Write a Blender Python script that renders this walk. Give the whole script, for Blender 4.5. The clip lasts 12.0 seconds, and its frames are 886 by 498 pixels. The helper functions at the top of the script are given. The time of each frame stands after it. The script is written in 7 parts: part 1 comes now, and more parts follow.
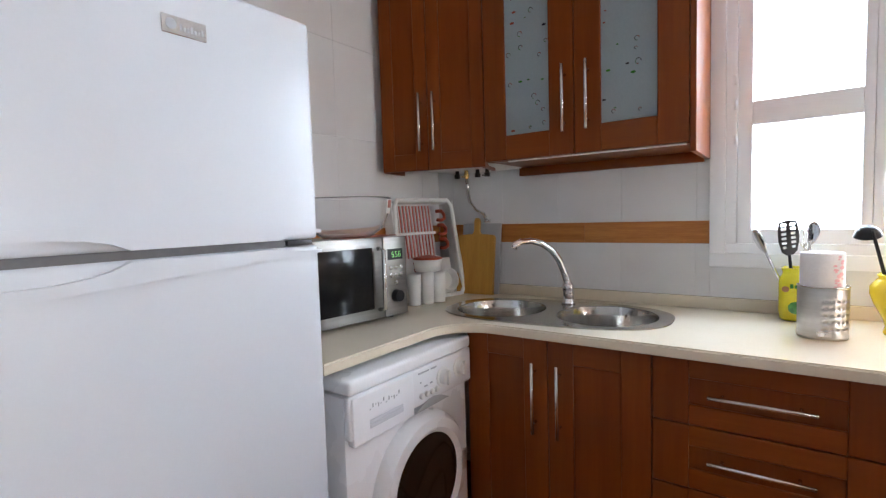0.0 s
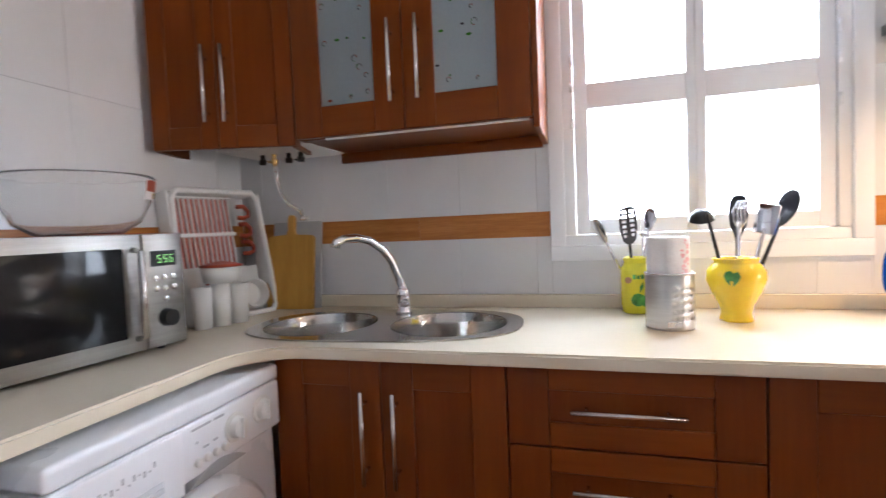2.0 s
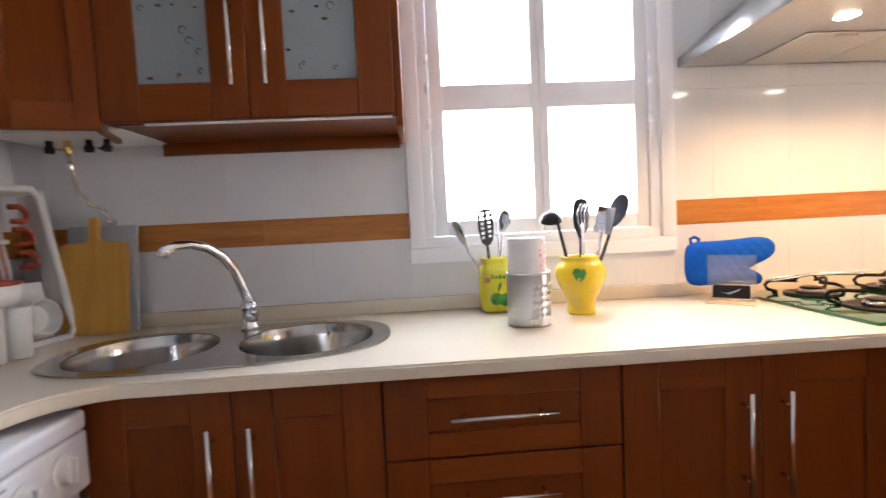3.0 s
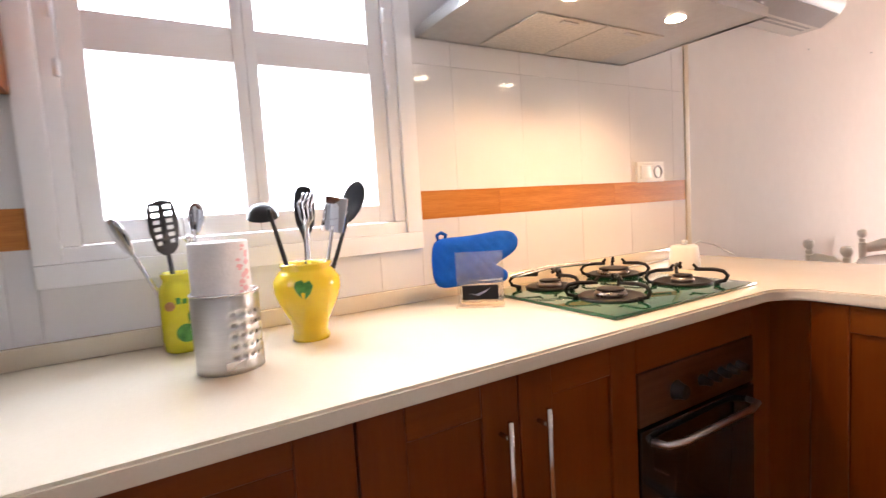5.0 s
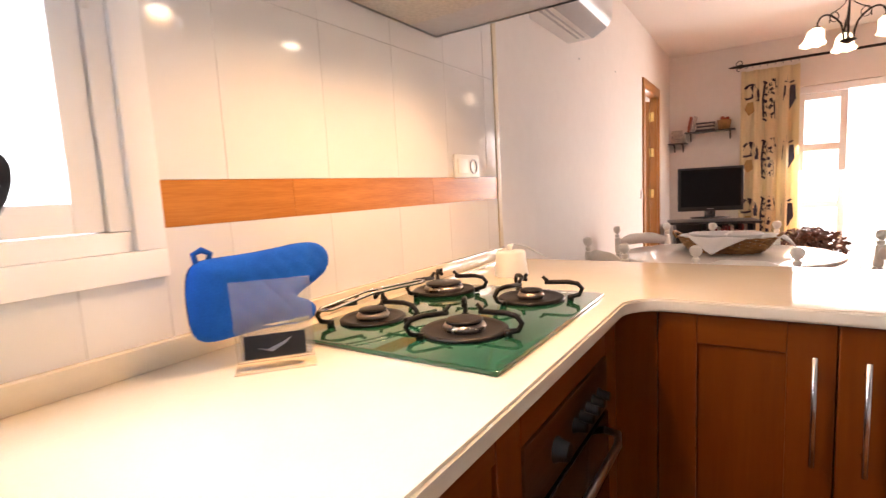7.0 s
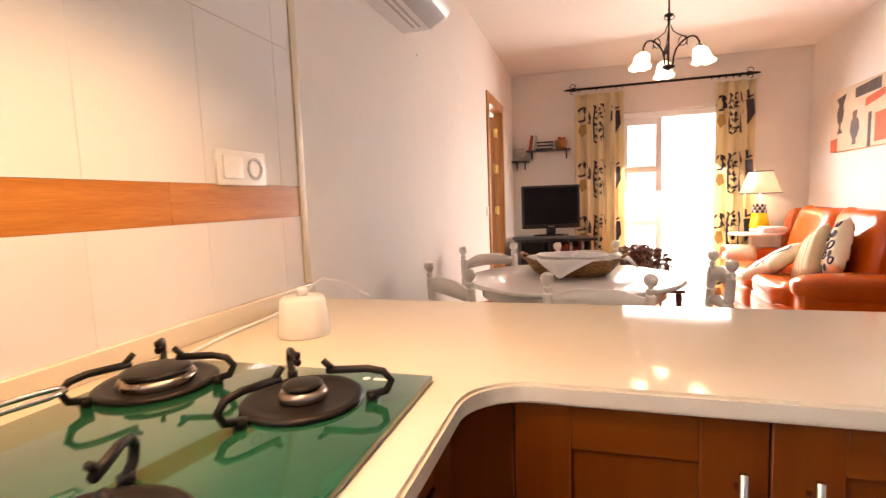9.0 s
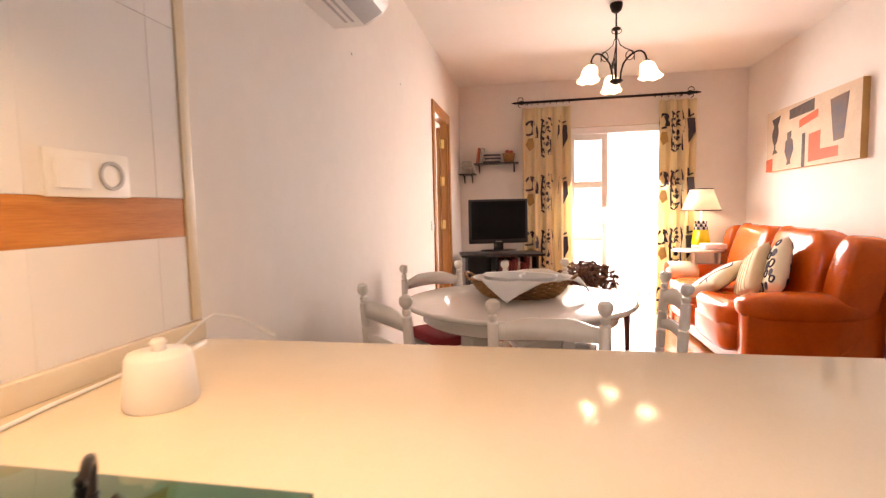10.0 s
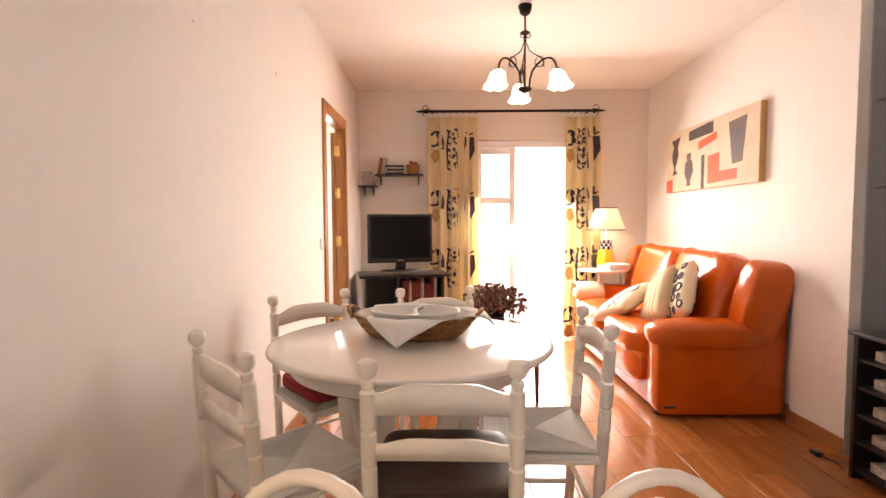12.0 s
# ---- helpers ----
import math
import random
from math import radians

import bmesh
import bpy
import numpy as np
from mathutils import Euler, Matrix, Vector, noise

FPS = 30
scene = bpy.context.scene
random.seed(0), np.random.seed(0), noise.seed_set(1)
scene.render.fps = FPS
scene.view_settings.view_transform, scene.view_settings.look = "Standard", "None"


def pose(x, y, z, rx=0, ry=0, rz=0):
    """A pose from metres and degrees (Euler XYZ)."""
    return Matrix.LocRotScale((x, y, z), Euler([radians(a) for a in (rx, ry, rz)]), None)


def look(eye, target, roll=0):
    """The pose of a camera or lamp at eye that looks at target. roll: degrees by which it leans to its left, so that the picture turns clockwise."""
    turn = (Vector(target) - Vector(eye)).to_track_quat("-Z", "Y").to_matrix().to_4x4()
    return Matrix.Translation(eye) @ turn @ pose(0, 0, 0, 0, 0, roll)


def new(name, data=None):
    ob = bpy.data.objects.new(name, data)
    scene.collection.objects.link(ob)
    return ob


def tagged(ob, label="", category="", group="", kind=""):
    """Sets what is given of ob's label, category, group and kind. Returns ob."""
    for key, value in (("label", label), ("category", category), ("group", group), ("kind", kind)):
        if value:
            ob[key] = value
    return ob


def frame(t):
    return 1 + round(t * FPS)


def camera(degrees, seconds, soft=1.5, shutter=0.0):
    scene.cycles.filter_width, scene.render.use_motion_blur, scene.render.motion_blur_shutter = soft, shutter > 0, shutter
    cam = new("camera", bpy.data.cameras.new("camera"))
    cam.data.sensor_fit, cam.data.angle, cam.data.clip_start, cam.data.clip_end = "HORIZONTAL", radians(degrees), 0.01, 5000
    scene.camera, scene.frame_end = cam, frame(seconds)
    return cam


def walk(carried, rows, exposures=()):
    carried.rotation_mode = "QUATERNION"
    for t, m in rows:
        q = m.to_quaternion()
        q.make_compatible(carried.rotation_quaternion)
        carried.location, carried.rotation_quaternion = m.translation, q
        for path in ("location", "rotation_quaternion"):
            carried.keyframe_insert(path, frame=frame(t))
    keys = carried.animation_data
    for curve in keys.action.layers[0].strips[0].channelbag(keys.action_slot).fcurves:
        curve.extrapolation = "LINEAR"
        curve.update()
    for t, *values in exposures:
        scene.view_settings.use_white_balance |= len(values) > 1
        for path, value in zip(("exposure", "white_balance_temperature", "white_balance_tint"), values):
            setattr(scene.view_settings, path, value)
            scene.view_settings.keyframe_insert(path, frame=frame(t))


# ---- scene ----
cam = camera(84.5, 12.0, 1.3, 0.4)
PATH = [
    (0, (0.916, 1.18, 1.273), (-0.246, 2.803, 1.14), -1.7),
    (0.5, (0.864, 1.218, 1.271), (-0.233, 2.885, 1.137), -1.7),
    (1, (0.809, 1.292, 1.257), (-0.168, 3.033, 1.128), -1.7),
    (1.5, (0.79, 1.419, 1.214), (-0.028, 3.241, 1.115), -2.0),
    (2, (0.78, 1.525, 1.191), (0.22, 3.443, 1.1), -2.4),
    (2.5, (0.727, 1.556, 1.201), (0.513, 3.541, 1.087), -2.6),
    (3, (0.68, 1.597, 1.198), (0.798, 3.59, 1.082), -2.8),
    (5, (0.889, 1.932, 1.178), (1.9, 3.649, 1.006), -3.6),
    (5.5, (0.922, 2.02, 1.178), (2.134, 3.6, 0.988), -3.7),
    (6, (0.933, 2.152, 1.186), (2.361, 3.535, 0.965), -3.0),
    (6.5, (1.019, 2.267, 1.179), (2.577, 3.5, 0.949), -3.1),
    (7, (1.133, 2.334, 1.18), (2.788, 3.434, 0.949), -3.1),
    (9, (1.666, 2.436, 1.173), (3.573, 3.008, 0.975), -2.1),
    (9.5, (1.775, 2.455, 1.183), (3.717, 2.894, 1.0), -1.4),
    (10, (1.911, 2.444, 1.189), (3.87, 2.816, 1.031), -1.3),
    (10.5, (2.082, 2.401, 1.187), (4.046, 2.758, 1.057), -1.7),
    (11, (2.212, 2.398, 1.193), (4.187, 2.687, 1.068), -1.2),
    (11.5, (2.306, 2.391, 1.205), (4.296, 2.553, 1.082), -0.8),
    (12, (2.385, 2.395, 1.216), (4.382, 2.405, 1.105), -0.3),
]
walk(cam, [(t, look(eye, target, roll)) for t, eye, target, roll in PATH], ((0, 0.12, 6280, 12), (2, 0.2, 6300, 15), (3, 0.14, 6480, 18), (7, 0.03, 7050, 23), (9.5, -0.06, 7450, 24), (12, 0.1, 7300, 20)))

# ---------------------------------------------------------------- light
world = bpy.data.worlds.new("sky")
scene.world = world
world.use_nodes = True
wn = world.node_tree
sky = wn.nodes.new("ShaderNodeTexSky")
sky.sky_type, sky.sun_disc = "NISHITA", False
sky.sun_elevation, sky.sun_rotation = radians(48), radians(120)
wn.links.new(sky.outputs[0], wn.nodes["Background"].inputs[0])
wn.nodes["Background"].inputs[1].default_value = 0.12


def lamp(name, kind, m, power, colour, **more):
    data = bpy.data.lights.new(name, kind)
    data.energy, data.color = power, colour
    if kind == "AREA":
        data.shape, data.size, data.size_y = "RECTANGLE", more["size"], more["size_y"]
    elif kind == "SUN":
        data.angle = more["angle"]
    elif kind == "SPOT":
        data.spot_size, data.spot_blend, data.shadow_soft_size = more["spot"], more["blend"], more["soft"]
    else:
        data.shadow_soft_size = more["soft"]
    ob = new(name, data)
    ob.matrix_world = m
    return ob


WARM = (1.0, 0.62, 0.31)
lamp("sun", "SUN", look((9, -2, 9), (6.6, 1.4, 0)), 3.0, (1.0, 0.94, 0.85), angle=radians(0.6))
lamp("kitchen_window_light", "AREA", look((1.125, 3.40, 1.62), (1.0, 1.6, 1.0)), 36, (0.72, 0.86, 1.0), size=0.72, size_y=0.98)
lamp("balcony_window_light", "AREA", look((7.63, 1.57, 1.06), (5.4, 1.6, -0.5)), 140, (1.0, 0.97, 0.93), size=1.0, size_y=2.0)
for lx in (1.84, 2.256):
    lamp("hood_bulb", "SPOT", look((lx, 2.836, 1.668), (lx, 2.86, 0.9)), 22, WARM, spot=radians(148), blend=0.75, soft=0.03)
for a in (270, 30, 150):
    lamp("chandelier_bulb", "POINT", pose(5.53 + 0.216 * math.sin(radians(a + 180)), 1.887 + 0.216 * math.cos(radians(a + 180)), 2.09), 6.0, WARM, soft=0.04)
lamp("table_lamp_bulb", "POINT", pose(7.27, 0.79, 1.18), 9, WARM, soft=0.04)


# ---------------------------------------------------------------- materials
def surface(name, one, two=None, scale=6.0, rough=0.5, metal=0.0, bump=0.0, grain=None, fine=60.0, coat=0.0, spread=0.05, vary=0.0, trans=0.0, ior=1.45, sub=0.0):
    """A procedural surface: two colours mixed by large and fine noise, with bump. grain stretches the noise along an axis."""
    mat = bpy.data.materials.new(name)
    mat.use_nodes = True
    nt = mat.node_tree
    add = nt.nodes.new
    bsdf = nt.nodes["Principled BSDF"]
    two = two or tuple(c * 0.88 for c in one)
    co = add("ShaderNodeTexCoord")
    mp = add("ShaderNodeMapping")
    mp.inputs["Scale"].default_value = grain or (1, 1, 1)
    nt.links.new(co.outputs["Object"], mp.inputs["Vector"])
    if vary:
        info = add("ShaderNodeObjectInfo")
        shift = add("ShaderNodeVectorMath")
        shift.operation = "SCALE"
        comb = add("ShaderNodeCombineXYZ")
        for n in range(3):
            nt.links.new(info.outputs["Random"], comb.inputs[n])
        nt.links.new(comb.outputs[0], shift.inputs[0])
        shift.inputs["Scale"].default_value = 37.0
        nt.links.new(shift.outputs[0], mp.inputs["Location"])
    n1, n2 = add("ShaderNodeTexNoise"), add("ShaderNodeTexNoise")
    n1.inputs["Scale"].default_value, n1.inputs["Detail"].default_value = scale, 5
    n2.inputs["Scale"].default_value, n2.inputs["Detail"].default_value = fine, 3
    for n in (n1, n2):
        nt.links.new(mp.outputs[0], n.inputs["Vector"])
    mix = add("ShaderNodeMix")
    mix.data_type = "FLOAT"
    mix.inputs[0].default_value = 0.35
    nt.links.new(n1.outputs["Fac"], mix.inputs[2])
    nt.links.new(n2.outputs["Fac"], mix.inputs[3])
    ramp = add("ShaderNodeValToRGB")
    ramp.color_ramp.elements[0].position, ramp.color_ramp.elements[1].position = 0.36, 0.64
    ramp.color_ramp.elements[0].color, ramp.color_ramp.elements[1].color = (*two, 1), (*one, 1)
    nt.links.new(mix.outputs[0], ramp.inputs[0])
    out = ramp.outputs[0]
    if vary:
        hsv = add("ShaderNodeHueSaturation")
        mr = add("ShaderNodeMapRange")
        mr.inputs["To Min"].default_value, mr.inputs["To Max"].default_value = 1 - vary, 1 + vary
        nt.links.new(info.outputs["Random"], mr.inputs["Value"])
        nt.links.new(mr.outputs[0], hsv.inputs["Value"])
        nt.links.new(out, hsv.inputs["Color"])
        out = hsv.outputs[0]
    nt.links.new(out, bsdf.inputs["Base Color"])
    rr = add("ShaderNodeMapRange")
    rr.inputs["To Min"].default_value, rr.inputs["To Max"].default_value = max(0.02, rough - spread), min(1.0, rough + spread)
    nt.links.new(n1.outputs["Fac"], rr.inputs["Value"])
    nt.links.new(rr.outputs[0], bsdf.inputs["Roughness"])
    bsdf.inputs["Metallic"].default_value = metal
    bsdf.inputs["Coat Weight"].default_value, bsdf.inputs["Coat Roughness"].default_value = coat, 0.08
    bsdf.inputs["Transmission Weight"].default_value, bsdf.inputs["IOR"].default_value = trans, ior
    if sub:
        bsdf.inputs["Subsurface Weight"].default_value = sub
        bsdf.inputs["Subsurface Radius"].default_value = (0.02, 0.012, 0.008)
    if bump:
        bp = add("ShaderNodeBump")
        bp.inputs["Strength"].default_value, bp.inputs["Distance"].default_value = min(1.0, bump), 0.004
        nt.links.new(mix.outputs[0], bp.inputs["Height"])
        nt.links.new(bp.outputs[0], bsdf.inputs["Normal"])
    return mat


def glowing(name, colour, strength, base=(0.9, 0.9, 0.9)):
    mat = surface(name, base, rough=0.5)
    b = mat.node_tree.nodes["Principled BSDF"]
    b.inputs["Emission Color"].default_value, b.inputs["Emission Strength"].default_value = (*colour, 1), strength
    return mat


def let_light(mat, share):
    """Lets part of the light through a thin cloth."""
    nt = mat.node_tree
    bsdf, out = nt.nodes["Principled BSDF"], nt.nodes["Material Output"]
    tr, mx = nt.nodes.new("ShaderNodeBsdfTranslucent"), nt.nodes.new("ShaderNodeMixShader")
    nt.links.new(bsdf.inputs["Base Color"].links[0].from_socket, tr.inputs["Color"])
    mx.inputs[0].default_value = share
    nt.links.new(bsdf.outputs[0], mx.inputs[1])
    nt.links.new(tr.outputs[0], mx.inputs[2])
    nt.links.new(mx.outputs[0], out.inputs["Surface"])


M = {}
M["plaster"] = surface("plaster", (0.82, 0.775, 0.73), (0.78, 0.735, 0.69), 1.6, 0.75, bump=0.25, fine=14)
M["ceiling"] = surface("ceiling_paint", (0.83, 0.81, 0.78), (0.81, 0.79, 0.75), 2.0, 0.85, bump=0.15, fine=40)
M["grout"] = surface("grout", (0.74, 0.73, 0.71), (0.70, 0.69, 0.67), 30, 0.8)
M["tile"] = surface("white_tile", (0.76, 0.76, 0.76), (0.73, 0.73, 0.73), 3, 0.09, bump=0.02, fine=9, vary=0.015, spread=0.02)
M["band"] = surface("wood_band_tile", (0.52, 0.21, 0.045), (0.37, 0.125, 0.022), 3, 0.3, bump=0.12, grain=(1.2, 1, 16), fine=20, vary=0.10)
M["trim"] = surface("beige_trim", (0.72, 0.62, 0.45), (0.66, 0.56, 0.40), 8, 0.4)
M["cherry"] = surface("cherry_veneer", (0.190, 0.043, 0.0035), (0.158, 0.033, 0.0026), 1.6, 0.33, bump=0.03, grain=(14, 14, 0.8), fine=9, ior=1.33, vary=0.08)
M["cherry_h"] = surface("cherry_veneer_across", (0.205, 0.048, 0.004), (0.170, 0.037, 0.003), 1.6, 0.33, bump=0.03, grain=(0.8, 0.8, 14), fine=9, ior=1.33, vary=0.08)
M["kick"] = surface("dark_plinth", (0.05, 0.018, 0.007), (0.04, 0.012, 0.005), 5, 0.5)
M["quartz"] = surface("cream_quartz", (0.74, 0.66, 0.52), (0.70, 0.62, 0.48), 5, 0.06, bump=0.0, fine=240, spread=0.02)
M["steel"] = surface("brushed_steel", (0.62, 0.61, 0.60), (0.52, 0.51, 0.50), 3, 0.30, 1.0, bump=0.04, grain=(1, 1, 25), fine=40)
M["copper_steel"] = surface("copper_toned_steel", (0.26, 0.17, 0.11), (0.20, 0.13, 0.085), 3, 0.32, 1.0, bump=0.04, grain=(1, 1, 25), fine=40)
# brown tint stands in for warm reflections on the burner rings
M["burner_steel"] = surface("warm_reflection_steel", (0.42, 0.36, 0.30), (0.28, 0.23, 0.19), 14, 0.28, 1.0, bump=0.05)
M["steel_sink"] = surface("sink_steel", (0.52, 0.51, 0.49), (0.44, 0.43, 0.41), 6, 0.17, 1.0, bump=0.03, fine=80)
M["chrome"] = surface("chrome", (0.80, 0.80, 0.81), (0.74, 0.74, 0.75), 6, 0.07, 1.0, spread=0.03)
M["handle"] = surface("satin_handle", (0.72, 0.71, 0.70), (0.62, 0.61, 0.60), 6, 0.26, 1.0)
M["enamel"] = surface("white_enamel", (0.60, 0.62, 0.65), (0.58, 0.60, 0.63), 3, 0.30, bump=0.03, fine=160, coat=0.08)
M["washer"] = surface("white_washer_enamel", (0.82, 0.83, 0.85), (0.79, 0.80, 0.82), 3, 0.28, bump=0.03, fine=160, coat=0.1)
M["microwave"] = surface("microwave_steel", (0.34, 0.32, 0.295), (0.27, 0.255, 0.24), 3, 0.34, 1.0, bump=0.04, grain=(1, 1, 25), fine=40)
M["pvc"] = surface("white_frame", (0.88, 0.89, 0.90), (0.86, 0.87, 0.88), 4, 0.3, bump=0.02)
M["white_plastic"] = surface("white_plastic", (0.80, 0.80, 0.78), (0.76, 0.76, 0.74), 5, 0.35)
M["grey_plastic"] = surface("grey_plastic", (0.45, 0.46, 0.48), (0.40, 0.41, 0.43), 5, 0.4)
M["black"] = surface("black_plastic", (0.018, 0.018, 0.02), (0.012, 0.012, 0.014), 6, 0.32)
M["iron"] = surface("black_iron", (0.025, 0.02, 0.018), (0.015, 0.012, 0.01), 30, 0.42, 0.6, bump=0.1)
M["dark_glass"] = surface("dark_glass", (0.012, 0.012, 0.013), (0.01, 0.01, 0.011), 3, 0.06, coat=0.6)
M["brown_glass"] = surface("door_glass", (0.03, 0.022, 0.018), (0.02, 0.015, 0.012), 3, 0.06, coat=0.6)
M["hob"] = surface("green_glass", (0.010, 0.085, 0.040), (0.008, 0.075, 0.034), 4, 0.05, coat=0.8, spread=0.02)
M["yellow"] = surface("yellow_ceramic", (0.83, 0.60, 0.02), (0.78, 0.53, 0.015), 12, 0.15, coat=0.5)
M["lime"] = surface("lime_ceramic", (0.72, 0.66, 0.03), (0.66, 0.58, 0.02), 12, 0.15, coat=0.5)
M["green"] = surface("green_glaze", (0.10, 0.34, 0.06), (0.04, 0.17, 0.03), 60, 0.2)
M["blue_cloth"] = surface("blue_quilt", (0.006, 0.105, 0.50), (0.004, 0.075, 0.38), 22, 0.9, bump=0.6, fine=300, ior=1.25)
M["paper"] = surface("kitchen_paper", (0.83, 0.81, 0.80), (0.78, 0.76, 0.75), 40, 0.9, bump=0.4, fine=160)
M["pink"] = surface("pink_print", (0.80, 0.42, 0.45), (0.82, 0.55, 0.57), 60, 0.9)
M["clear"] = surface("clear_plastic", (0.95, 0.95, 0.95), (0.92, 0.92, 0.92), 4, 0.05, trans=0.90, ior=1.12)
M["pane"] = surface("window_glass", (1, 1, 1), (0.98, 0.98, 0.98), 3, 0.03, trans=1.0, ior=1.05, spread=0.01)
M["frost"] = surface("frosted_glass", (0.50, 0.58, 0.61), (0.42, 0.50, 0.53), 3, 0.36, fine=120, bump=0.1, trans=0.5, ior=1.2)
M["board"] = surface("yellow_wood_board", (0.60, 0.33, 0.06), (0.50, 0.25, 0.04), 4, 0.5, grain=(12, 12, 1), fine=30, bump=0.1)
M["terracotta"] = surface("red_brown_plastic", (0.40, 0.07, 0.03), (0.32, 0.05, 0.02), 9, 0.4)
M["peach"] = surface("pink_plastic", (0.62, 0.17, 0.12), (0.55, 0.13, 0.09), 9, 0.45)
M["floor_tile"] = surface("wood_look_tile", (0.44, 0.165, 0.052), (0.30, 0.10, 0.030), 2.6, 0.22, grain=(1, 9, 1), fine=16, bump=0.06, vary=0.14)
M["door_wood"] = surface("oak_door", (0.50, 0.23, 0.07), (0.40, 0.165, 0.045), 2.5, 0.35, grain=(9, 9, 0.8), fine=12, bump=0.06, coat=0.15)
M["skirting"] = surface("skirting_tile", (0.40, 0.17, 0.07), (0.32, 0.12, 0.045), 4, 0.3, vary=0.05)
M["brass"] = surface("brass", (0.75, 0.52, 0.20), (0.65, 0.43, 0.15), 8, 0.25, 1.0)
M["chair_paint"] = surface("white_chair_paint", (0.84, 0.81, 0.75), (0.80, 0.77, 0.70), 7, 0.32, bump=0.06, fine=50, coat=0.2)
M["table_paint"] = surface("white_table_paint", (0.85, 0.82, 0.77), (0.82, 0.79, 0.73), 4, 0.16, bump=0.04, fine=30, coat=0.4)
M["rush"] = surface("rush", (0.72, 0.72, 0.68), (0.58, 0.58, 0.55), 8, 0.75, bump=0.5, fine=120)
M["red_cloth"] = surface("red_cushion", (0.33, 0.025, 0.035), (0.26, 0.018, 0.027), 20, 0.8, bump=0.3)
M["brown_leather"] = surface("brown_leather", (0.035, 0.018, 0.012), (0.025, 0.012, 0.008), 14, 0.4, bump=0.4, fine=150)
M["wicker"] = surface("wicker", (0.42, 0.21, 0.07), (0.25, 0.11, 0.03), 40, 0.6, bump=0.4)
M["cloth"] = surface("white_cloth", (0.82, 0.80, 0.77), (0.78, 0.76, 0.73), 10, 0.85, bump=0.3, fine=200)
M["leather"] = surface("orange_leather", (0.62, 0.110, 0.008), (0.52, 0.085, 0.006), 5, 0.24, bump=0.45, fine=38, coat=0.25, spread=0.08)
M["cream_cloth"] = surface("cream_cloth", (0.70, 0.58, 0.38), (0.64, 0.52, 0.33), 12, 0.8, bump=0.3, fine=150)
M["ivory_cloth"] = surface("ivory_cloth", (0.80, 0.72, 0.55), (0.74, 0.66, 0.49), 12, 0.8, bump=0.3, fine=150)
M["navy"] = surface("dark_print", (0.028, 0.025, 0.05), (0.045, 0.035, 0.04), 40, 0.8)
M["curtain"] = surface("cream_curtain", (0.82, 0.71, 0.47), (0.77, 0.65, 0.41), 6, 0.85, bump=0.15, grain=(3, 3, 0.6), fine=200)
let_light(M["curtain"], 0.4)
M["tan_print"] = surface("tan_print", (0.46, 0.29, 0.11), (0.40, 0.24, 0.09), 30, 0.85)
M["canvas"] = surface("painted_canvas", (0.66, 0.52, 0.38), (0.55, 0.42, 0.30), 7, 0.7, bump=0.3, fine=60)
M["canvas_side"] = surface("canvas_edge", (0.55, 0.33, 0.12), (0.48, 0.28, 0.10), 7, 0.7)
M["paint_red"] = surface("paint_red", (0.58, 0.11, 0.04), (0.50, 0.09, 0.03), 25, 0.65)
M["paint_dark"] = surface("paint_dark", (0.05, 0.035, 0.035), (0.10, 0.06, 0.04), 18, 0.6)
M["paint_grey"] = surface("paint_grey", (0.06, 0.07, 0.10), (0.16, 0.08, 0.04), 9, 0.6)
M["black_wood"] = surface("black_wood", (0.012, 0.010, 0.012), (0.018, 0.014, 0.015), 6, 0.35)
M["tv_screen"] = surface("tv_screen", (0.006, 0.005, 0.006), (0.005, 0.004, 0.005), 3, 0.2, ior=1.25)
M["books_red"] = surface("red_books", (0.24, 0.04, 0.035), (0.14, 0.02, 0.02), 30, 0.6)
M["books"] = surface("book_covers", (0.62, 0.56, 0.48), (0.30, 0.26, 0.24), 30, 0.6)
M["leaf"] = surface("dry_leaves", (0.17, 0.045, 0.018), (0.07, 0.032, 0.014), 30, 0.6)
M["pot"] = surface("dark_pot", (0.04, 0.032, 0.03), (0.03, 0.024, 0.022), 10, 0.5)
M["red_wood"] = surface("dark_red_wood", (0.10, 0.022, 0.012), (0.07, 0.014, 0.008), 5, 0.3)
M["shade_glass"] = glowing("lit_glass_shade", (1.0, 0.80, 0.52), 4.0, (0.9, 0.86, 0.78))
M["shade_cloth"] = glowing("lit_fabric_shade", (1.0, 0.74, 0.42), 0.55, (0.80, 0.76, 0.68))
let_light(M["shade_cloth"], 0.45)
M["bulb"] = glowing("lit_bulb", (1.0, 0.86, 0.62), 60.0)
M["outside"] = glowing("hazy_daylight", (0.97, 0.985, 1.0), 2.4)
M["grey_wall"] = surface("grey_paint", (0.36, 0.35, 0.35), (0.33, 0.32, 0.32), 3, 0.7)
# grey picked to weaken light bounced off the unseen closing wall
M["dim_bounce_grey"] = surface("dim_bounce_paint", (0.56, 0.54, 0.52), (0.52, 0.50, 0.48), 3, 0.7, bump=0.1)
M["gap"] = surface("grey_rubber", (0.16, 0.155, 0.155), (0.12, 0.115, 0.115), 8, 0.6)
M["oven_window"] = surface("microwave_glass", (0.012, 0.012, 0.013), (0.009, 0.009, 0.010), 3, 0.09, ior=1.32, spread=0.02)
M["led"] = glowing("display_digits", (0.35, 1.0, 0.25), 0.7, (0.1, 0.2, 0.1))
M["filter"] = surface("aluminium_filter", (0.70, 0.66, 0.60), (0.55, 0.52, 0.47), 90, 0.4, 0.7, bump=0.3, fine=300)


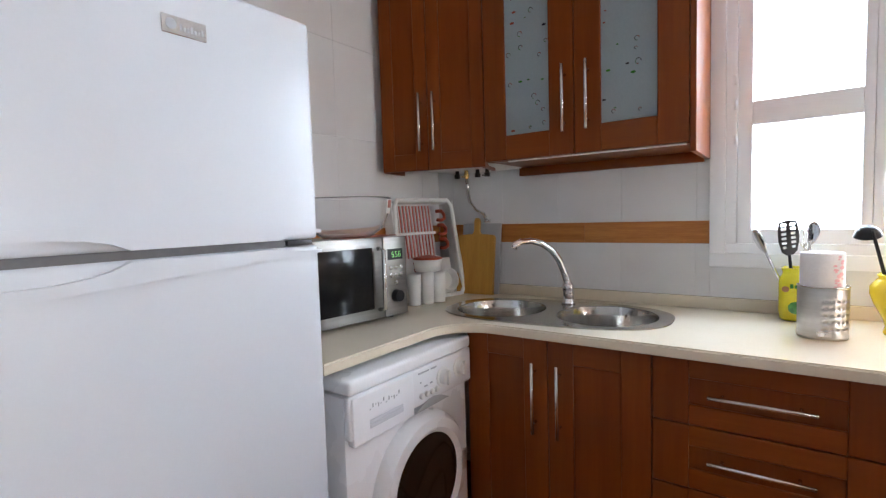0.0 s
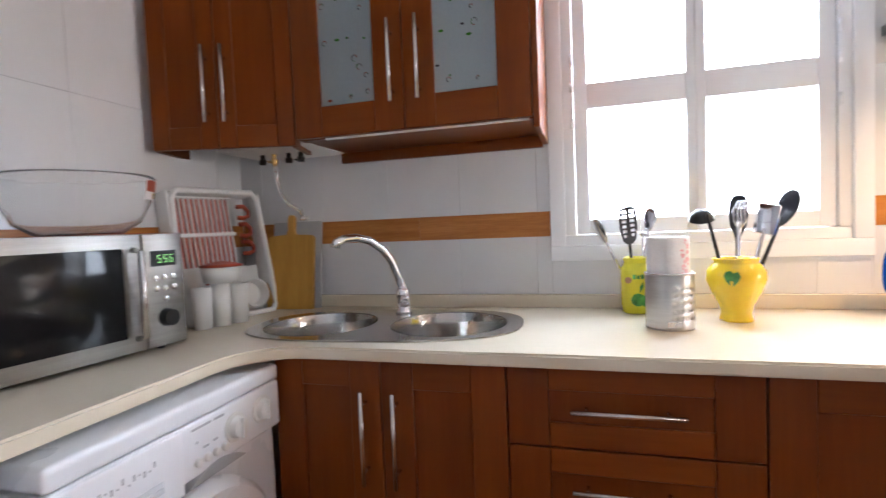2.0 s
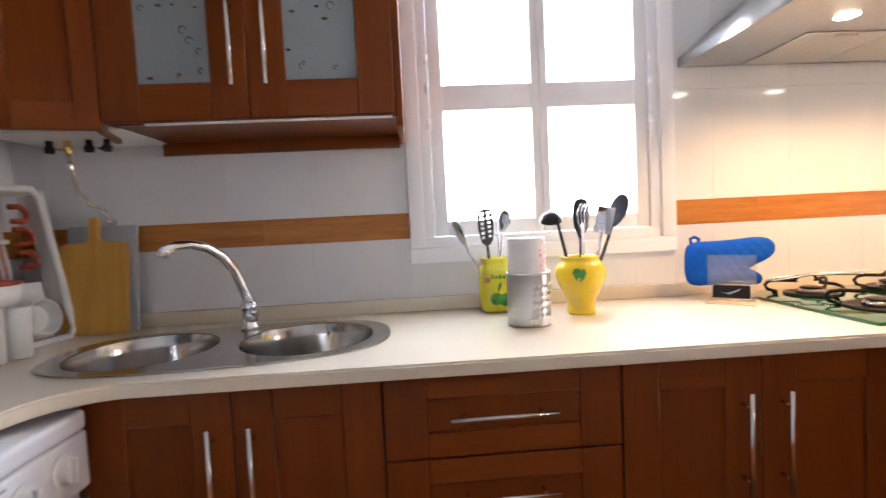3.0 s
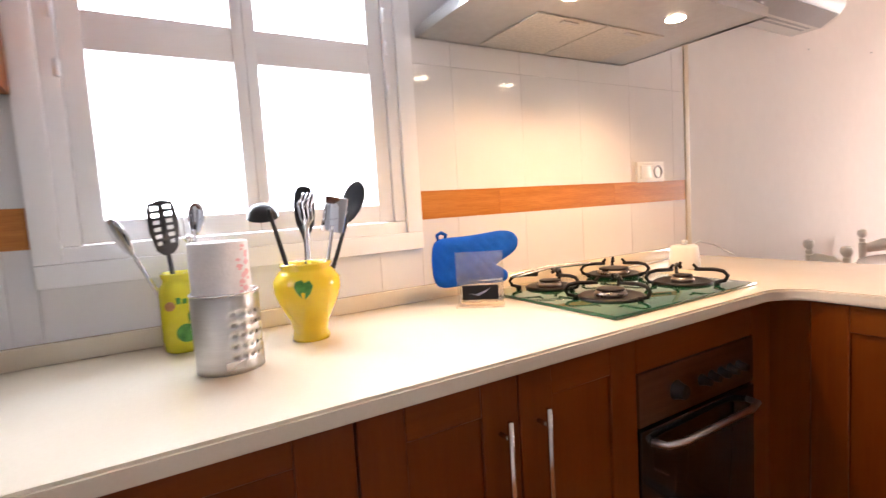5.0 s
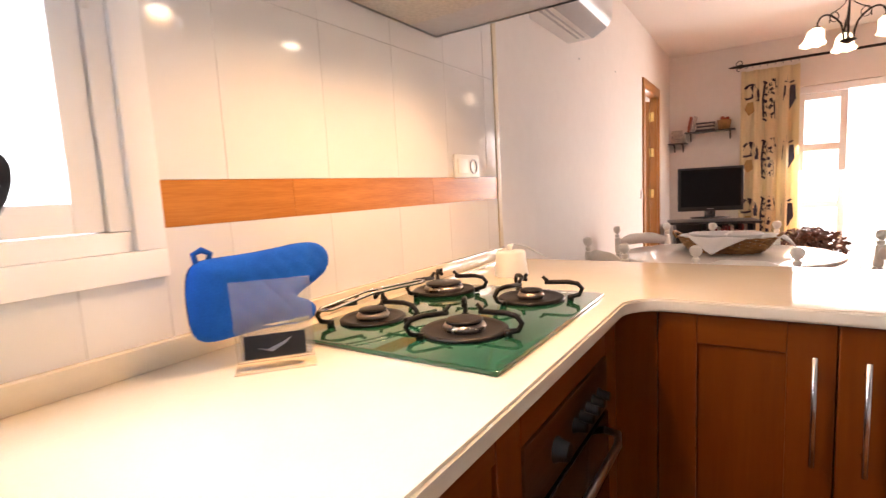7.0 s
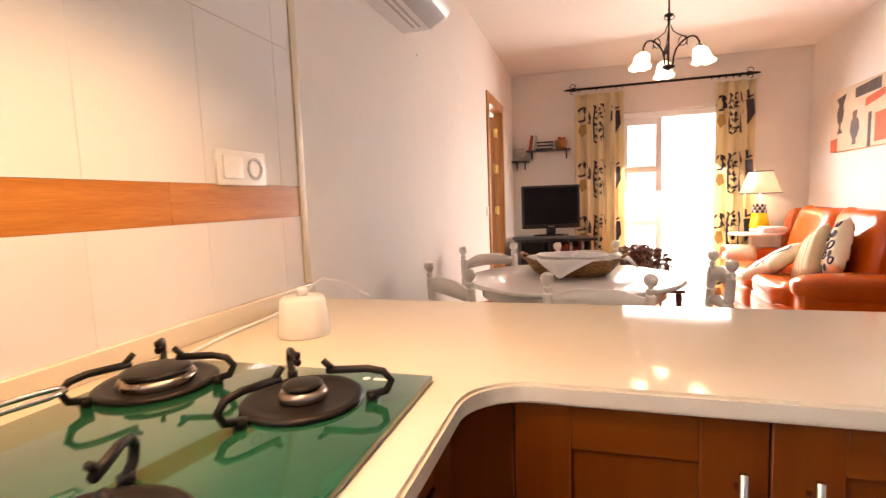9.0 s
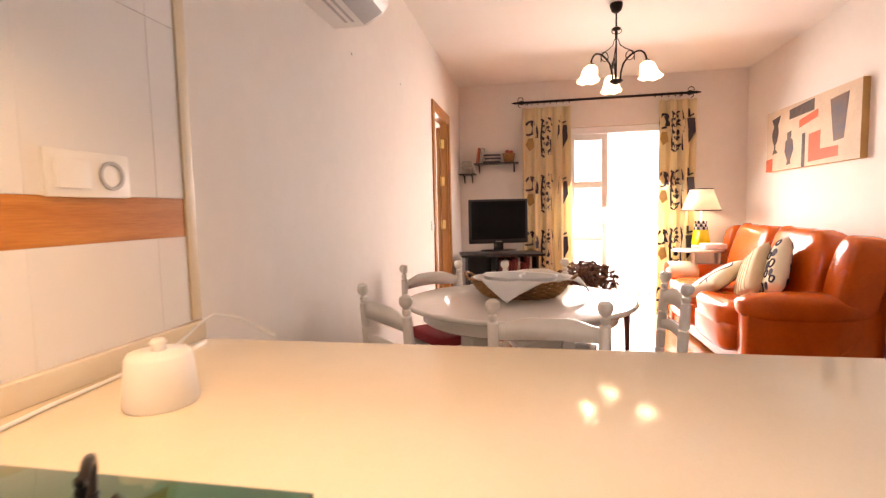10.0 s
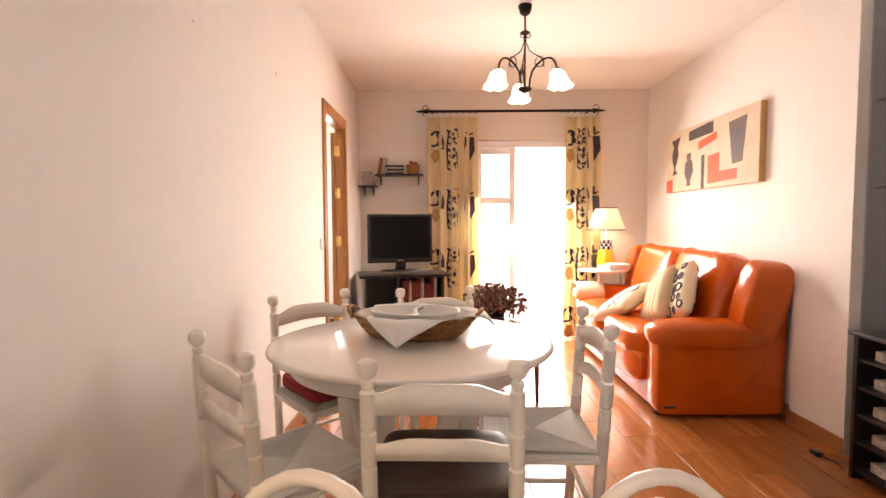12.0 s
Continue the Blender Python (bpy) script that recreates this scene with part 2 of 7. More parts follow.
# ---------------------------------------------------------------- mesh helpers
def finish(bm, name, mat, smooth=38):
    limit = radians(smooth)
    for f in bm.faces:
        f.smooth = True
    for e in bm.edges:
        if len(e.link_faces) == 2 and e.calc_face_angle(0) > limit:
            e.smooth = False
    me = bpy.data.meshes.new(name)
    bm.to_mesh(me)
    bm.free()
    mats = mat if isinstance(mat, (list, tuple)) else [mat]
    for m in mats:
        me.materials.append(m)
    return me


def part(name, bm, mat, parent, label="", smooth=38):
    ob = new(name, finish(bm, name, mat, smooth))
    ob.parent = parent
    if label:
        tagged(ob, label)
    return ob


def thing(name, loc=(0, 0, 0), rz=0.0, label="", category="", group="", kind="", rx=0.0, ry=0.0):
    ob = new(name)
    ob.empty_display_size = 0.1
    ob.matrix_world = pose(*loc, rx, ry, rz)
    return tagged(ob, label, category, group, kind)


def solid(name, bm, mat, label="", category="", group="", kind="", loc=None, rz=0.0, smooth=38):
    ob = new(name, finish(bm, name, mat, smooth))
    if loc:
        ob.matrix_world = pose(*loc, 0, 0, rz)
    return tagged(ob, label, category, group, kind)


def B():
    return bmesh.new()


def box(bm, lo, hi, bevel=0.0, seg=2, m=None):
    lo, hi = Vector(lo), Vector(hi)
    r = bmesh.ops.create_cube(bm, size=1.0)
    vs = r["verts"]
    for v in vs:
        v.co = Vector([lo[n] + (v.co[n] + 0.5) * (hi[n] - lo[n]) for n in range(3)])
    if bevel:
        es = list({e for v in vs for e in v.link_edges})
        out = bmesh.ops.bevel(bm, geom=es, offset=bevel, segments=seg, affect="EDGES", profile=0.6)
        vs = list({v for f in out["faces"] for v in f.verts} | {v for v in vs if v.is_valid})
    if m is not None:
        bmesh.ops.transform(bm, matrix=m, verts=vs)
    return vs


def tube(bm, pts, r, seg=10, cap=True):
    """A round bar along points; r is one radius or one for each point."""
    pts = [Vector(p) for p in pts]
    rs = r if isinstance(r, (list, tuple)) else [r] * len(pts)
    rings, side = [], None
    for n, p in enumerate(pts):
        d = (pts[min(n + 1, len(pts) - 1)] - pts[max(n - 1, 0)]).normalized()
        if side is None:
            side = d.orthogonal().normalized()
        side = (side - d * side.dot(d))
        side = side.normalized() if side.length > 1e-6 else d.orthogonal().normalized()
        up = d.cross(side)
        rings.append([bm.verts.new(p + rs[n] * (math.cos(a) * side + math.sin(a) * up)) for a in (2 * math.pi * k / seg for k in range(seg))])
    for a, b in zip(rings, rings[1:]):
        for k in range(seg):
            bm.faces.new((a[k], a[(k + 1) % seg], b[(k + 1) % seg], b[k]))
    if cap:
        bm.faces.new(rings[0][::-1])
        bm.faces.new(rings[-1])
    return [v for ring in rings for v in ring]


def lathe(bm, profile, centre=(0, 0, 0), seg=28, m=None, sx=1.0, sy=1.0):
    """Turns (radius, height) pairs round the z axis; ends with radius 0 close."""
    c = Vector(centre)
    rings = []
    for r, z in profile:
        if r <= 1e-6:
            rings.append([bm.verts.new(c + Vector((0, 0, z)))])
        else:
            rings.append([bm.verts.new(c + Vector((sx * r * math.cos(a), sy * r * math.sin(a), z))) for a in (2 * math.pi * k / seg for k in range(seg))])
    for a, b in zip(rings, rings[1:]):
        for k in range(seg):
            j = (k + 1) % seg
            if len(a) == 1 and len(b) == 1:
                break
            if len(a) == 1:
                bm.faces.new((a[0], b[j], b[k]))
            elif len(b) == 1:
                bm.faces.new((a[k], a[j], b[0]))
            else:
                bm.faces.new((a[k], a[j], b[j], b[k]))
    vs = [v for ring in rings for v in ring]
    if m is not None:
        bmesh.ops.transform(bm, matrix=m, verts=vs)
    return vs


def puff(bm, centre, size, power=0.45, seg=20, m=None, wrinkle=0.0, freq=7.0):
    """A rounded, stuffed block (superellipsoid)."""
    c = Vector(centre)

    def s(v, p):
        return math.copysign(abs(v) ** p, v)

    rows = []
    for i in range(seg + 1):
        u = math.pi * (i / seg - 0.5)
        row = []
        for k in range(2 * seg):
            w = math.pi * k / seg
            p = Vector((s(math.cos(u), power) * s(math.cos(w), power) * size[0] / 2, s(math.cos(u), power) * s(math.sin(w), power) * size[1] / 2, s(math.sin(u), power) * size[2] / 2))
            if wrinkle:
                p += p.normalized() * wrinkle * (noise.noise((p + c) * freq) + 0.5 * noise.noise((p + c) * freq * 2.7))
            row.append(p + c)
        rows.append(row)
    vs = [[bm.verts.new(p) for p in row] for row in rows[1:-1]]
    low, top = bm.verts.new(rows[0][0]), bm.verts.new(rows[-1][0])
    n = 2 * seg
    for a, b in zip(vs, vs[1:]):
        for k in range(n):
            bm.faces.new((a[k], a[(k + 1) % n], b[(k + 1) % n], b[k]))
    for k in range(n):
        bm.faces.new((low, vs[0][(k + 1) % n], vs[0][k]))
        bm.faces.new((top, vs[-1][k], vs[-1][(k + 1) % n]))
    out = [v for row in vs for v in row] + [low, top]
    if m is not None:
        bmesh.ops.transform(bm, matrix=m, verts=out)
    return out


def plate(bm, outer, holes, z0, z1, bevel=0.0):
    """A flat plate with an outline and holes, between two heights."""
    loops = []
    for loop in (outer, *holes):
        vs = [bm.verts.new((x, y, z1)) for x, y in loop]
        loops += [bm.edges.new((vs[n], vs[(n + 1) % len(vs)])) for n in range(len(vs))]
    made = bmesh.ops.triangle_fill(bm, use_beauty=True, use_dissolve=False, edges=loops)
    faces = [g for g in made["geom"] if isinstance(g, bmesh.types.BMFace)]
    for f in faces:
        if f.normal.z < 0:
            f.normal_flip()
    ext = bmesh.ops.extrude_face_region(bm, geom=faces)
    for g in ext["geom"]:
        if isinstance(g, bmesh.types.BMVert):
            g.co.z = z0
    bmesh.ops.recalc_face_normals(bm, faces=bm.faces[:])
    if bevel:
        es = [e for e in bm.edges if len(e.link_faces) == 2 and abs(e.calc_face_angle(0) - math.pi / 2) < 0.2 and abs(e.verts[0].co.z - e.verts[1].co.z) < 1e-6]
        bmesh.ops.bevel(bm, geom=es, offset=bevel, segments=2, affect="EDGES")


def ellipse(cx, cy, a, b, n=40, power=1.0):
    def s(v):
        return math.copysign(abs(v) ** power, v)
    return [(cx + a * s(math.cos(2 * math.pi * k / n)), cy + b * s(math.sin(2 * math.pi * k / n))) for k in range(n)]


def arc(cx, cy, r, a0, a1, n=8):
    return [(cx + r * math.cos(radians(a0 + (a1 - a0) * k / n)), cy + r * math.sin(radians(a0 + (a1 - a0) * k / n))) for k in range(n + 1)]


def members(parent, name, boxes, mat, bevel=0.0015):
    """One part for each box."""
    for lo, hi in boxes:
        bm = B()
        box(bm, lo, hi, bevel, 1)
        part(name, bm, mat, parent)


def cyl(bm, p, q, r, seg=16):
    return tube(bm, [p, q], r, seg)


def slab(bm, pts, y0, y1, flip=False):
    """A flat shape drawn in x and z, between two depths in y."""
    a = [bm.verts.new((x, y0, z)) for x, z in pts]
    b = [bm.verts.new((x, y1, z)) for x, z in pts]
    bm.faces.new(a)
    bm.faces.new(b[::-1])
    for n in range(len(pts)):
        j = (n + 1) % len(pts)
        bm.faces.new((a[n], b[n], b[j], a[j]))
    bmesh.ops.recalc_face_normals(bm, faces=bm.faces[:])


# ---------------------------------------------------------------- the large structure
WEST, NORTH, EAST, SOUTH, TOP = -0.58, 3.243, 7.50, 0.29, 2.57
LIVING = 3.285
TILE_END = 2.905


def wall(name, label, boxes, mat=None):
    bm = B()
    for lo, hi in boxes:
        box(bm, lo, hi)
    return solid(name, bm, mat or M["plaster"], label, "wall", kind="structure")


wall("wall_north", "cream plastered wall beside the dining table", [
    ((WEST - 0.2, NORTH, 0), (0.70, NORTH + 0.2, TOP)), ((0.70, NORTH, 0), (1.555, NORTH + 0.2, 1.09)), ((0.70, NORTH, 2.28), (1.555, NORTH + 0.2, TOP)),
    ((1.555, NORTH, 0), (3.29, NORTH + 0.2, TOP)), ((3.29, LIVING, 0), (5.2, NORTH + 0.2, TOP)), ((5.2, LIVING, 0), (6.029, LIVING + 0.07, TOP)), ((6.029, LIVING, 2.03), (6.701, LIVING + 0.07, TOP)), ((6.701, LIVING, 0), (EAST + 0.2, LIVING + 0.07, TOP))])
wall("wall_west", "white tiled kitchen wall behind the fridge", [((WEST - 0.2, -0.45, 0), (WEST, NORTH, TOP))])
wall("wall_east", "cream wall around the balcony window", [
    ((EAST, 2.135, 0), (EAST + 0.2, LIVING, TOP)), ((EAST, -0.1, 0), (EAST + 0.2, 1.005, TOP)), ((EAST, 1.005, 2.06), (EAST + 0.2, 2.135, TOP))])
wall("wall_south", "cream wall behind the orange sofa", [((5.26, SOUTH - 0.2, 0), (EAST, SOUTH, TOP))])
wall("wall_pillar", "cream plastered pillar beside the sofa", [((4.86, -0.45, 0), (5.26, SOUTH + 0.05, TOP))])
wall("wall_recess", "grey painted recess behind the glass shelves", [((3.6, -0.65, 0), (4.86, -0.45, TOP)), ((4.848, -0.449, 0), (4.859, 0.28, TOP))], M["grey_wall"])
# added wall, never in view; its grey holds down bounce on the cabinets
wall("wall_unseen", "unseen closing wall added behind the kitchen, grey to dim bounced light", [((WEST - 0.2, 0.65, 0), (2.45, 0.80, TOP)), ((2.45, -0.65, 0), (2.60, 0.80, TOP)), ((2.60, -0.65, 0), (3.6, -0.45, TOP))], M["dim_bounce_grey"])
bm = B()
box(bm, (WEST - 0.2, -0.65, TOP), (EAST + 0.2, NORTH + 0.2, TOP + 0.15))
solid("ceiling", bm, M["ceiling"], "plain white painted ceiling", "ceiling", kind="structure")
bm = B()
box(bm, (WEST - 0.2, -0.65, -0.15), (EAST + 0.2, NORTH + 2.2, -0.004))
floor = solid("floor", bm, M["grout"], "orange wood-look ceramic tile floor", "floor", kind="structure")
for nm, lo, hi in (("baseboard", (5.273, SOUTH, 0), (EAST, SOUTH + 0.012, 0.085)), ("baseboard", (4.86, SOUTH + 0.05, 0), (5.272, SOUTH + 0.062, 0.085)),
                   ("baseboard", (2.95, NORTH - 0.020, 0), (3.29, NORTH - 0.0085, 0.085)), ("baseboard", (3.291, LIVING - 0.012, 0), (5.955, LIVING, 0.085)), ("baseboard", (EAST - 0.012, 2.14, 0), (EAST, LIVING, 0.085)), ("baseboard", (EAST - 0.012, SOUTH + 0.012, 0), (EAST, 1.0, 0.085))):
    bm = B()
    box(bm, lo, hi, 0.003, 1)
    solid(nm, bm, M["skirting"], "brown ceramic skirting along the wall", "baseboard", kind="structure")

wall("wall_pier", "shallow plastered pier beside the kitchen tiles", [((TILE_END + 0.036, NORTH - 0.008, 0), (3.29, NORTH - 0.0005, TOP))])
# beige strip where the kitchen tiles end
bm = B()
box(bm, (TILE_END + 0.002, NORTH - 0.012, 0.945), (TILE_END + 0.034, NORTH, TOP), 0.003)
solid("trim", bm, M["trim"], "beige edging strip beside the kitchen tiles", "trim", kind="structure")


# kitchen window
def kitchen_window():
    w = thing("window_1", (1.1265, NORTH, 1.058), 0, "white framed kitchen window full of daylight", "window", kind="structure")
    x0, x1, z1 = -0.458, 0.458, 1.27
    bm = B()
    for lo, hi in (((x0, -0.022, 0), (x1, 0.0, 0.05)), ((x0, -0.022, z1 - 0.05), (x1, 0.0, z1)), ((x0, -0.022, 0.0501), (x0 + 0.05, 0.0, z1 - 0.0501)), ((x1 - 0.05, -0.022, 0.0501), (x1, 0.0, z1 - 0.0501))):
        box(bm, lo, hi, 0.004)
    part("window_trim", bm, M["pvc"], w)
    bm = B()
    for lo, hi in (((x0 + 0.05, -0.012, 0.05), (x1 - 0.05, 0.07, 0.085)), ((x0 + 0.05, -0.012, z1 - 0.085), (x1 - 0.05, 0.07, z1 - 0.05)), ((x0 + 0.05, -0.012, 0.0851), (x0 + 0.085, 0.07, z1 - 0.0851)), ((x1 - 0.085, -0.012, 0.0851), (x1 - 0.05, 0.07, z1 - 0.0851))):
        box(bm, lo, hi, 0.004)
    part("window_frame", bm, M["pvc"], w)
    for a, b, side in ((x0 + 0.087, -0.0006, 1), (0.0006, x1 - 0.087, -1)):
        s = B()
        y0, y1 = -0.004, 0.045
        st = 0.044
        inner = 0.028
        la, lb = (a + st, b - inner) if side > 0 else (a + inner, b - st)
        for lo, hi in (((a, y0, 0.087), (la, y1, z1 - 0.087)), ((lb, y0, 0.087), (b, y1, z1 - 0.087)), ((la, y0, 0.087), (lb, y1, 0.136)), ((la, y0, z1 - 0.136), (lb, y1, z1 - 0.087)), ((la, y0 + 0.002, 0.504), (lb, y1, 0.588))):
            box(s, lo, hi, 0.003)
        sash = part("sash", s, M["pvc"], w)
        for p0, p1 in ((0.136, 0.504), (0.588, z1 - 0.136)):
            g = B()
            box(g, (la, 0.018, p0), (lb, 0.024, p1))
            pane = part("pane", g, M["pane"], sash)
            pane.visible_shadow = False
        for hz in (0.44, 0.56, 0.65):
            h = B()
            hx = a - 0.006 if side > 0 else b + 0.006
            cyl(h, (hx, -0.016, hz), (hx, -0.016, hz + 0.035), 0.006, 8)
            part("hinge", h, M["pvc"], sash)
    s = B()
    box(s, (x0 + 0.03, 0.075, 0.02), (x1 - 0.03, 0.22, 0.05), 0.003)
    part("window_sill", s, M["pvc"], w)


kitchen_window()


# balcony window: a fixed and a wide open leaf
def balcony_window():
    w = thing("window_2", (EAST, 1.57, 0), 0, "white balcony window, one leaf open to bright daylight", "window", kind="structure")
    bm = B()
    for lo, hi in (((0.03, -0.56, 1.99), (0.10, 0.56, 2.055)), ((0.03, 0.50, 0), (0.10, 0.56, 1.99)), ((0.03, -0.56, 0), (0.10, -0.50, 1.99))):
        box(bm, lo, hi, 0.004)
    part("window_frame", bm, M["pvc"], w)
    s = B()
    for lo, hi in (((0.04, 0.09, 0.02), (0.085, 0.15, 1.985)), ((0.04, 0.44, 0.02), (0.085, 0.498, 1.985)), ((0.04, 0.15, 0.02), (0.085, 0.44, 0.10)), ((0.04, 0.15, 1.92), (0.085, 0.44, 1.985)), ((0.04, 0.15, 1.40), (0.085, 0.44, 1.47)), ((0.04, 0.15, 0.81), (0.085, 0.44, 0.88))):
        box(s, lo, hi, 0.004)
    sash = part("sash", s, M["pvc"], w)
    for a, b in ((0.10, 0.81), (0.88, 1.40), (1.47, 1.92)):
        g = B()
        box(g, (0.058, 0.15, a), (0.064, 0.44, b))
        part("pane", g, M["pane"], sash).visible_shadow = False
    h = B()
    cyl(h, (0.03, 0.118, 0.98), (0.03, 0.118, 1.10), 0.008, 8)
    part("window_handle", h, M["pvc"], sash)


balcony_window()


# open inner door
def inner_door():
    d = thing("door_1", (6.365, LIVING, 0), 0, "light oak door standing open with brass hinges", "door", kind="structure")
    d.scale = (0.82, 1.0, 0.985)
    bm = B()
    for lo, hi in (((-0.50, -0.016, 0), (-0.41, 0, 2.148)), ((0.41, -0.016, 0), (0.50, 0, 2.148)), ((-0.41, -0.016, 2.06), (0.41, 0, 2.148))):
        box(bm, lo, hi, 0.005)
    part("casing", bm, M["door_wood"], d)
    bm = B()
    for lo, hi in (((-0.41, 0, 0), (-0.385, 0.07, 2.06)), ((0.385, 0, 0), (0.41, 0.07, 2.06)), ((-0.385, 0, 2.10), (0.385, 0.07, 2.06))):
        box(bm, lo, hi, 0.003)
    part("jamb", bm, M["door_wood"], d)
    m = Matrix.Translation((0.40, 0.076, 0)) @ Matrix.Rotation(radians(-179), 4, "Z") @ Matrix.Translation((0, -0.036, 0))
    bm = B()
    for lo, hi in (((-0.76, 0, 0.01), (-0.64, 0.036, 2.03)), ((-0.12, 0, 0.01), (0, 0.036, 2.03)), ((-0.64, 0, 0.01), (-0.12, 0.036, 0.22)), ((-0.64, 0, 1.90), (-0.12, 0.036, 2.03)), ((-0.64, 0, 0.92), (-0.12, 0.036, 1.04))):
        box(bm, lo, hi, 0.004, m=m)
    leaf = part("door_leaf", bm, M["door_wood"], d)
    for z0, z1 in ((0.22, 0.92), (1.04, 1.90)):
        p = B()
        box(p, (-0.64, 0.010, z0), (-0.12, 0.026, z1), 0.002, m=m)
        part("panel", p, M["door_wood"], leaf)
    for z in (0.30, 1.02, 1.45, 1.82):
        p = B()
        cyl(p, (0.378, 0.068, z), (0.378, 0.068, z + 0.09), 0.009, 8)
        box(p, (0.380, 0.030, z), (0.3849, 0.068, z + 0.09))
        part("hinge", p, M["brass"], d)
    p = B()
    tube(p, [m @ Vector(v) for v in ((-0.70, -0.002, 1.03), (-0.70, -0.045, 1.03), (-0.60, -0.05, 1.03))], 0.009)
    part("door_handle", p, M["brass"], leaf)


inner_door()
# the small passage behind the door
bm = B()
for lo, hi in (((5.3, 4.6, 0), (8.5, 4.7, TOP)), ((5.2, LIVING + 0.071, 0), (5.3, 4.7, TOP)), ((8.5, LIVING + 0.071, 0), (8.6, 4.7, TOP)), ((7.71, LIVING + 0.05, 0), (8.6, LIVING + 0.07, TOP)), ((5.2, LIVING + 0.071, TOP), (8.6, 4.7, TOP + 0.1))):
    box(bm, lo, hi)
solid("wall_passage", bm, M["plaster"], "cream walls of the passage behind the door", "wall", kind="structure")
lamp("passage_light", "AREA", look((8.47, 3.95, 1.2), (6.0, 3.8, 1.1)), 60, (0.95, 0.97, 1.0), size=1.1, size_y=1.6)

# what lies outside the two windows
bm = B()
box(bm, (-2.0, 4.6, -1.0), (4.9, 4.65, 4.2))
solid("backdrop", bm, M["outside"], "overexposed daylight outside the kitchen window", "backdrop", kind="structure")
bm = B()
box(bm, (9.6, -2.0, -0.2), (9.65, 5.5, 4.2))
solid("backdrop", bm, M["outside"], "overexposed daylight outside the balcony window", "backdrop", kind="structure")
bm = B()
box(bm, (EAST + 0.2, -0.5, -0.15), (9.58, 3.4, -0.006))
solid("ground", bm, M["trim"], "pale tiled balcony floor in daylight", "ground", kind="structure")


def balcony_railing():
    f = thing("balcony_railing", (8.75, 1.55, -0.006), 0, "white metal railing at the edge of the balcony", "railing")
    bm = B()
    tube(bm, [(0, 1.35, 0.98), (0, -1.35, 0.98)], 0.02, 8)
    part("top_rail", bm, M["pvc"], f)
    for k in range(20):
        bm = B()
        cyl(bm, (0, -1.30 + 0.139 * k, 0), (0, -1.30 + 0.139 * k, 0.97), 0.008, 6)
        part("baluster", bm, M["pvc"], f)


balcony_railing()


# ---------------------------------------------------------------- kitchen units
def bar_handle(parent, p, q, out, r=0.006):
    """A round bar handle on two posts; out points away from the front."""
    p, q, out = Vector(p), Vector(q), Vector(out)
    bm = B()
    tube(bm, [p + out, q + out], r, 10)
    for k in (0.14, 0.86):
        c = p.lerp(q, k)
        tube(bm, [c, c + out], r * 0.75, 8)
    return part("handle", bm, M["handle"], parent, "brushed steel bar handle")


def shaker(parent, x0, x1, z0, z1, rail=0.075, stile=0.085, glass=False, name="door", y=0.0):
    """A framed front, its face at y, 20 mm thick, with a sunk panel or a pane."""
    g = 0.0015
    x0, x1, z0, z1 = x0 + g, x1 - g, z0 + g, z1 - g
    bm = B()
    box(bm, (x0 + stile - 0.003, y + 0.009, z0 + rail - 0.003), (x1 - stile + 0.003, y + 0.016, z1 - rail + 0.003))
    d = part(name, bm, M["frost"] if glass else M["cherry"], parent, "frosted glass door in a wooden frame" if glass else "")
    d.visible_shadow = not glass
    members(d, "stile", (((x0, y, z0), (x0 + stile, y + 0.02, z1)), ((x1 - stile, y, z0), (x1, y + 0.02, z1))), M["cherry"], 0.002)
    members(d, "rail", (((x0 + stile, y + 0.0004, z0), (x1 - stile, y + 0.02, z0 + rail)), ((x0 + stile, y + 0.0004, z1 - rail), (x1 - stile, y + 0.02, z1))), M["cherry_h"], 0.002)
    return d


def base_unit(name, loc, rz, w, label, depth=0.555, low=0.10, high=0.866):
    u = thing(name, loc, rz, label, "cabinet", "kitchen base units")
    members(u, "side_panel", (((0, 0.021, low), (0.016, depth, high)), ((w - 0.016, 0.021, low), (w, depth, high))), M["cherry"], 0)
    members(u, "bottom_panel", (((0.016, 0.021, low), (w - 0.016, depth, low + 0.016)),), M["cherry"], 0)
    members(u, "back_panel", (((0.016, depth - 0.01, low + 0.016), (w - 0.016, depth, high)),), M["cherry"], 0)
    bm = B()
    box(bm, (0, 0.06, 0), (w, 0.075, low))
    part("plinth", bm, M["kick"], u)
    return u


FRONT = 2.65
OUT = (0, -0.032, 0)
u = base_unit("sink_cabinet", (-0.042, FRONT, 0), 0, 0.634, "cherry wood sink cabinet with two framed doors", high=0.735)
for a, b, hx in ((0.0, 0.312, 0.270), (0.312, 0.634, 0.356)):
    d = shaker(u, a, b, 0.105, 0.864)
    bar_handle(d, (hx, 0, 0.785), (hx, 0, 0.545), OUT)
u = base_unit("drawer_cabinet", (0.593, FRONT, 0), 0, 0.537, "cherry wood drawer cabinet with three framed drawers")
for z0, z1, hz in ((0.672, 0.864, 0.768), (0.488, 0.671, 0.586), (0.105, 0.487, 0.39)):
    d = shaker(u, 0.0, 0.537, z0, z1, 0.057, 0.095, name="drawer")
    bar_handle(d, (0.146, 0, hz), (0.383, 0, hz), OUT)
u = base_unit("two_door_cabinet", (1.131, FRONT, 0), 0, 0.672, "cherry wood cabinet with two framed doors")
for a, b, hx in ((0.0, 0.328, 0.281), (0.328, 0.672, 0.375)):
    d = shaker(u, a, b, 0.105, 0.864)
    bar_handle(d, (hx, 0, 0.78), (hx, 0, 0.54), OUT)
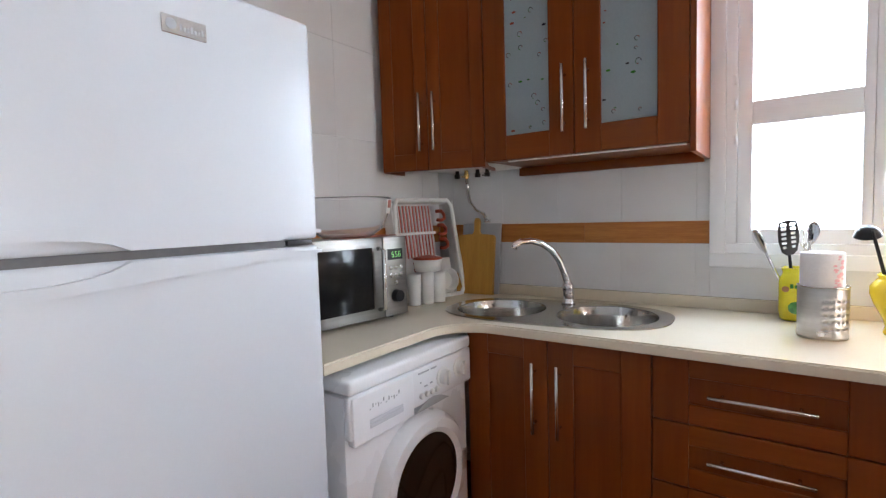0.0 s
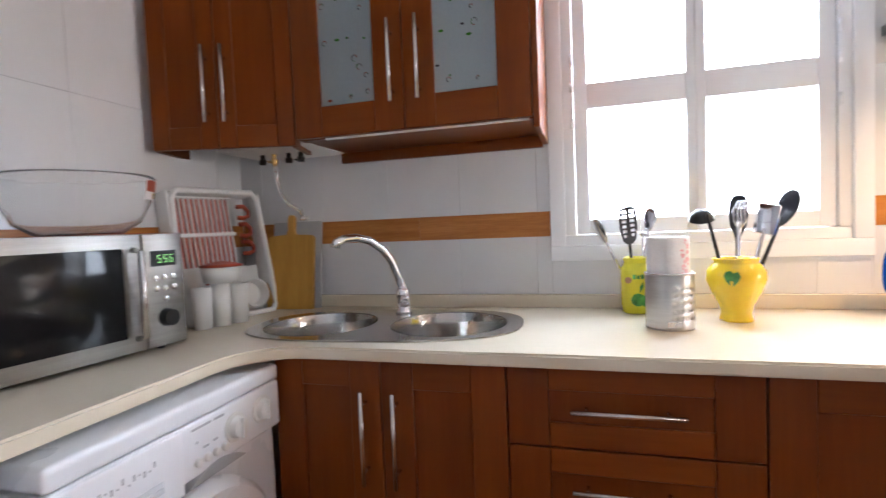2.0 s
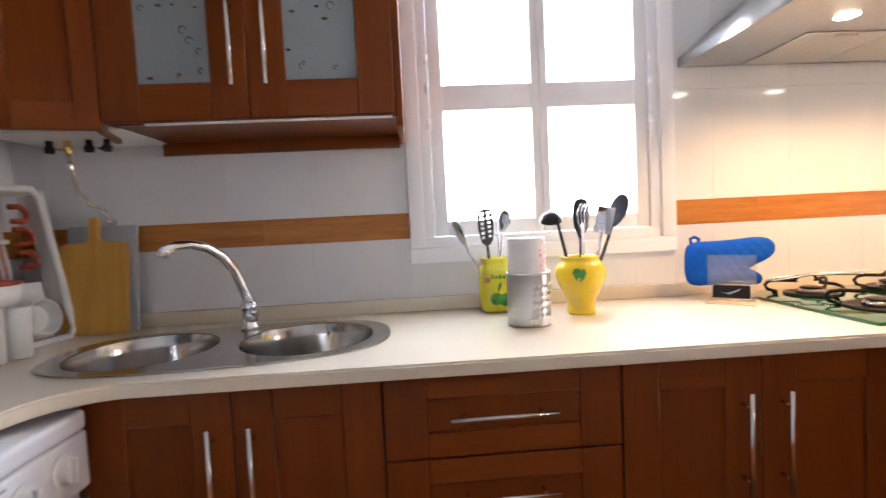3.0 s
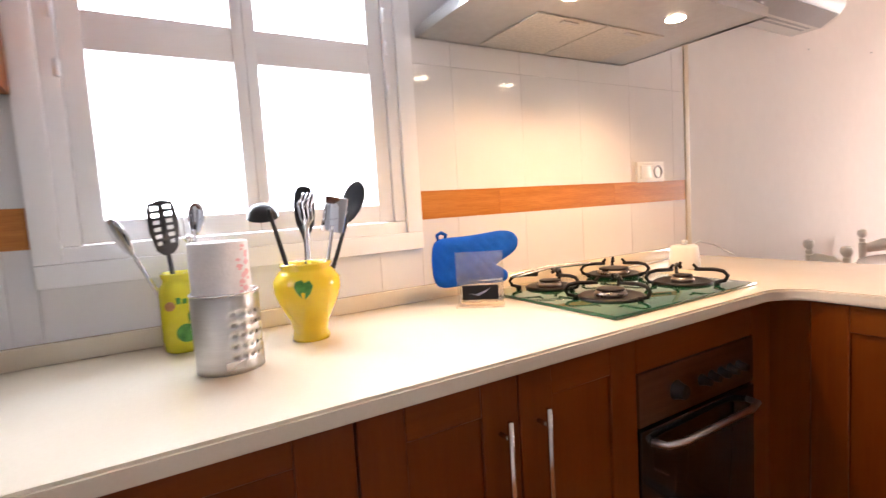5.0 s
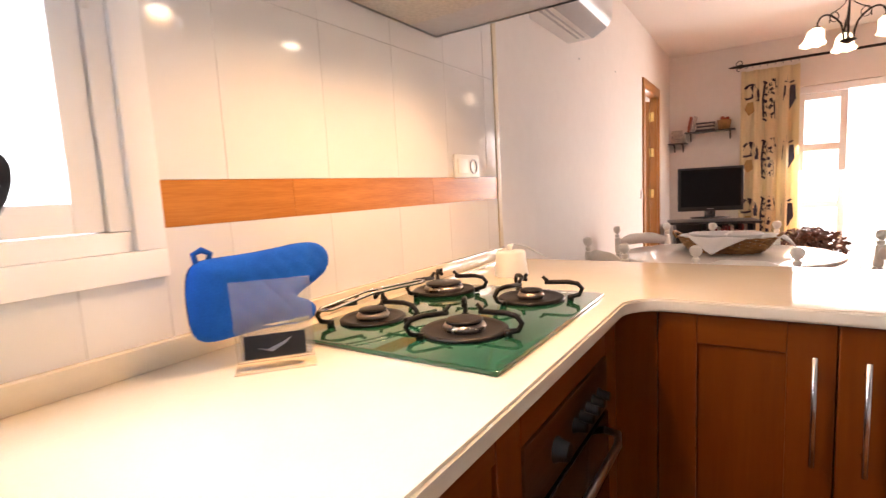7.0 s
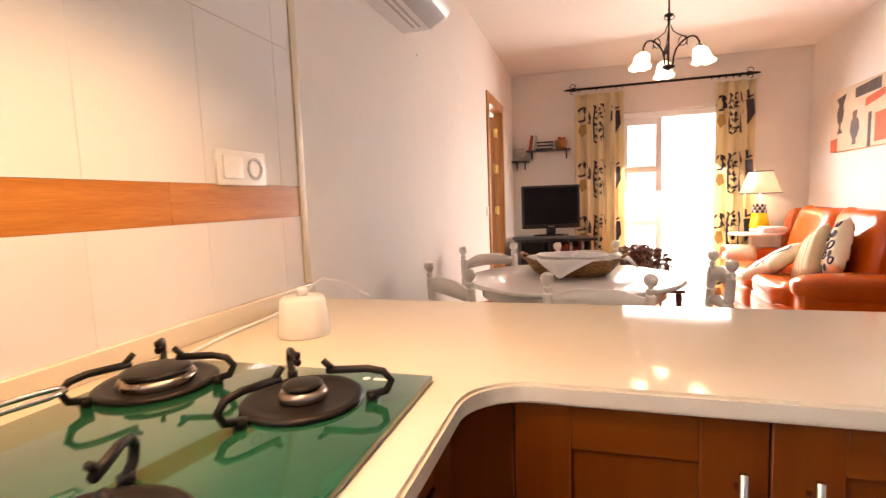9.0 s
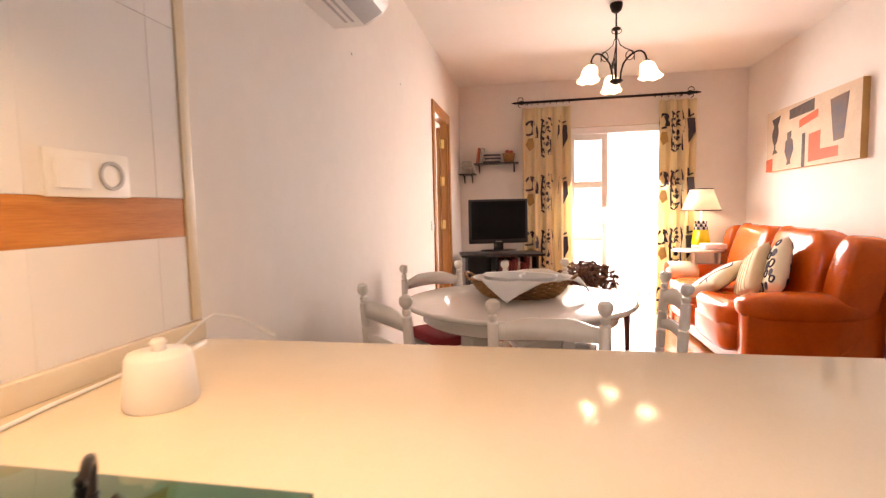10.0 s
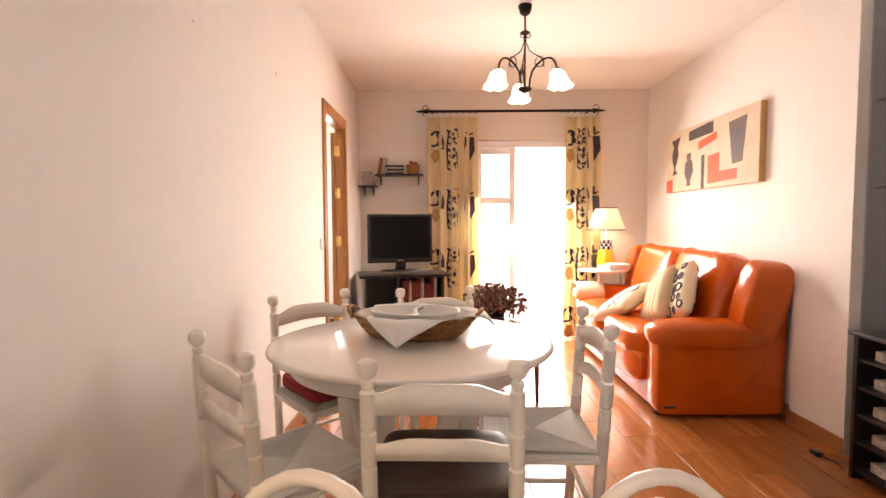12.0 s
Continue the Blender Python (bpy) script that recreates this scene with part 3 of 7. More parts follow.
# peninsula units face west
u = base_unit("peninsula_cabinet", (2.39, 2.55, 0), -90, 0.70, "cherry wood peninsula cabinet with two framed doors", depth=0.465)
for a, b, hx in ((0.0, 0.348, 0.308), (0.348, 0.70, 0.394)):
    d = shaker(u, a, b, 0.105, 0.864, 0.07)
    bar_handle(d, (hx, 0, 0.80), (hx, 0, 0.56), OUT)
u = base_unit("end_cabinet", (2.39, 1.849, 0), -90, 0.27, "narrow cherry wood cabinet closing the peninsula", depth=0.465)
shaker(u, 0.0, 0.27, 0.105, 0.864, 0.07, 0.06)
c = thing("corner_filler", (2.39, FRONT, 0.10), 0, "cherry wood filler strips in the cabinet corner", "panel")
members(c, "strip", (((0.002, -0.099, 0.0), (0.02, 0.02, 0.766)), ((-0.098, 0.001, 0.0), (0.001, 0.02, 0.766))), M["cherry"])
bm = B()
box(bm, (2.862, 1.565, 0), (2.880, 3.23, 0.868))
solid("half_wall", bm, M["plaster"], "cream half wall below the peninsula worktop", "wall", kind="structure")


# worktop, one cream slab round three sides
def worktop():
    r = 0.09
    outer = [(-0.57, NORTH - 0.009), (2.925, NORTH - 0.009)] + arc(2.925 - 0.05, 1.55 + 0.05, 0.05, 0, -90, 5) + arc(2.368 + 0.04, 1.55 + 0.04, 0.04, -90, -180, 5)
    outer += arc(2.368 - r, 2.605 - r, r, 0, 90) + arc(-0.06 + 0.15, 2.605 - 0.15, 0.15, 90, 180) + [(-0.06, 2.0), (-0.57, 2.0)]
    rot = Matrix.Rotation(radians(5), 2)
    hole = [tuple(Vector((0.185, 2.892)) + rot @ Vector(p)) for p in ellipse(0, 0, 0.397, 0.215, 48, 0.75)]
    t = thing("worktop", (1.1, 2.9, 0.868), 0, "glossy cream quartz worktop on cherry wood cabinets", "worktop")
    bm = B()
    sh = lambda pts: [(x - 1.1, y - 2.9) for x, y in pts]
    plate(bm, sh(outer), [sh(hole)], 0.0, 0.032, 0.005)
    part("slab", bm, M["quartz"], t)
    bm = B()
    box(bm, (-1.668, NORTH - 0.031 - 2.9, 0.0325), (TILE_END + 0.02 - 1.1, NORTH - 0.009 - 2.9, 0.077), 0.003)
    box(bm, (-1.668, 2.0 - 2.9, 0.0325), (-1.646, NORTH - 0.032 - 2.9, 0.077), 0.003)
    part("upstand", bm, M["quartz"], t)


worktop()


def sink():
    s = thing("sink", (0.185, 2.892, 0.9), 5, "brushed steel double-bowl oval sink set in the worktop", "sink")
    s.scale = (0.98, 1.1, 1.0)
    bowls = ((-0.205, -0.005, 0.175, 0.165), (0.205, -0.005, 0.175, 0.165))
    bm = B()
    plate(bm, ellipse(0, 0, 0.428, 0.213, 64, 0.72), [ellipse(x, y, a, b, 44) for x, y, a, b in bowls], 0.0005, 0.006, 0.002)
    part("rim", bm, M["steel_sink"], s)
    for x, y, a, b in bowls:
        bm = B()
        lathe(bm, [(1.0, 0.004), (0.985, -0.004), (0.955, -0.03), (0.93, -0.10), (0.86, -0.135), (0.70, -0.15), (0.20, -0.155), (0.0, -0.155)], (x, y, 0), 44)
        for v in bm.verts:
            v.co.x, v.co.y = x + (v.co.x - x) * a, y + (v.co.y - y) * b
        bowl = part("bowl", bm, M["steel_sink"], s)
        bm = B()
        lathe(bm, [(0.036, -0.153), (0.036, -0.149), (0.03, -0.1475), (0.0, -0.1495)], (x, y, 0), 20)
        part("drain", bm, M["chrome"], bowl)
    bm = B()
    for k in range(5):
        box(bm, (0.24 + 0.013 * k, 0.148, -0.045), (0.247 + 0.013 * k, 0.1535, -0.02))
    part("overflow_slots", bm, M["black"], s)


sink()


def faucet():
    f = thing("faucet", (0.185, 3.062, 0.906), 0, "chrome kitchen mixer tap with a swan neck", "faucet")
    bm = B()
    lathe(bm, [(0.0, 0), (0.027, 0), (0.027, 0.008), (0.022, 0.014), (0.021, 0.05), (0.024, 0.055), (0.024, 0.075), (0.018, 0.085), (0.0, 0.085)])
    part("base", bm, M["chrome"], f)
    bm = B()
    pts = [(0.0, 0.0, 0.08)] + [(-0.012, -0.012, 0.13), (-0.025, -0.03, 0.18), (-0.045, -0.06, 0.222), (-0.07, -0.10, 0.25), (-0.095, -0.145, 0.262), (-0.115, -0.185, 0.26), (-0.128, -0.205, 0.25), (-0.132, -0.212, 0.236)]
    tube(bm, pts, [0.016, 0.015, 0.0145, 0.014, 0.0135, 0.013, 0.013, 0.014, 0.0145], 14)
    part("spout", bm, M["chrome"], f)
    bm = B()
    tube(bm, [(0.016, -0.02, 0.05), (0.03, -0.045, 0.062), (0.035, -0.075, 0.058)], [0.012, 0.010, 0.007], 10)
    lathe(bm, [(0.0, -0.02), (0.016, -0.02), (0.018, 0.0), (0.012, 0.018), (0.0, 0.02)], (0.012, -0.016, 0.045), 16)
    part("lever", bm, M["chrome"], f)


faucet()


# gas hob
def hob():
    h = thing("gas_hob", (2.052, 2.918, 0.9), 0, "green glass gas hob with four black burners", "hob")
    bm = B()
    box(bm, (-0.295, -0.255, 0.0), (0.295, 0.235, 0.010), 0.004, 2)
    part("glass_plate", bm, M["hob"], h)
    for x, y, r, cap in ((-0.13, -0.10, 0.085, 0.040), (-0.13, 0.135, 0.072, 0.034), (0.17, -0.11, 0.080, 0.030), (0.18, 0.15, 0.085, 0.052)):
        bm = B()
        lathe(bm, [(r, 0.010), (r + 0.002, 0.014), (r - 0.004, 0.018), (r - 0.012, 0.0155), (0.05, 0.014), (0.0, 0.014)], (x, y, 0), 36)
        tray = part("burner_tray", bm, M["iron"], h)
        bm = B()
        lathe(bm, [(cap, 0.0145), (cap + 0.003, 0.020), (cap - 0.001, 0.027), (cap - 0.009, 0.029), (0.0, 0.029)], (x, y, 0), 28)
        part("burner_ring", bm, M["burner_steel"], tray)
        bm = B()
        lathe(bm, [(0.0, 0.0295), (cap - 0.004, 0.0295), (cap - 0.003, 0.034), (cap - 0.010, 0.036), (0.0, 0.037)], (x, y, 0), 28)
        part("burner_cap", bm, M["iron"], tray)
        for k in range(3):
            bm = B()
            a = radians(35 + 120 * k + 40 * x)
            c, s = math.cos(a), math.sin(a)
            pts = [(0.035, 0.052), (0.09, 0.054), (0.112, 0.050), (0.122, 0.038), (0.115, 0.024), (0.095, 0.018)]
            tube(bm, [(x + q * c, y + q * s, z) for q, z in pts], 0.0055, 8)
            tube(bm, [(x + 0.03 * c, y + 0.03 * s, 0.066), (x + 0.045 * c, y + 0.045 * s, 0.052)], 0.0045, 6)
            lathe(bm, [(0.0, 0.0105), (0.008, 0.0105), (0.008, 0.022), (0.0, 0.022)], (x + 0.095 * c, y + 0.095 * s, 0), 10)
            part("pan_support", bm, M["iron"], tray)
    bm = B()
    lathe(bm, [(0.0, 0.0102), (0.006, 0.0102), (0.006, 0.0107), (0.0, 0.0107)], (0.262, -0.16, 0), 12)
    box(bm, (0.258, -0.205, 0.0102), (0.266, -0.172, 0.0107))
    part("printed_mark", bm, M["white_plastic"], h)


hob()


def oven():
    o = thing("oven", (1.804, FRONT, 0.10), 0, "built-in steel oven with a dark glass door", "oven")
    w = 0.487
    bm = B()
    box(bm, (0.0, 0.02, 0.0), (w, 0.54, 0.667))
    part("body", bm, M["black"], o)
    bm = B()
    box(bm, (0.0, -0.004, 0.540), (w, 0.019, 0.667), 0.003)
    panel = part("control_panel", bm, M["copper_steel"], o, "copper toned steel control panel")
    for k in range(6):
        p = B()
        x = 0.20 + 0.042 * k if k else 0.138
        r = 0.012 if k else 0.021
        lathe(p, [(0.0, 0.0), (r + 0.004, 0.0), (r, 0.008), (r * 0.8, 0.026), (0.0, 0.028)], m=Matrix.Translation((x, -0.004, 0.60)) @ Matrix.Rotation(radians(90), 4, "X"), seg=20)
        part("knob", p, M["black"], panel)
    bm = B()
    box(bm, (0.0, -0.006, 0.02), (w, 0.018, 0.532), 0.004)
    door = part("oven_door", bm, M["dark_glass"], o)
    bm = B()
    tube(bm, [(0.04, -0.006, 0.498), (0.05, -0.04, 0.50), (0.10, -0.052, 0.50), (w - 0.10, -0.052, 0.50), (w - 0.05, -0.04, 0.50), (w - 0.04, -0.006, 0.498)], 0.009, 10)
    part("oven_handle", bm, M["steel"], door)
    bm = B()
    box(bm, (1.804, FRONT, 0.77), (2.291, FRONT + 0.019, 0.865), 0.002)
    solid("filler_panel", bm, M["cherry_h"], "cherry wood strip above the oven", "panel")
    bm = B()
    box(bm, (1.804, FRONT + 0.06, 0.0), (2.385, FRONT + 0.075, 0.10))
    solid("plinth_board", bm, M["kick"], "dark brown plinth board below the oven", "panel")


oven()


def hood():
    h = thing("cooker_hood", (2.060, NORTH - 0.009, 1.677), 0, "stainless steel pyramid cooker hood with two lit lamps", "cooker hood")
    w, d = 0.455, 0.525
    bm = B()
    lo = [(-w, -d), (w, -d), (w, 0), (-w, 0)]
    hi = [(-0.15, -0.27), (0.15, -0.27), (0.15, 0), (-0.15, 0)]
    rings = [[bm.verts.new((x, y, z)) for x, y in pts] for pts, z in ((lo, 0.0), (lo, 0.028), (hi, 0.27))]
    for a, b in zip(rings, rings[1:]):
        for k in range(4):
            bm.faces.new((a[k], a[(k + 1) % 4], b[(k + 1) % 4], b[k]))
    part("canopy", bm, M["steel"], h, smooth=20)
    bm = B()
    box(bm, (-0.15, -0.27, 0.2705), (0.15, 0, TOP - 1.677))
    part("chimney", bm, M["steel"], h)
    bm = B()
    box(bm, (-w + 0.004, -d + 0.004, 0.004), (w - 0.004, -0.002, 0.012))
    under = part("underside", bm, M["steel"], h)
    for a, b in ((-0.235, 0.032), (0.036, 0.30)):
        bm = B()
        box(bm, (a, -0.29, -0.001), (b, -0.012, 0.0035), 0.001, 1)
        f = part("grease_filter", bm, M["filter"], under)
        bm = B()
        box(bm, ((a + b) / 2 - 0.03, -0.278, -0.004), ((a + b) / 2 + 0.03, -0.262, -0.0012))
        part("latch", bm, M["steel"], f)
    for x in (-0.22, 0.196):
        bm = B()
        lathe(bm, [(0.0, 0.0015), (0.026, 0.0015), (0.028, 0.0035), (0.0, 0.0036)], (x, -0.398, 0), 24)
        part("lamp", bm, M["bulb"], under, "lit halogen lamp")


hood()


# wall cabinets
def upper_cabinet():
    z0, h = 1.485, 0.80
    c = thing("wall_cabinet", (-0.095, 2.90, z0), 0, "cherry wood wall cabinet with two frosted glass doors", "cabinet")
    w, dp = 0.765, 0.325
    members(c, "side_panel", (((0, 0.021, 0), (0.016, dp, h)), ((w - 0.018, 0.0, -0.03), (w, dp, h))), M["cherry"])
    members(c, "bottom_panel", (((0.016, 0.03, 0.0), (w - 0.018, dp, 0.016)),), M["cherry_h"])
    members(c, "top_panel", (((0.016, 0.021, h - 0.016), (w - 0.018, dp, h)),), M["cherry_h"])
    members(c, "back_panel", (((0.016, dp - 0.008, 0.016), (w - 0.018, dp, h - 0.016)),), M["cherry"])
    members(c, "inner_shelf", (((0.016, 0.021, 0.33), (w - 0.018, dp - 0.01, 0.345)),), M["cherry_h"])
    bm = B()
    box(bm, (0.0, dp - 0.02, -0.04), (w - 0.018, dp, -0.001), 0.002)
    part("light_rail", bm, M["cherry_h"], c)
    bm = B()
    box(bm, (0.10, 0.012, -0.006), (w - 0.03, 0.024, -0.001))
    part("edge_strip", bm, M["white_plastic"], c)
    rnd = random.Random(5)
    for a, b, hx in ((0.0, 0.372, 0.340), (0.372, w - 0.0185, 0.425)):
        d = shaker(c, a, b, 0.0, h, 0.094, 0.094, glass=True)
        bar_handle(d, (hx, 0, 0.315), (hx, 0, 0.078), OUT)
        bm = B()
        for k in range(26):
            x, z = rnd.uniform(a + 0.105, b - 0.105), rnd.uniform(0.11, 0.70)
            s = rnd.uniform(0.004, 0.010)
            ang = rnd.uniform(0, 3.1)
            if rnd.random() < 0.5:
                pts = [(x + s * math.cos(ang + q), z + 0.5 * s * math.sin(ang + q)) for q in (0, 1.2, 2.4, 3.6, 4.9)]
                slab(bm, pts, 0.0075, 0.009)
            else:
                tube(bm, [(x + s * math.cos(q), 0.0085, z + s * math.sin(q)) for q in (0, 0.8, 1.6, 2.4, 3.2, 4.0, 4.8)], 0.0012, 5)
        for n, f in enumerate(bm.faces):
            f.material_index = (n // 14) % 3
        tagged(part("glass_print", bm, [M["navy"], M["green"], M["terracotta"]], d, "small coloured printed motifs"), kind="stuff")


upper_cabinet()


def plate_stack(x, y, z, count, r):
    """White plates piled on a shelf."""
    t = thing("plate_stack", (x, y, z), 0, "pile of white plates behind frosted glass", "plates", "plates in the wall cabinet")
    for k in range(count):
        bm = B()
        lathe(bm, [(0.0, 0.0), (0.55 * r, 0.0), (0.72 * r, 0.006), (r, 0.018), (r, 0.021), (0.7 * r, 0.010), (0.5 * r, 0.004), (0.0, 0.004)], (0, 0, 0.009 * k), 28)
        part("plate", bm, M["white_plastic"], t)


for x, z, count, r in ((0.10, 1.502, 14, 0.10), (0.46, 1.502, 17, 0.11), (0.46, 1.8305, 8, 0.09)):
    plate_stack(x, 3.06, z, count, r)


def corner_cabinet():
    x0, y0, ang = -0.53, 2.770, 17.0
    c = thing("corner_cabinet", (x0, y0, 1.468), ang, "dark cherry wood corner cabinet hiding a boiler", "cabinet")
    w, h = 0.455, 0.80
    members(c, "side_panel", (((0, 0.021, 0), (0.018, 0.30, h)), ((w - 0.018, 0.021, 0), (w - 0.002, 0.20, h))), M["cherry"], 0)
    members(c, "top_panel", (((0.018, 0.021, h - 0.016), (w - 0.018, 0.30, h)),), M["cherry"], 0)
    for a, b, hx in ((0.0, 0.212, 0.185), (0.212, w, 0.245)):
        d = shaker(c, a, b, 0.0, h, 0.07, 0.055)
        bar_handle(d, (hx, 0, 0.315), (hx, 0, 0.078), OUT)
    # boiler casing and pipe stubs under the cabinet
    b = thing("gas_boiler", (-0.28, 3.06, 1.48), 0, "white gas boiler with valves below a corner cabinet", "boiler")
    bm = B()
    box(bm, (-0.17, -0.10, 0.0), (0.20, 0.165, 0.62), 0.01)
    part("casing", bm, M["white_plastic"], b)
    for k, x in enumerate((-0.07, -0.02, 0.04, 0.09)):
        bm = B()
        lathe(bm, [(0.0, -0.035), (0.012, -0.035), (0.014, -0.02), (0.009, -0.015), (0.009, 0.0), (0.0, 0.0)], (x, 0.02, 0), 12)
        if k % 2:
            box(bm, (x - 0.004, -0.02, -0.034), (x + 0.004, 0.03, -0.028), 0.002)
        part("valve", bm, M["brass"] if k == 1 else M["iron"], b)
    bm = B()
    tube(bm, [(-0.02, 0.02, -0.03), (-0.02, 0.03, -0.09), (-0.03, 0.06, -0.14), (-0.022, 0.10, -0.18), (0.0, 0.135, -0.20), (0.005, 0.15, -0.235)], 0.008, 10)
    lathe(bm, [(0.0, -0.005), (0.016, -0.005), (0.016, 0.005), (0.0, 0.005)], (0.005, 0.155, -0.236), 14)
    part("flexible_pipe", bm, M["chrome"], b)
    bm = B()
    tube(bm, [(0.014, 0.162, -0.225), (0.014, 0.162, -0.52)], 0.0075, 10)
    part("wall_pipe", bm, M["steel"], b)


corner_cabinet()
# cabinet above the fridge
c = thing("fridge_top_cabinet", (-0.02, 1.322, 1.93), 90, "cherry wood cabinet above the fridge", "cabinet")
bm = B()
box(bm, (0.0, 0.021, 0.0), (0.66, 0.60, 0.42))
part("body", bm, M["cherry"], c)
for a, b in ((0.0, 0.33), (0.33, 0.66)):
    shaker(c, a, b, 0.0, 0.42)


# ---------------------------------------------------------------- appliances
def fridge():
    f = thing("fridge", (-0.025, 1.317, 0), 90, "white two-door fridge freezer with curved grips", "fridge")
    w, h, split = 0.655, 1.738, 1.222
    bm = B()
    box(bm, (0.004, 0.055, 0.03), (w - 0.004, 0.60, h - 0.006), 0.006)
    part("body", bm, M["enamel"], f)
    for nm, z0, z1 in (("lower_door", 0.05, split - 0.009), ("upper_door", split + 0.007, h)):
        bm = B()
        box(bm, (0.0, 0.0, z0), (w, 0.05, z1), 0.012, 4)
        d = part(nm, bm, M["enamel"], f)
        bm = B()
        if nm == "upper_door":
            top = [(w * k / 16, 0.041 + 0.012 * math.sin(math.pi * (0.12 + 0.88 * k / 16)) - 0.012 * (k / 16) ** 3) for k in range(16, -1, -1)]
            pts = [(0.0, 0.030), (0.12, 0.0305), (0.17, 0.027), (0.205, 0.020), (0.235, 0.008), (w - 0.115, 0.008), (w - 0.095, 0.017), (w - 0.06, 0.021), (w, 0.022)] + top
            slab(bm, [(x, split + z) for x, z in pts], -0.012, 0.006)
        else:
            low = [(w * k / 12, -0.070 + 0.044 * (k / 12) ** 0.85) for k in range(12, -1, -1)]
            pts = [(0.0, -0.042), (0.12, -0.040), (0.17, -0.034), (0.205, -0.025), (0.235, -0.0115), (w - 0.115, -0.0115), (w - 0.095, -0.016), (w - 0.06, -0.019), (w, -0.0195)]
            slab(bm, [(x, split + z) for x, z in pts + low], -0.012, 0.006)
        part("grip", bm, M["enamel"], d)
    bm = B()
    box(bm, (w - 0.085, 0.004, split - 0.007), (w - 0.015, 0.05, split + 0.005), 0.002)
    part("hinge", bm, M["black"], f)
    bm = B()
    box(bm, (0.004, 0.008, split - 0.010), (w - 0.09, 0.052, split + 0.0075))
    part("gasket", bm, M["gap"], f)
    bm = B()
    box(bm, (0.315, -0.0022, 1.626), (0.40, 0.002, 1.660), 0.001, 1)
    badge = part("badge", bm, M["handle"], f, "small silver maker's badge")
    bm = B()
    lathe(bm, [(0.0, 0.0), (0.010, 0.0), (0.010, 0.001), (0.0, 0.001)], m=Matrix.Translation((0.332, -0.0023, 1.644)) @ Matrix.Rotation(radians(90), 4, "X"), seg=18)
    for k in range(7):
        box(bm, (0.348 + 0.0068 * k, -0.0030, 1.635), (0.3525 + 0.0068 * k, -0.0022, 1.643 + 0.004 * (k % 3 == 0)))
    part("badge_mark", bm, M["grey_plastic"], badge)
    for x in (0.06, w - 0.06):
        bm = B()
        cyl(bm, (x, 0.10, 0.0), (x, 0.10, 0.03), 0.02, 12)
        part("foot", bm, M["black"], f)


fridge()


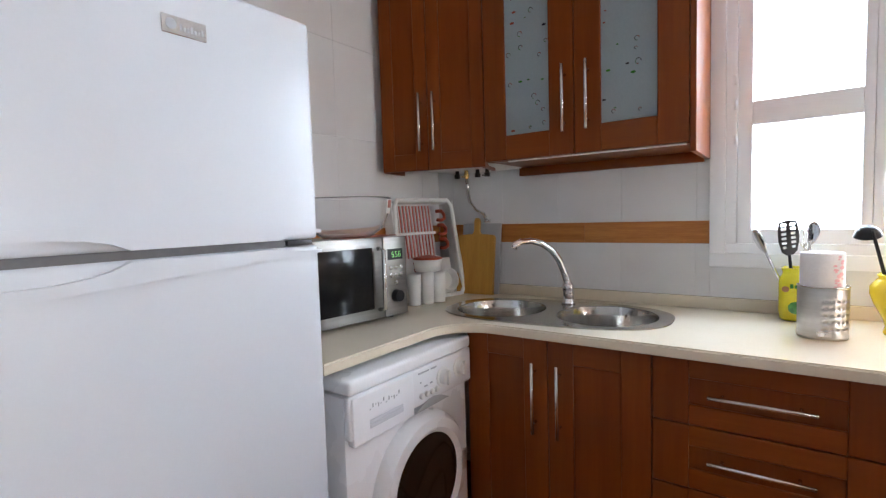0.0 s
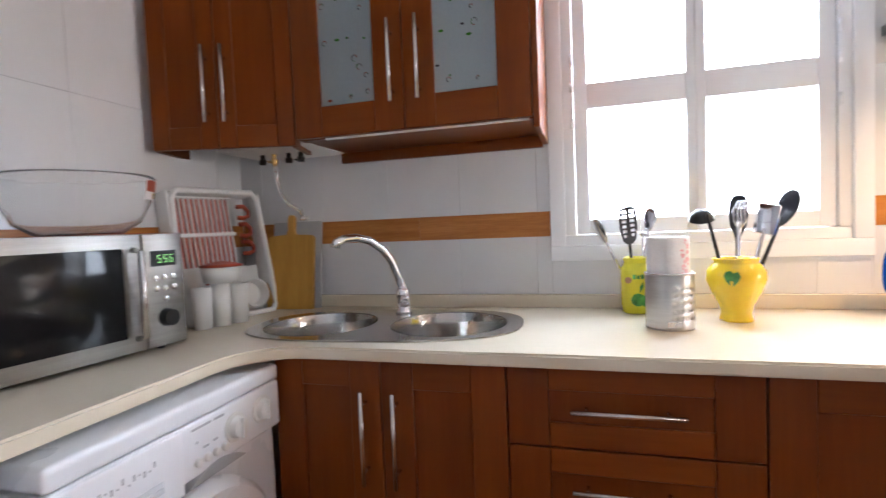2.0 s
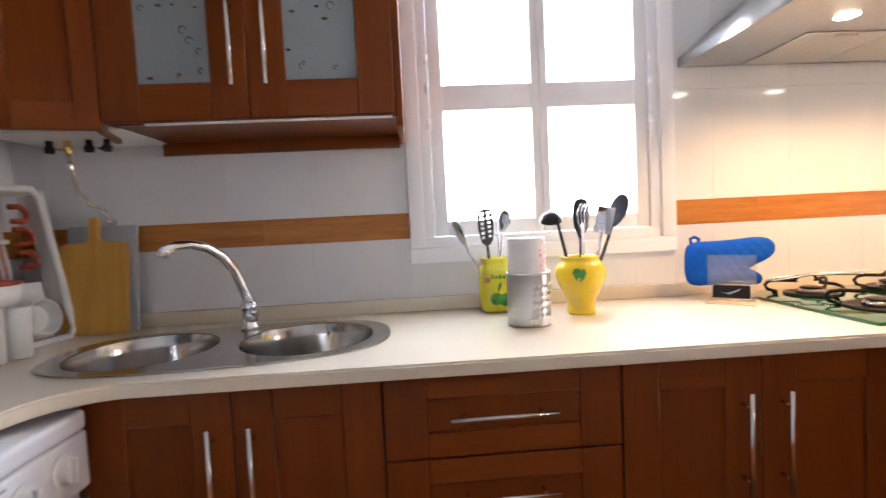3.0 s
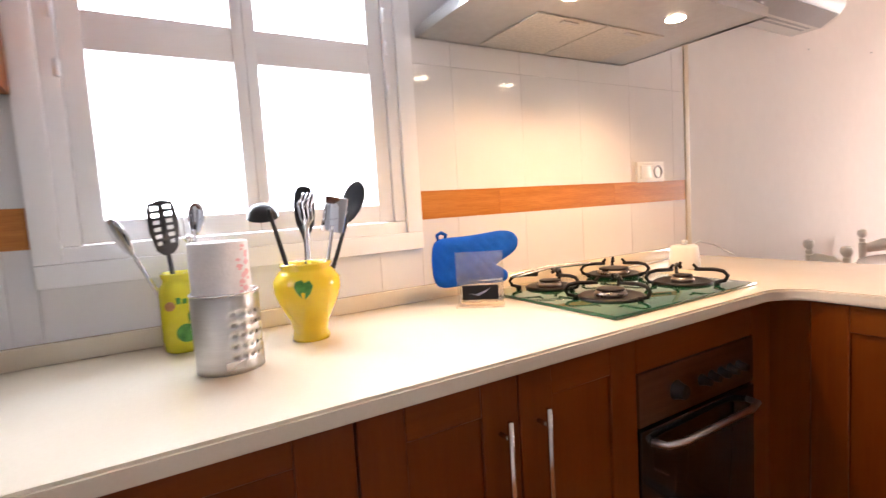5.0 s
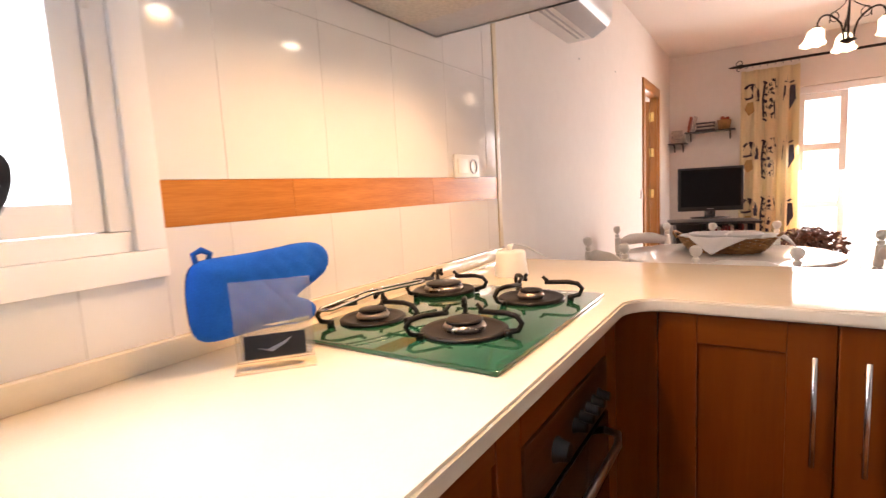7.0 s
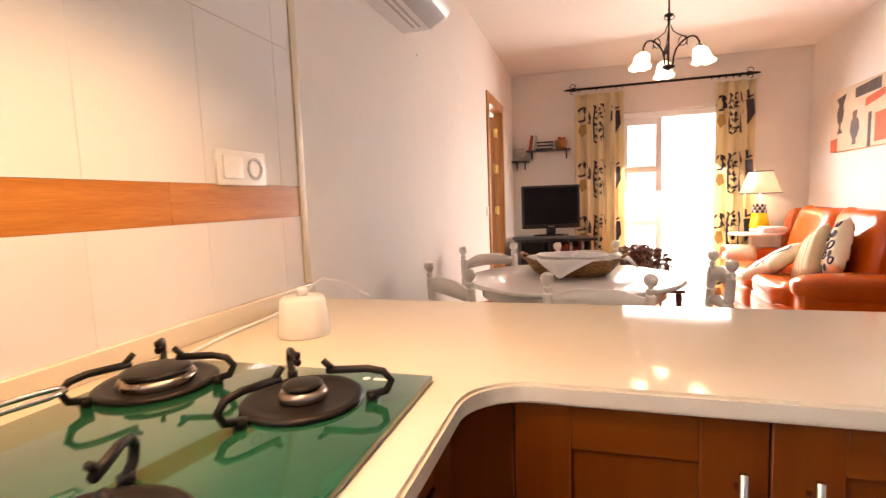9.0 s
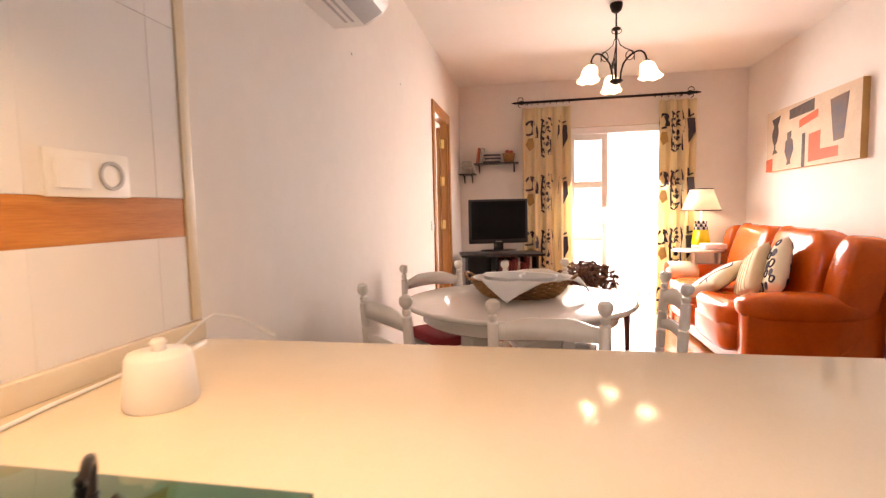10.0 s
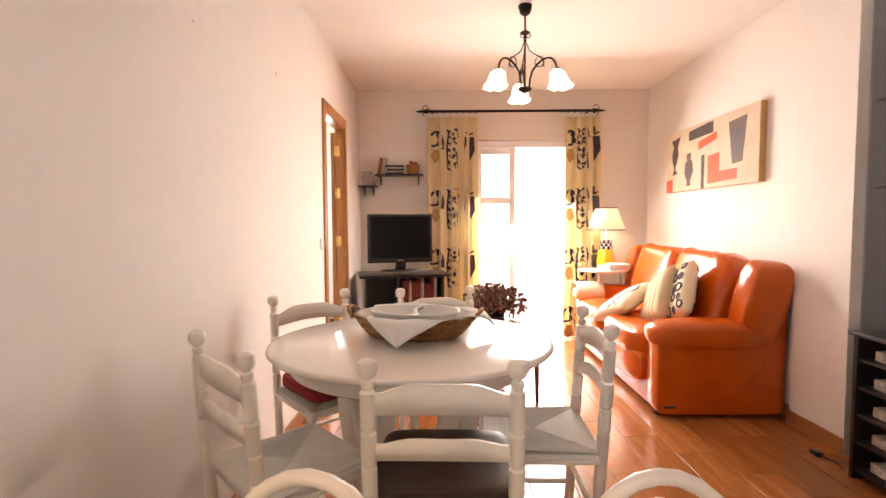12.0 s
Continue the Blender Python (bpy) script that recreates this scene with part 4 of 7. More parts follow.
def washing_machine():
    g = thing("washing_machine", (-0.022, 2.042, 0), 90, "white front-loading washing machine under the worktop", "washing machine")
    w, h = 0.592, 0.85
    bm = B()
    box(bm, (0.002, 0.02, 0.012), (w - 0.002, 0.56, 0.80), 0.008)
    part("body", bm, M["washer"], g)
    bm = B()
    box(bm, (0.0, -0.006, 0.805), (w, 0.57, h - 0.002), 0.014, 4)
    part("top", bm, M["washer"], g)
    bm = B()
    box(bm, (0.0, -0.004, 0.685), (w, 0.02, 0.803), 0.008, 3)
    panel = part("control_panel", bm, M["washer"], g)
    bm = B()
    box(bm, (0.008, -0.009, 0.668), (0.262, 0.015, 0.800), 0.005, 3)
    dr = part("detergent_drawer", bm, M["washer"], g)
    bm = B()
    box(bm, (0.07, -0.0115, 0.700), (0.21, -0.006, 0.712), 0.0025)
    box(bm, (0.07, -0.0098, 0.7122), (0.21, -0.006, 0.724), 0.001)
    part("drawer_grip", bm, M["enamel"], dr)
    for x, z in ((0.418, 0.745), (0.515, 0.752)):
        bm = B()
        m = Matrix.Translation((x, -0.004, z)) @ Matrix.Rotation(radians(90), 4, "X")
        lathe(bm, [(0.034, 0.0), (0.034, 0.004), (0.026, 0.006), (0.022, 0.020), (0.0, 0.022)], m=m, seg=28)
        box(bm, (-0.005, -0.024, 0.018), (0.005, 0.024, 0.030), 0.003, m=m)
        part("dial", bm, M["white_plastic"], panel)
    for k in range(4):
        bm = B()
        lathe(bm, [(0.0095, 0.0), (0.0095, 0.008), (0.007, 0.010), (0.0, 0.010)], m=Matrix.Translation((0.302 + 0.026 * k, -0.004, 0.715)) @ Matrix.Rotation(radians(90), 4, "X"), seg=14)
        part("button", bm, M["white_plastic"], panel)
    bm = B()
    for x0, x1, z in ((0.29, 0.345, 0.785), (0.355, 0.385, 0.785), (0.30, 0.305, 0.755), (0.32, 0.335, 0.738), (0.35, 0.362, 0.741)):
        box(bm, (x0, -0.0052, z), (x1, -0.0036, z + 0.005))
    for k in range(12):
        box(bm, (0.07 + 0.011 * k, -0.0102, 0.752 + 0.004 * (k % 3)), (0.0735 + 0.011 * k, -0.0088, 0.755 + 0.004 * (k % 3) + 0.008 * (k % 2)))
    tagged(part("printed_marks", bm, M["grey_plastic"], panel), kind="stuff")
    c = Matrix.Translation((0.315, 0.02, 0.43)) @ Matrix.Rotation(radians(90), 4, "X")
    bm = B()
    lathe(bm, [(0.225, 0.0), (0.222, 0.022), (0.205, 0.042), (0.175, 0.046), (0.158, 0.035), (0.150, 0.010)], m=c, seg=56)
    door = part("porthole_door", bm, M["washer"], g)
    bm = B()
    lathe(bm, [(0.158, 0.034), (0.13, 0.030), (0.09, 0.022), (0.04, 0.016), (0.0, 0.014)], m=c, seg=44)
    part("porthole_glass", bm, M["brown_glass"], door, "dark domed glass")
    bm = B()
    box(bm, (0.315 + 0.172, -0.032, 0.40), (0.315 + 0.196, -0.018, 0.47), 0.005)
    part("door_latch", bm, M["steel"], door)
    bm = B()
    slab(bm, [(0.265, 0.668), (0.275, 0.668)] + [(0.28 + 0.02 * k, 0.672 + 0.024 * math.sin(math.pi * k / 8)) for k in range(9)] + [(0.45, 0.668)], -0.006, 0.018)
    part("curved_lip", bm, M["grey_plastic"], panel)


washing_machine()


def microwave():
    g = thing("microwave", (-0.331, 2.068, 0.9), 84, "steel microwave oven with a dark door window", "microwave")
    w, h, d = 0.535, 0.305, 0.235
    bm = B()
    box(bm, (0.002, 0.018, 0.012), (w - 0.002, d, h), 0.006)
    part("body", bm, M["microwave"], g)
    bm = B()
    box(bm, (0.0, 0.0, 0.012), (w - 0.115, 0.017, h), 0.004)
    door = part("door", bm, M["microwave"], g)
    bm = B()
    box(bm, (0.03, -0.0025, 0.05), (w - 0.165, 0.006, h - 0.035), 0.002)
    part("door_window", bm, M["oven_window"], door)
    bm = B()
    x = w - 0.138
    tube(bm, [(x, 0.0, 0.045), (x, -0.03, 0.05), (x, -0.03, h - 0.045), (x, 0.0, h - 0.04)], 0.008, 10)
    part("handle", bm, M["handle"], door)
    bm = B()
    box(bm, (w - 0.113, -0.002, 0.012), (w, 0.017, h), 0.004)
    panel = part("control_panel", bm, M["microwave"], g)
    bm = B()
    box(bm, (w - 0.095, -0.004, h - 0.085), (w - 0.022, -0.001, h - 0.045))
    part("display", bm, M["black"], panel)
    bm = B()
    for k, seg7 in enumerate(("afgcd", "afgcd", "afedcg")):
        bx, bz, s, t = w - 0.076 + 0.017 * k, h - 0.076, 0.010, 0.0018
        for q, (lo, hi) in {"a": ((0, 2 * s - t), (s, 2 * s)), "g": ((0, s - t / 2), (s, s + t / 2)), "d": ((0, 0), (s, t)), "f": ((0, s), (t, 2 * s)), "e": ((0, 0), (t, s)), "b": ((s - t, s), (s, 2 * s)), "c": ((s - t, 0), (s, s))}.items():
            if q in seg7:
                box(bm, (bx + lo[0], -0.005, bz + lo[1]), (bx + hi[0], -0.0042, bz + hi[1]))
    part("digits", bm, M["led"], panel, "lit green clock digits")
    for r in range(3):
        for k in range(3):
            if r == 2 and k != 1:
                continue
            bm = B()
            lathe(bm, [(0.0075, 0.0), (0.0075, 0.004), (0.0, 0.005)], m=Matrix.Translation((w - 0.083 + 0.025 * k, -0.002, h - 0.115 - 0.028 * r)) @ Matrix.Rotation(radians(90), 4, "X"), seg=14)
            part("button", bm, M["handle"], panel)
    bm = B()
    lathe(bm, [(0.024, 0.0), (0.021, 0.022), (0.0, 0.024)], m=Matrix.Translation((w - 0.058, -0.002, 0.085)) @ Matrix.Rotation(radians(90), 4, "X"), seg=24)
    part("dial", bm, M["black"], panel)
    for x in (0.05, w - 0.05):
        for y in (0.04, d - 0.05):
            bm = B()
            cyl(bm, (x, y, 0), (x, y, 0.013), 0.012, 10)
            part("foot", bm, M["black"], g)


microwave()


# ---------------------------------------------------------------- things on the worktop
def glass_bowl():
    b = thing("plastic_bowl", (-0.41, 2.43, 1.205), 0, "large clear plastic bowl with a paper label", "bowl")
    bm = B()
    prof = [(0.0, 0.002), (0.09, 0.002), (0.13, 0.03), (0.155, 0.08), (0.163, 0.135), (0.168, 0.14), (0.165, 0.144), (0.158, 0.138), (0.150, 0.082), (0.125, 0.034), (0.088, 0.007), (0.0, 0.007)]
    lathe(bm, prof, seg=40)
    part("shell", bm, M["clear"], b).visible_shadow = False
    for k, (mat, a0, a1, z0, z1) in enumerate((("white_plastic", 18, 50, 0.085, 0.135), ("terracotta", 20, 48, 0.105, 0.133), ("navy", 40, 48, 0.088, 0.104), ("yellow", 33, 39, 0.088, 0.102))):
        bm = B()
        pr = 0.1585 + 0.0012 * (k > 0)
        rows = [[bm.verts.new((((pr + (z - 0.08) * 0.13) * math.cos(radians(a0 + (a1 - a0) * q / 8))), (pr + (z - 0.08) * 0.13) * math.sin(radians(a0 + (a1 - a0) * q / 8)), z)) for q in range(9)] for z in (z0, z1)]
        for q in range(8):
            bm.faces.new((rows[0][q], rows[0][q + 1], rows[1][q + 1], rows[1][q]))
        part("label", bm, M[mat], b)
    bm = B()
    box(bm, (-0.06, -0.14, 0.0), (0.09, 0.15, 0.0018))
    solid("paper_leaflet", bm, M["terracotta"], "red printed leaflet lying on the microwave", "leaflet", loc=(-0.42, 2.49, 1.2055), rz=15)


glass_bowl()


def dish_rack():
    """A white plastic rack leaning upright in the corner."""
    m = thing("dish_rack", (-0.405, 2.955, 0.905), 76, "white plastic dish rack leaning against the wall", "dish rack", rx=-9)
    w, h, dp = 0.37, 0.45, 0.066
    bm = B()
    rim = [(-w / 2, 0, 0), (w / 2, 0, 0), (w / 2 - 0.02, 0, h), (-w / 2 + 0.02, 0, h)]
    loop = []
    for k in range(4):
        a, b = Vector(rim[k]), Vector(rim[(k + 1) % 4])
        loop += [a.lerp(b, q) for q in (0.06, 0.5, 0.94)]
    tube(bm, loop + [loop[0]], 0.011, 8)
    part("rim", bm, M["white_plastic"], m)
    bm = B()
    for lo, hi in (((-w / 2, 0.0, 0.0), (w / 2, dp, 0.008)), ((-w / 2 + 0.02, 0.0, h - 0.008), (w / 2 - 0.02, dp, h)), ((-w / 2 + 0.002, 0.0, 0.0), (-w / 2 + 0.010, dp, h)), ((w / 2 - 0.010, 0.0, 0.0), (w / 2 - 0.002, dp, h))):
        box(bm, lo, hi, 0.002)
    part("sides", bm, M["white_plastic"], m)
    for row, (z0, z1) in enumerate(((0.19, 0.30), (0.31, 0.44))):
        for k in range(13):
            s = B()
            x = -w / 2 + 0.035 + 0.019 * k
            box(s, (x, dp - 0.012, z0), (x + 0.006, dp - 0.004, z1), 0.001, 1)
            part("slat", s, M["white_plastic"], m)
    for z in (0.185, 0.305, 0.442):
        bm = B()
        box(bm, (-w / 2 + 0.02, dp - 0.014, z - 0.006), (w / 2 - 0.09, dp - 0.002, z + 0.006))
        part("cross_bar", bm, M["white_plastic"], m)
    bm = B()
    box(bm, (-w / 2 + 0.02, dp - 0.010, 0.01), (w / 2 - 0.02, dp - 0.003, 0.18))
    part("lower_panel", bm, M["white_plastic"], m)
    bm = B()
    box(bm, (-w / 2 + 0.03, dp + 0.001, 0.19), (w / 2 - 0.10, dp + 0.004, 0.44))
    part("back_sheet", bm, M["peach"], m, "pink plastic base of the rack")
    for k in range(3):
        bm = B()
        z = 0.25 + 0.068 * k
        tube(bm, [(w / 2 - 0.075, dp - 0.02, z + 0.02), (w / 2 - 0.045, dp - 0.02, z + 0.022), (w / 2 - 0.028, dp - 0.02, z + 0.004), (w / 2 - 0.03, dp - 0.02, z - 0.016), (w / 2 - 0.05, dp - 0.02, z - 0.024), (w / 2 - 0.075, dp - 0.02, z - 0.022)], 0.0085, 8)
        part("hook_slot", bm, M["terracotta"], m)
    bm = B()
    for r in range(3):
        for k in range(4):
            lathe(bm, [(0.0, 0.0), (0.010, 0.0), (0.010, 0.003), (0.0, 0.003)], m=Matrix.Translation((-0.05 + 0.034 * k, dp - 0.0105, 0.105 + 0.030 * r)) @ Matrix.Rotation(radians(90), 4, "X"), seg=12)
    part("drain_holes", bm, M["terracotta"], m)
    bm = B()
    lathe(bm, [(0.0, 0.0), (0.045, 0.0), (0.055, 0.045), (0.049, 0.047), (0.040, 0.010), (0.0, 0.008)], m=Matrix.Translation((w / 2 - 0.075, dp - 0.012, 0.072)) @ Matrix.Rotation(radians(90), 4, "X"), seg=24)
    part("round_strainer", bm, M["white_plastic"], m)
    # cutlery cups standing in front of it
    for k, (x, y, hh, r) in enumerate(((-0.385, 2.780, 0.13, 0.030), (-0.362, 2.838, 0.14, 0.031), (-0.342, 2.897, 0.13, 0.030))):
        bm = B()
        lathe(bm, [(0.0, 0.0), (r * 0.9, 0.0), (r, hh), (r * 0.93, hh), (r * 0.84, 0.006), (0.0, 0.006)], seg=20)
        solid("plastic_cup", bm, M["white_plastic"], "white plastic cutlery cup beside the dish rack", "cup", "cutlery cups", loc=(x, y, 0.901))
    t = thing("serving_pot", (-0.360, 2.845, 1.0415), 0, "white pot with a red-brown rim on plastic cups", "pot")
    bm = B()
    lathe(bm, [(0.0, 0.0), (0.055, 0.0), (0.062, 0.05), (0.056, 0.05), (0.05, 0.005), (0.0, 0.005)], seg=24)
    part("body", bm, M["white_plastic"], t)
    bm = B()
    lathe(bm, [(0.050, 0.046), (0.064, 0.051), (0.066, 0.056), (0.05, 0.060), (0.02, 0.066), (0.0, 0.07)], seg=24)
    part("lid", bm, M["terracotta"], t)


dish_rack()


def cutting_board():
    bm = B()
    out = [(-0.095, 0.0), (0.095, 0.0), (0.095, 0.27), (0.088, 0.28), (0.02, 0.285), (0.013, 0.30), (0.014, 0.345), (0.008, 0.36), (-0.008, 0.36), (-0.014, 0.345), (-0.013, 0.30), (-0.02, 0.285), (-0.088, 0.28), (-0.095, 0.27)]
    slab(bm, out, -0.009, 0.009)
    ob = solid("cutting_board", bm, M["board"], "yellow wooden cutting board leaning on the wall", "cutting board")
    ob.matrix_world = pose(-0.305, 3.135, 0.902, -8, 0, 4)
    bm = B()
    box(bm, (-0.102, -0.006, 0.0), (0.102, 0.006, 0.335), 0.004)
    ob = solid("oven_tray", bm, M["grey_plastic"], "thin pale grey tray leaning behind the cutting board", "tray")
    ob.matrix_world = pose(-0.297, 3.165, 0.902, -8, 0, 4)


cutting_board()


def paper_and_holder():
    c = thing("utensil_holder", (0.992, 2.928, 0.9), 0, "perforated steel holder with a paper roll in it", "holder")
    r, h = 0.060, 0.145
    bm = B()
    seg, rows = 48, 22
    vs = [[bm.verts.new((r * math.cos(2 * math.pi * k / seg), r * math.sin(2 * math.pi * k / seg), h * q / rows)) for k in range(seg)] for q in range(rows + 1)]
    for q in range(rows):
        for k in range(seg):
            hole = 3 <= q <= 18 and q % 3 == 1 and k % 2 == 0 and (k // 12) % 2 == 1
            if not hole:
                bm.faces.new((vs[q][k], vs[q][(k + 1) % seg], vs[q + 1][(k + 1) % seg], vs[q + 1][k]))
    lathe(bm, [(0.0, 0.002), (r * 0.99, 0.002)], seg=32)
    wall_mesh = part("perforated_wall", bm, M["steel"], c)
    sol = wall_mesh.modifiers.new("thickness", "SOLIDIFY")
    sol.thickness = 0.0012
    bm = B()
    tube(bm, [(r * math.cos(2 * math.pi * k / 40), r * math.sin(2 * math.pi * k / 40), h) for k in range(41)], 0.0022, 6)
    part("rolled_rim", bm, M["handle"], c)
    bm = B()
    box(bm, (-0.015, -r - 0.0022, 0.010), (0.018, -r + 0.004, 0.024))
    part("maker_plate", bm, M["handle"], c)
    p = thing("paper_roll", (0.989, 2.930, 0.905), 12, "white kitchen paper roll with pink flowers", "paper roll")
    bm = B()
    lathe(bm, [(0.018, 0.002), (0.051, 0.002), (0.052, 0.006), (0.052, 0.232), (0.050, 0.235), (0.018, 0.2345), (0.018, 0.20)], seg=40)
    part("roll", bm, M["paper"], p)
    bm = B()
    rnd = random.Random(3)
    for k in range(16):
        a = radians(-62 + rnd.uniform(-16, 16))
        z = 0.135 + 0.006 * k
        c0 = Vector((0.0522 * math.cos(a), 0.0522 * math.sin(a), z))
        t = Vector((-math.sin(a), math.cos(a), 0))
        s = rnd.uniform(0.004, 0.009)
        n = Vector((math.cos(a), math.sin(a), 0)) * 0.0006
        fv = [bm.verts.new(c0 + n + s * (math.cos(q) * t + math.sin(q) * Vector((0, 0, 1)) * (0.35 + 0.5 * rnd.random()))) for q in (0, 1.3, 2.3, 3.4, 4.6, 5.4)]
        bm.faces.new(fv)
    part("flower_print", bm, M["pink"], p)


paper_and_holder()


def jar():
    j = thing("utensil_jar", (0.935, 3.150, 0.9), 0, "square lime-yellow ceramic jar with green apples", "jar")
    bm = B()
    def ring(s, z):
        return [bm.verts.new((x * s, y * s, z)) for x, y in ellipse(0, 0, 0.052, 0.052, 32, 0.55)]
    rs = [ring(s, z) for s, z in ((0.8, 0.0), (0.95, 0.006), (1.0, 0.03), (1.0, 0.125), (0.95, 0.14), (0.82, 0.15), (0.80, 0.158), (0.86, 0.168), (0.86, 0.172), (0.76, 0.172), (0.72, 0.15), (0.8, 0.05))]
    for a, b in zip(rs, rs[1:]):
        for k in range(32):
            bm.faces.new((a[k], a[(k + 1) % 32], b[(k + 1) % 32], b[k]))
    bm.faces.new(rs[0][::-1])
    bm.faces.new(rs[-1])
    part("body", bm, M["lime"], j)
    for x, z, s in ((-0.005, 0.045, 0.020), (0.022, 0.042, 0.020)):
        bm = B()
        lathe(bm, [(0.0, -0.1), (0.7, -0.05), (1.0, 0.0), (0.7, 0.05), (0.0, 0.1)], m=Matrix.Translation((x, -0.0525, z)) @ Matrix.Rotation(radians(90), 4, "X") @ Matrix.Scale(s, 4), seg=20)
        part("apple_relief", bm, M["green"], j)
    bm = B()
    slab(bm, [(0.0, 0.065), (0.012, 0.085), (0.01, 0.10), (0.0, 0.085)], -0.0535, -0.050)
    for k in range(4):
        box(bm, (-0.02 + 0.012 * k, -0.0535, 0.108), (-0.011 + 0.012 * k, -0.0500, 0.122 - 0.003 * (k % 2)), 0.001, 1)
    part("leaf_and_letters", bm, M["green"], j)
    bm = B()
    lathe(bm, [(0.0, -0.1), (0.8, -0.05), (1.0, 0.0), (0.8, 0.05), (0.0, 0.1)], m=Matrix.Translation((-0.032, -0.0515, 0.105)) @ Matrix.Rotation(radians(90), 4, "X") @ Matrix.Scale(0.010, 4), seg=16)
    part("fruit_relief", bm, M["wicker"], j)


jar()


def vase():
    v = thing("ceramic_vase", (1.175, 3.030, 0.9), 0, "yellow glazed ceramic vase holding utensils", "vase")
    bm = B()
    lathe(bm, [(0.0, 0.0), (0.040, 0.0), (0.042, 0.006), (0.038, 0.022), (0.044, 0.045), (0.064, 0.085), (0.074, 0.115), (0.073, 0.138), (0.060, 0.156), (0.054, 0.162), (0.058, 0.170), (0.056, 0.174), (0.050, 0.170), (0.047, 0.155), (0.06, 0.12), (0.05, 0.07), (0.03, 0.02), (0.0, 0.015)], seg=44)
    part("body", bm, M["yellow"], v)
    bm = B()
    pts = [(0.0, -0.026), (0.014, -0.012), (0.020, 0.004), (0.014, 0.016), (0.004, 0.012), (-0.002, 0.018), (-0.014, 0.015), (-0.018, 0.004), (-0.012, -0.010)]
    a0 = radians(-112)
    vs = []
    for x, z in pts:
        a = a0 + x / 0.072
        zz = 0.125 + z
        r = 0.0755 - 0.55 * max(0.0, 0.112 - zz) - 0.5 * max(0.0, zz - 0.136)
        vs.append(bm.verts.new((r * math.cos(a), r * math.sin(a), zz)))
    c0 = bm.verts.new((0.0765 * math.cos(a0), 0.0765 * math.sin(a0), 0.125))
    for k in range(len(vs)):
        bm.faces.new((c0, vs[k], vs[(k + 1) % len(vs)]))
    part("leaf_relief", bm, M["green"], v)


vase()


def utensil(name, base, tip, kind, mat, label, size=1.0, turn=0.0, handle_mat=None):
    """A cooking utensil from its foot to its tip, with a head at the tip."""
    base, tip = Vector(base), Vector(tip)
    d = tip - base
    L = d.length
    rot = d.to_track_quat("Z", "Y").to_matrix().to_4x4()
    u = new(name)
    u.matrix_world = Matrix.Translation(base) @ rot @ Matrix.Rotation(radians(turn), 4, "Z")
    tagged(u, label, "utensil")
    hl = L - 0.085 * size
    bm = B()
    tube(bm, [(0, 0, 0), (0, 0, hl * 0.5), (0, 0.002, hl), (0, 0.004, hl + 0.02)], [0.006, 0.0055, 0.0045, 0.004], 8)
    part("shaft", bm, handle_mat or mat, u)
    bm = B()
    if kind == "slotted":
        blade = [(0.012, 0.0), (0.027, 0.012), (0.037, 0.05), (0.036, 0.095), (0.030, 0.108), (0.0, 0.114)]
        out = [(x * size, y * size) for x, y in blade + [(-x, y) for x, y in blade[-2::-1]]]
        holes = []
        for c in (-1, 1):
            for k in range(6):
                y = 0.026 + 0.0145 * k
                half = 0.0095 if k else 0.0070
                holes.append([(size * (c * 0.0165 + half * p), size * (y + 0.0042 * q)) for p, q in ((-1, -0.6), (-0.8, -1), (0.8, -1), (1, -0.6), (1, 0.6), (0.8, 1), (-0.8, 1), (-1, 0.6))])
        plate(bm, out, holes, -0.0018, 0.0018, 0.0008)
        bmesh.ops.transform(bm, matrix=Matrix.Translation((0, 0, hl)) @ Matrix.Rotation(radians(90), 4, "X"), verts=bm.verts[:])
    elif kind == "paddle":
        blade = [(0.006, -0.02), (0.012, 0.0), (0.024, 0.022), (0.029, 0.06), (0.026, 0.09), (0.018, 0.104), (0.0, 0.108)]
        out = [(x * size, y * size) for x, y in blade + [(-x, y) for x, y in blade[-2::-1]]]
        plate(bm, out, [], -0.0022, 0.0022, 0.001)
        bmesh.ops.transform(bm, matrix=Matrix.Translation((0, 0, hl)) @ Matrix.Rotation(radians(90), 4, "X"), verts=bm.verts[:])
    elif kind == "ladle":
        mm = Matrix.Translation((0.0, -0.030 * size, hl + 0.012)) @ Matrix.Rotation(radians(158), 4, "X")
        lathe(bm, [(0.0, -0.026), (0.018, -0.022), (0.030, -0.010), (0.036, 0.006), (0.034, 0.006), (0.028, -0.009), (0.017, -0.020), (0.0, -0.024)], m=mm @ Matrix.Scale(size, 4), seg=24)
    elif kind == "spoon":
        lathe(bm, [(0.0, -0.05), (0.008, -0.047), (0.016, -0.036), (0.023, -0.018), (0.027, 0.0), (0.026, 0.018), (0.021, 0.034), (0.012, 0.045), (0.0, 0.049)], m=Matrix.Translation((0, 0, hl + 0.045)) @ Matrix.Diagonal((size, 0.22 * size, size, 1)), seg=20)
    elif kind == "spatula":
        box(bm, (-0.026 * size, -0.003, hl + 0.005), (0.026 * size, 0.003, hl + 0.085 * size), 0.003, m=None)
    elif kind == "fork":
        for k in range(4):
            x = -0.018 + 0.012 * k
            tube(bm, [(0, 0, hl), (x, 0, hl + 0.02), (x, 0.004, hl + 0.05), (x * 0.9, -0.012, hl + 0.075)], 0.0022, 6)
    else:
        for k in range(6):
            a = math.pi * k / 6
            pts = [(0.026 * math.sin(math.pi * q / 8) * math.cos(a), 0.026 * math.sin(math.pi * q / 8) * math.sin(a), hl + 0.085 * q / 8) for q in range(9)]
            tube(bm, pts, 0.0012, 5)
    part("head", bm, mat, u)
    return u


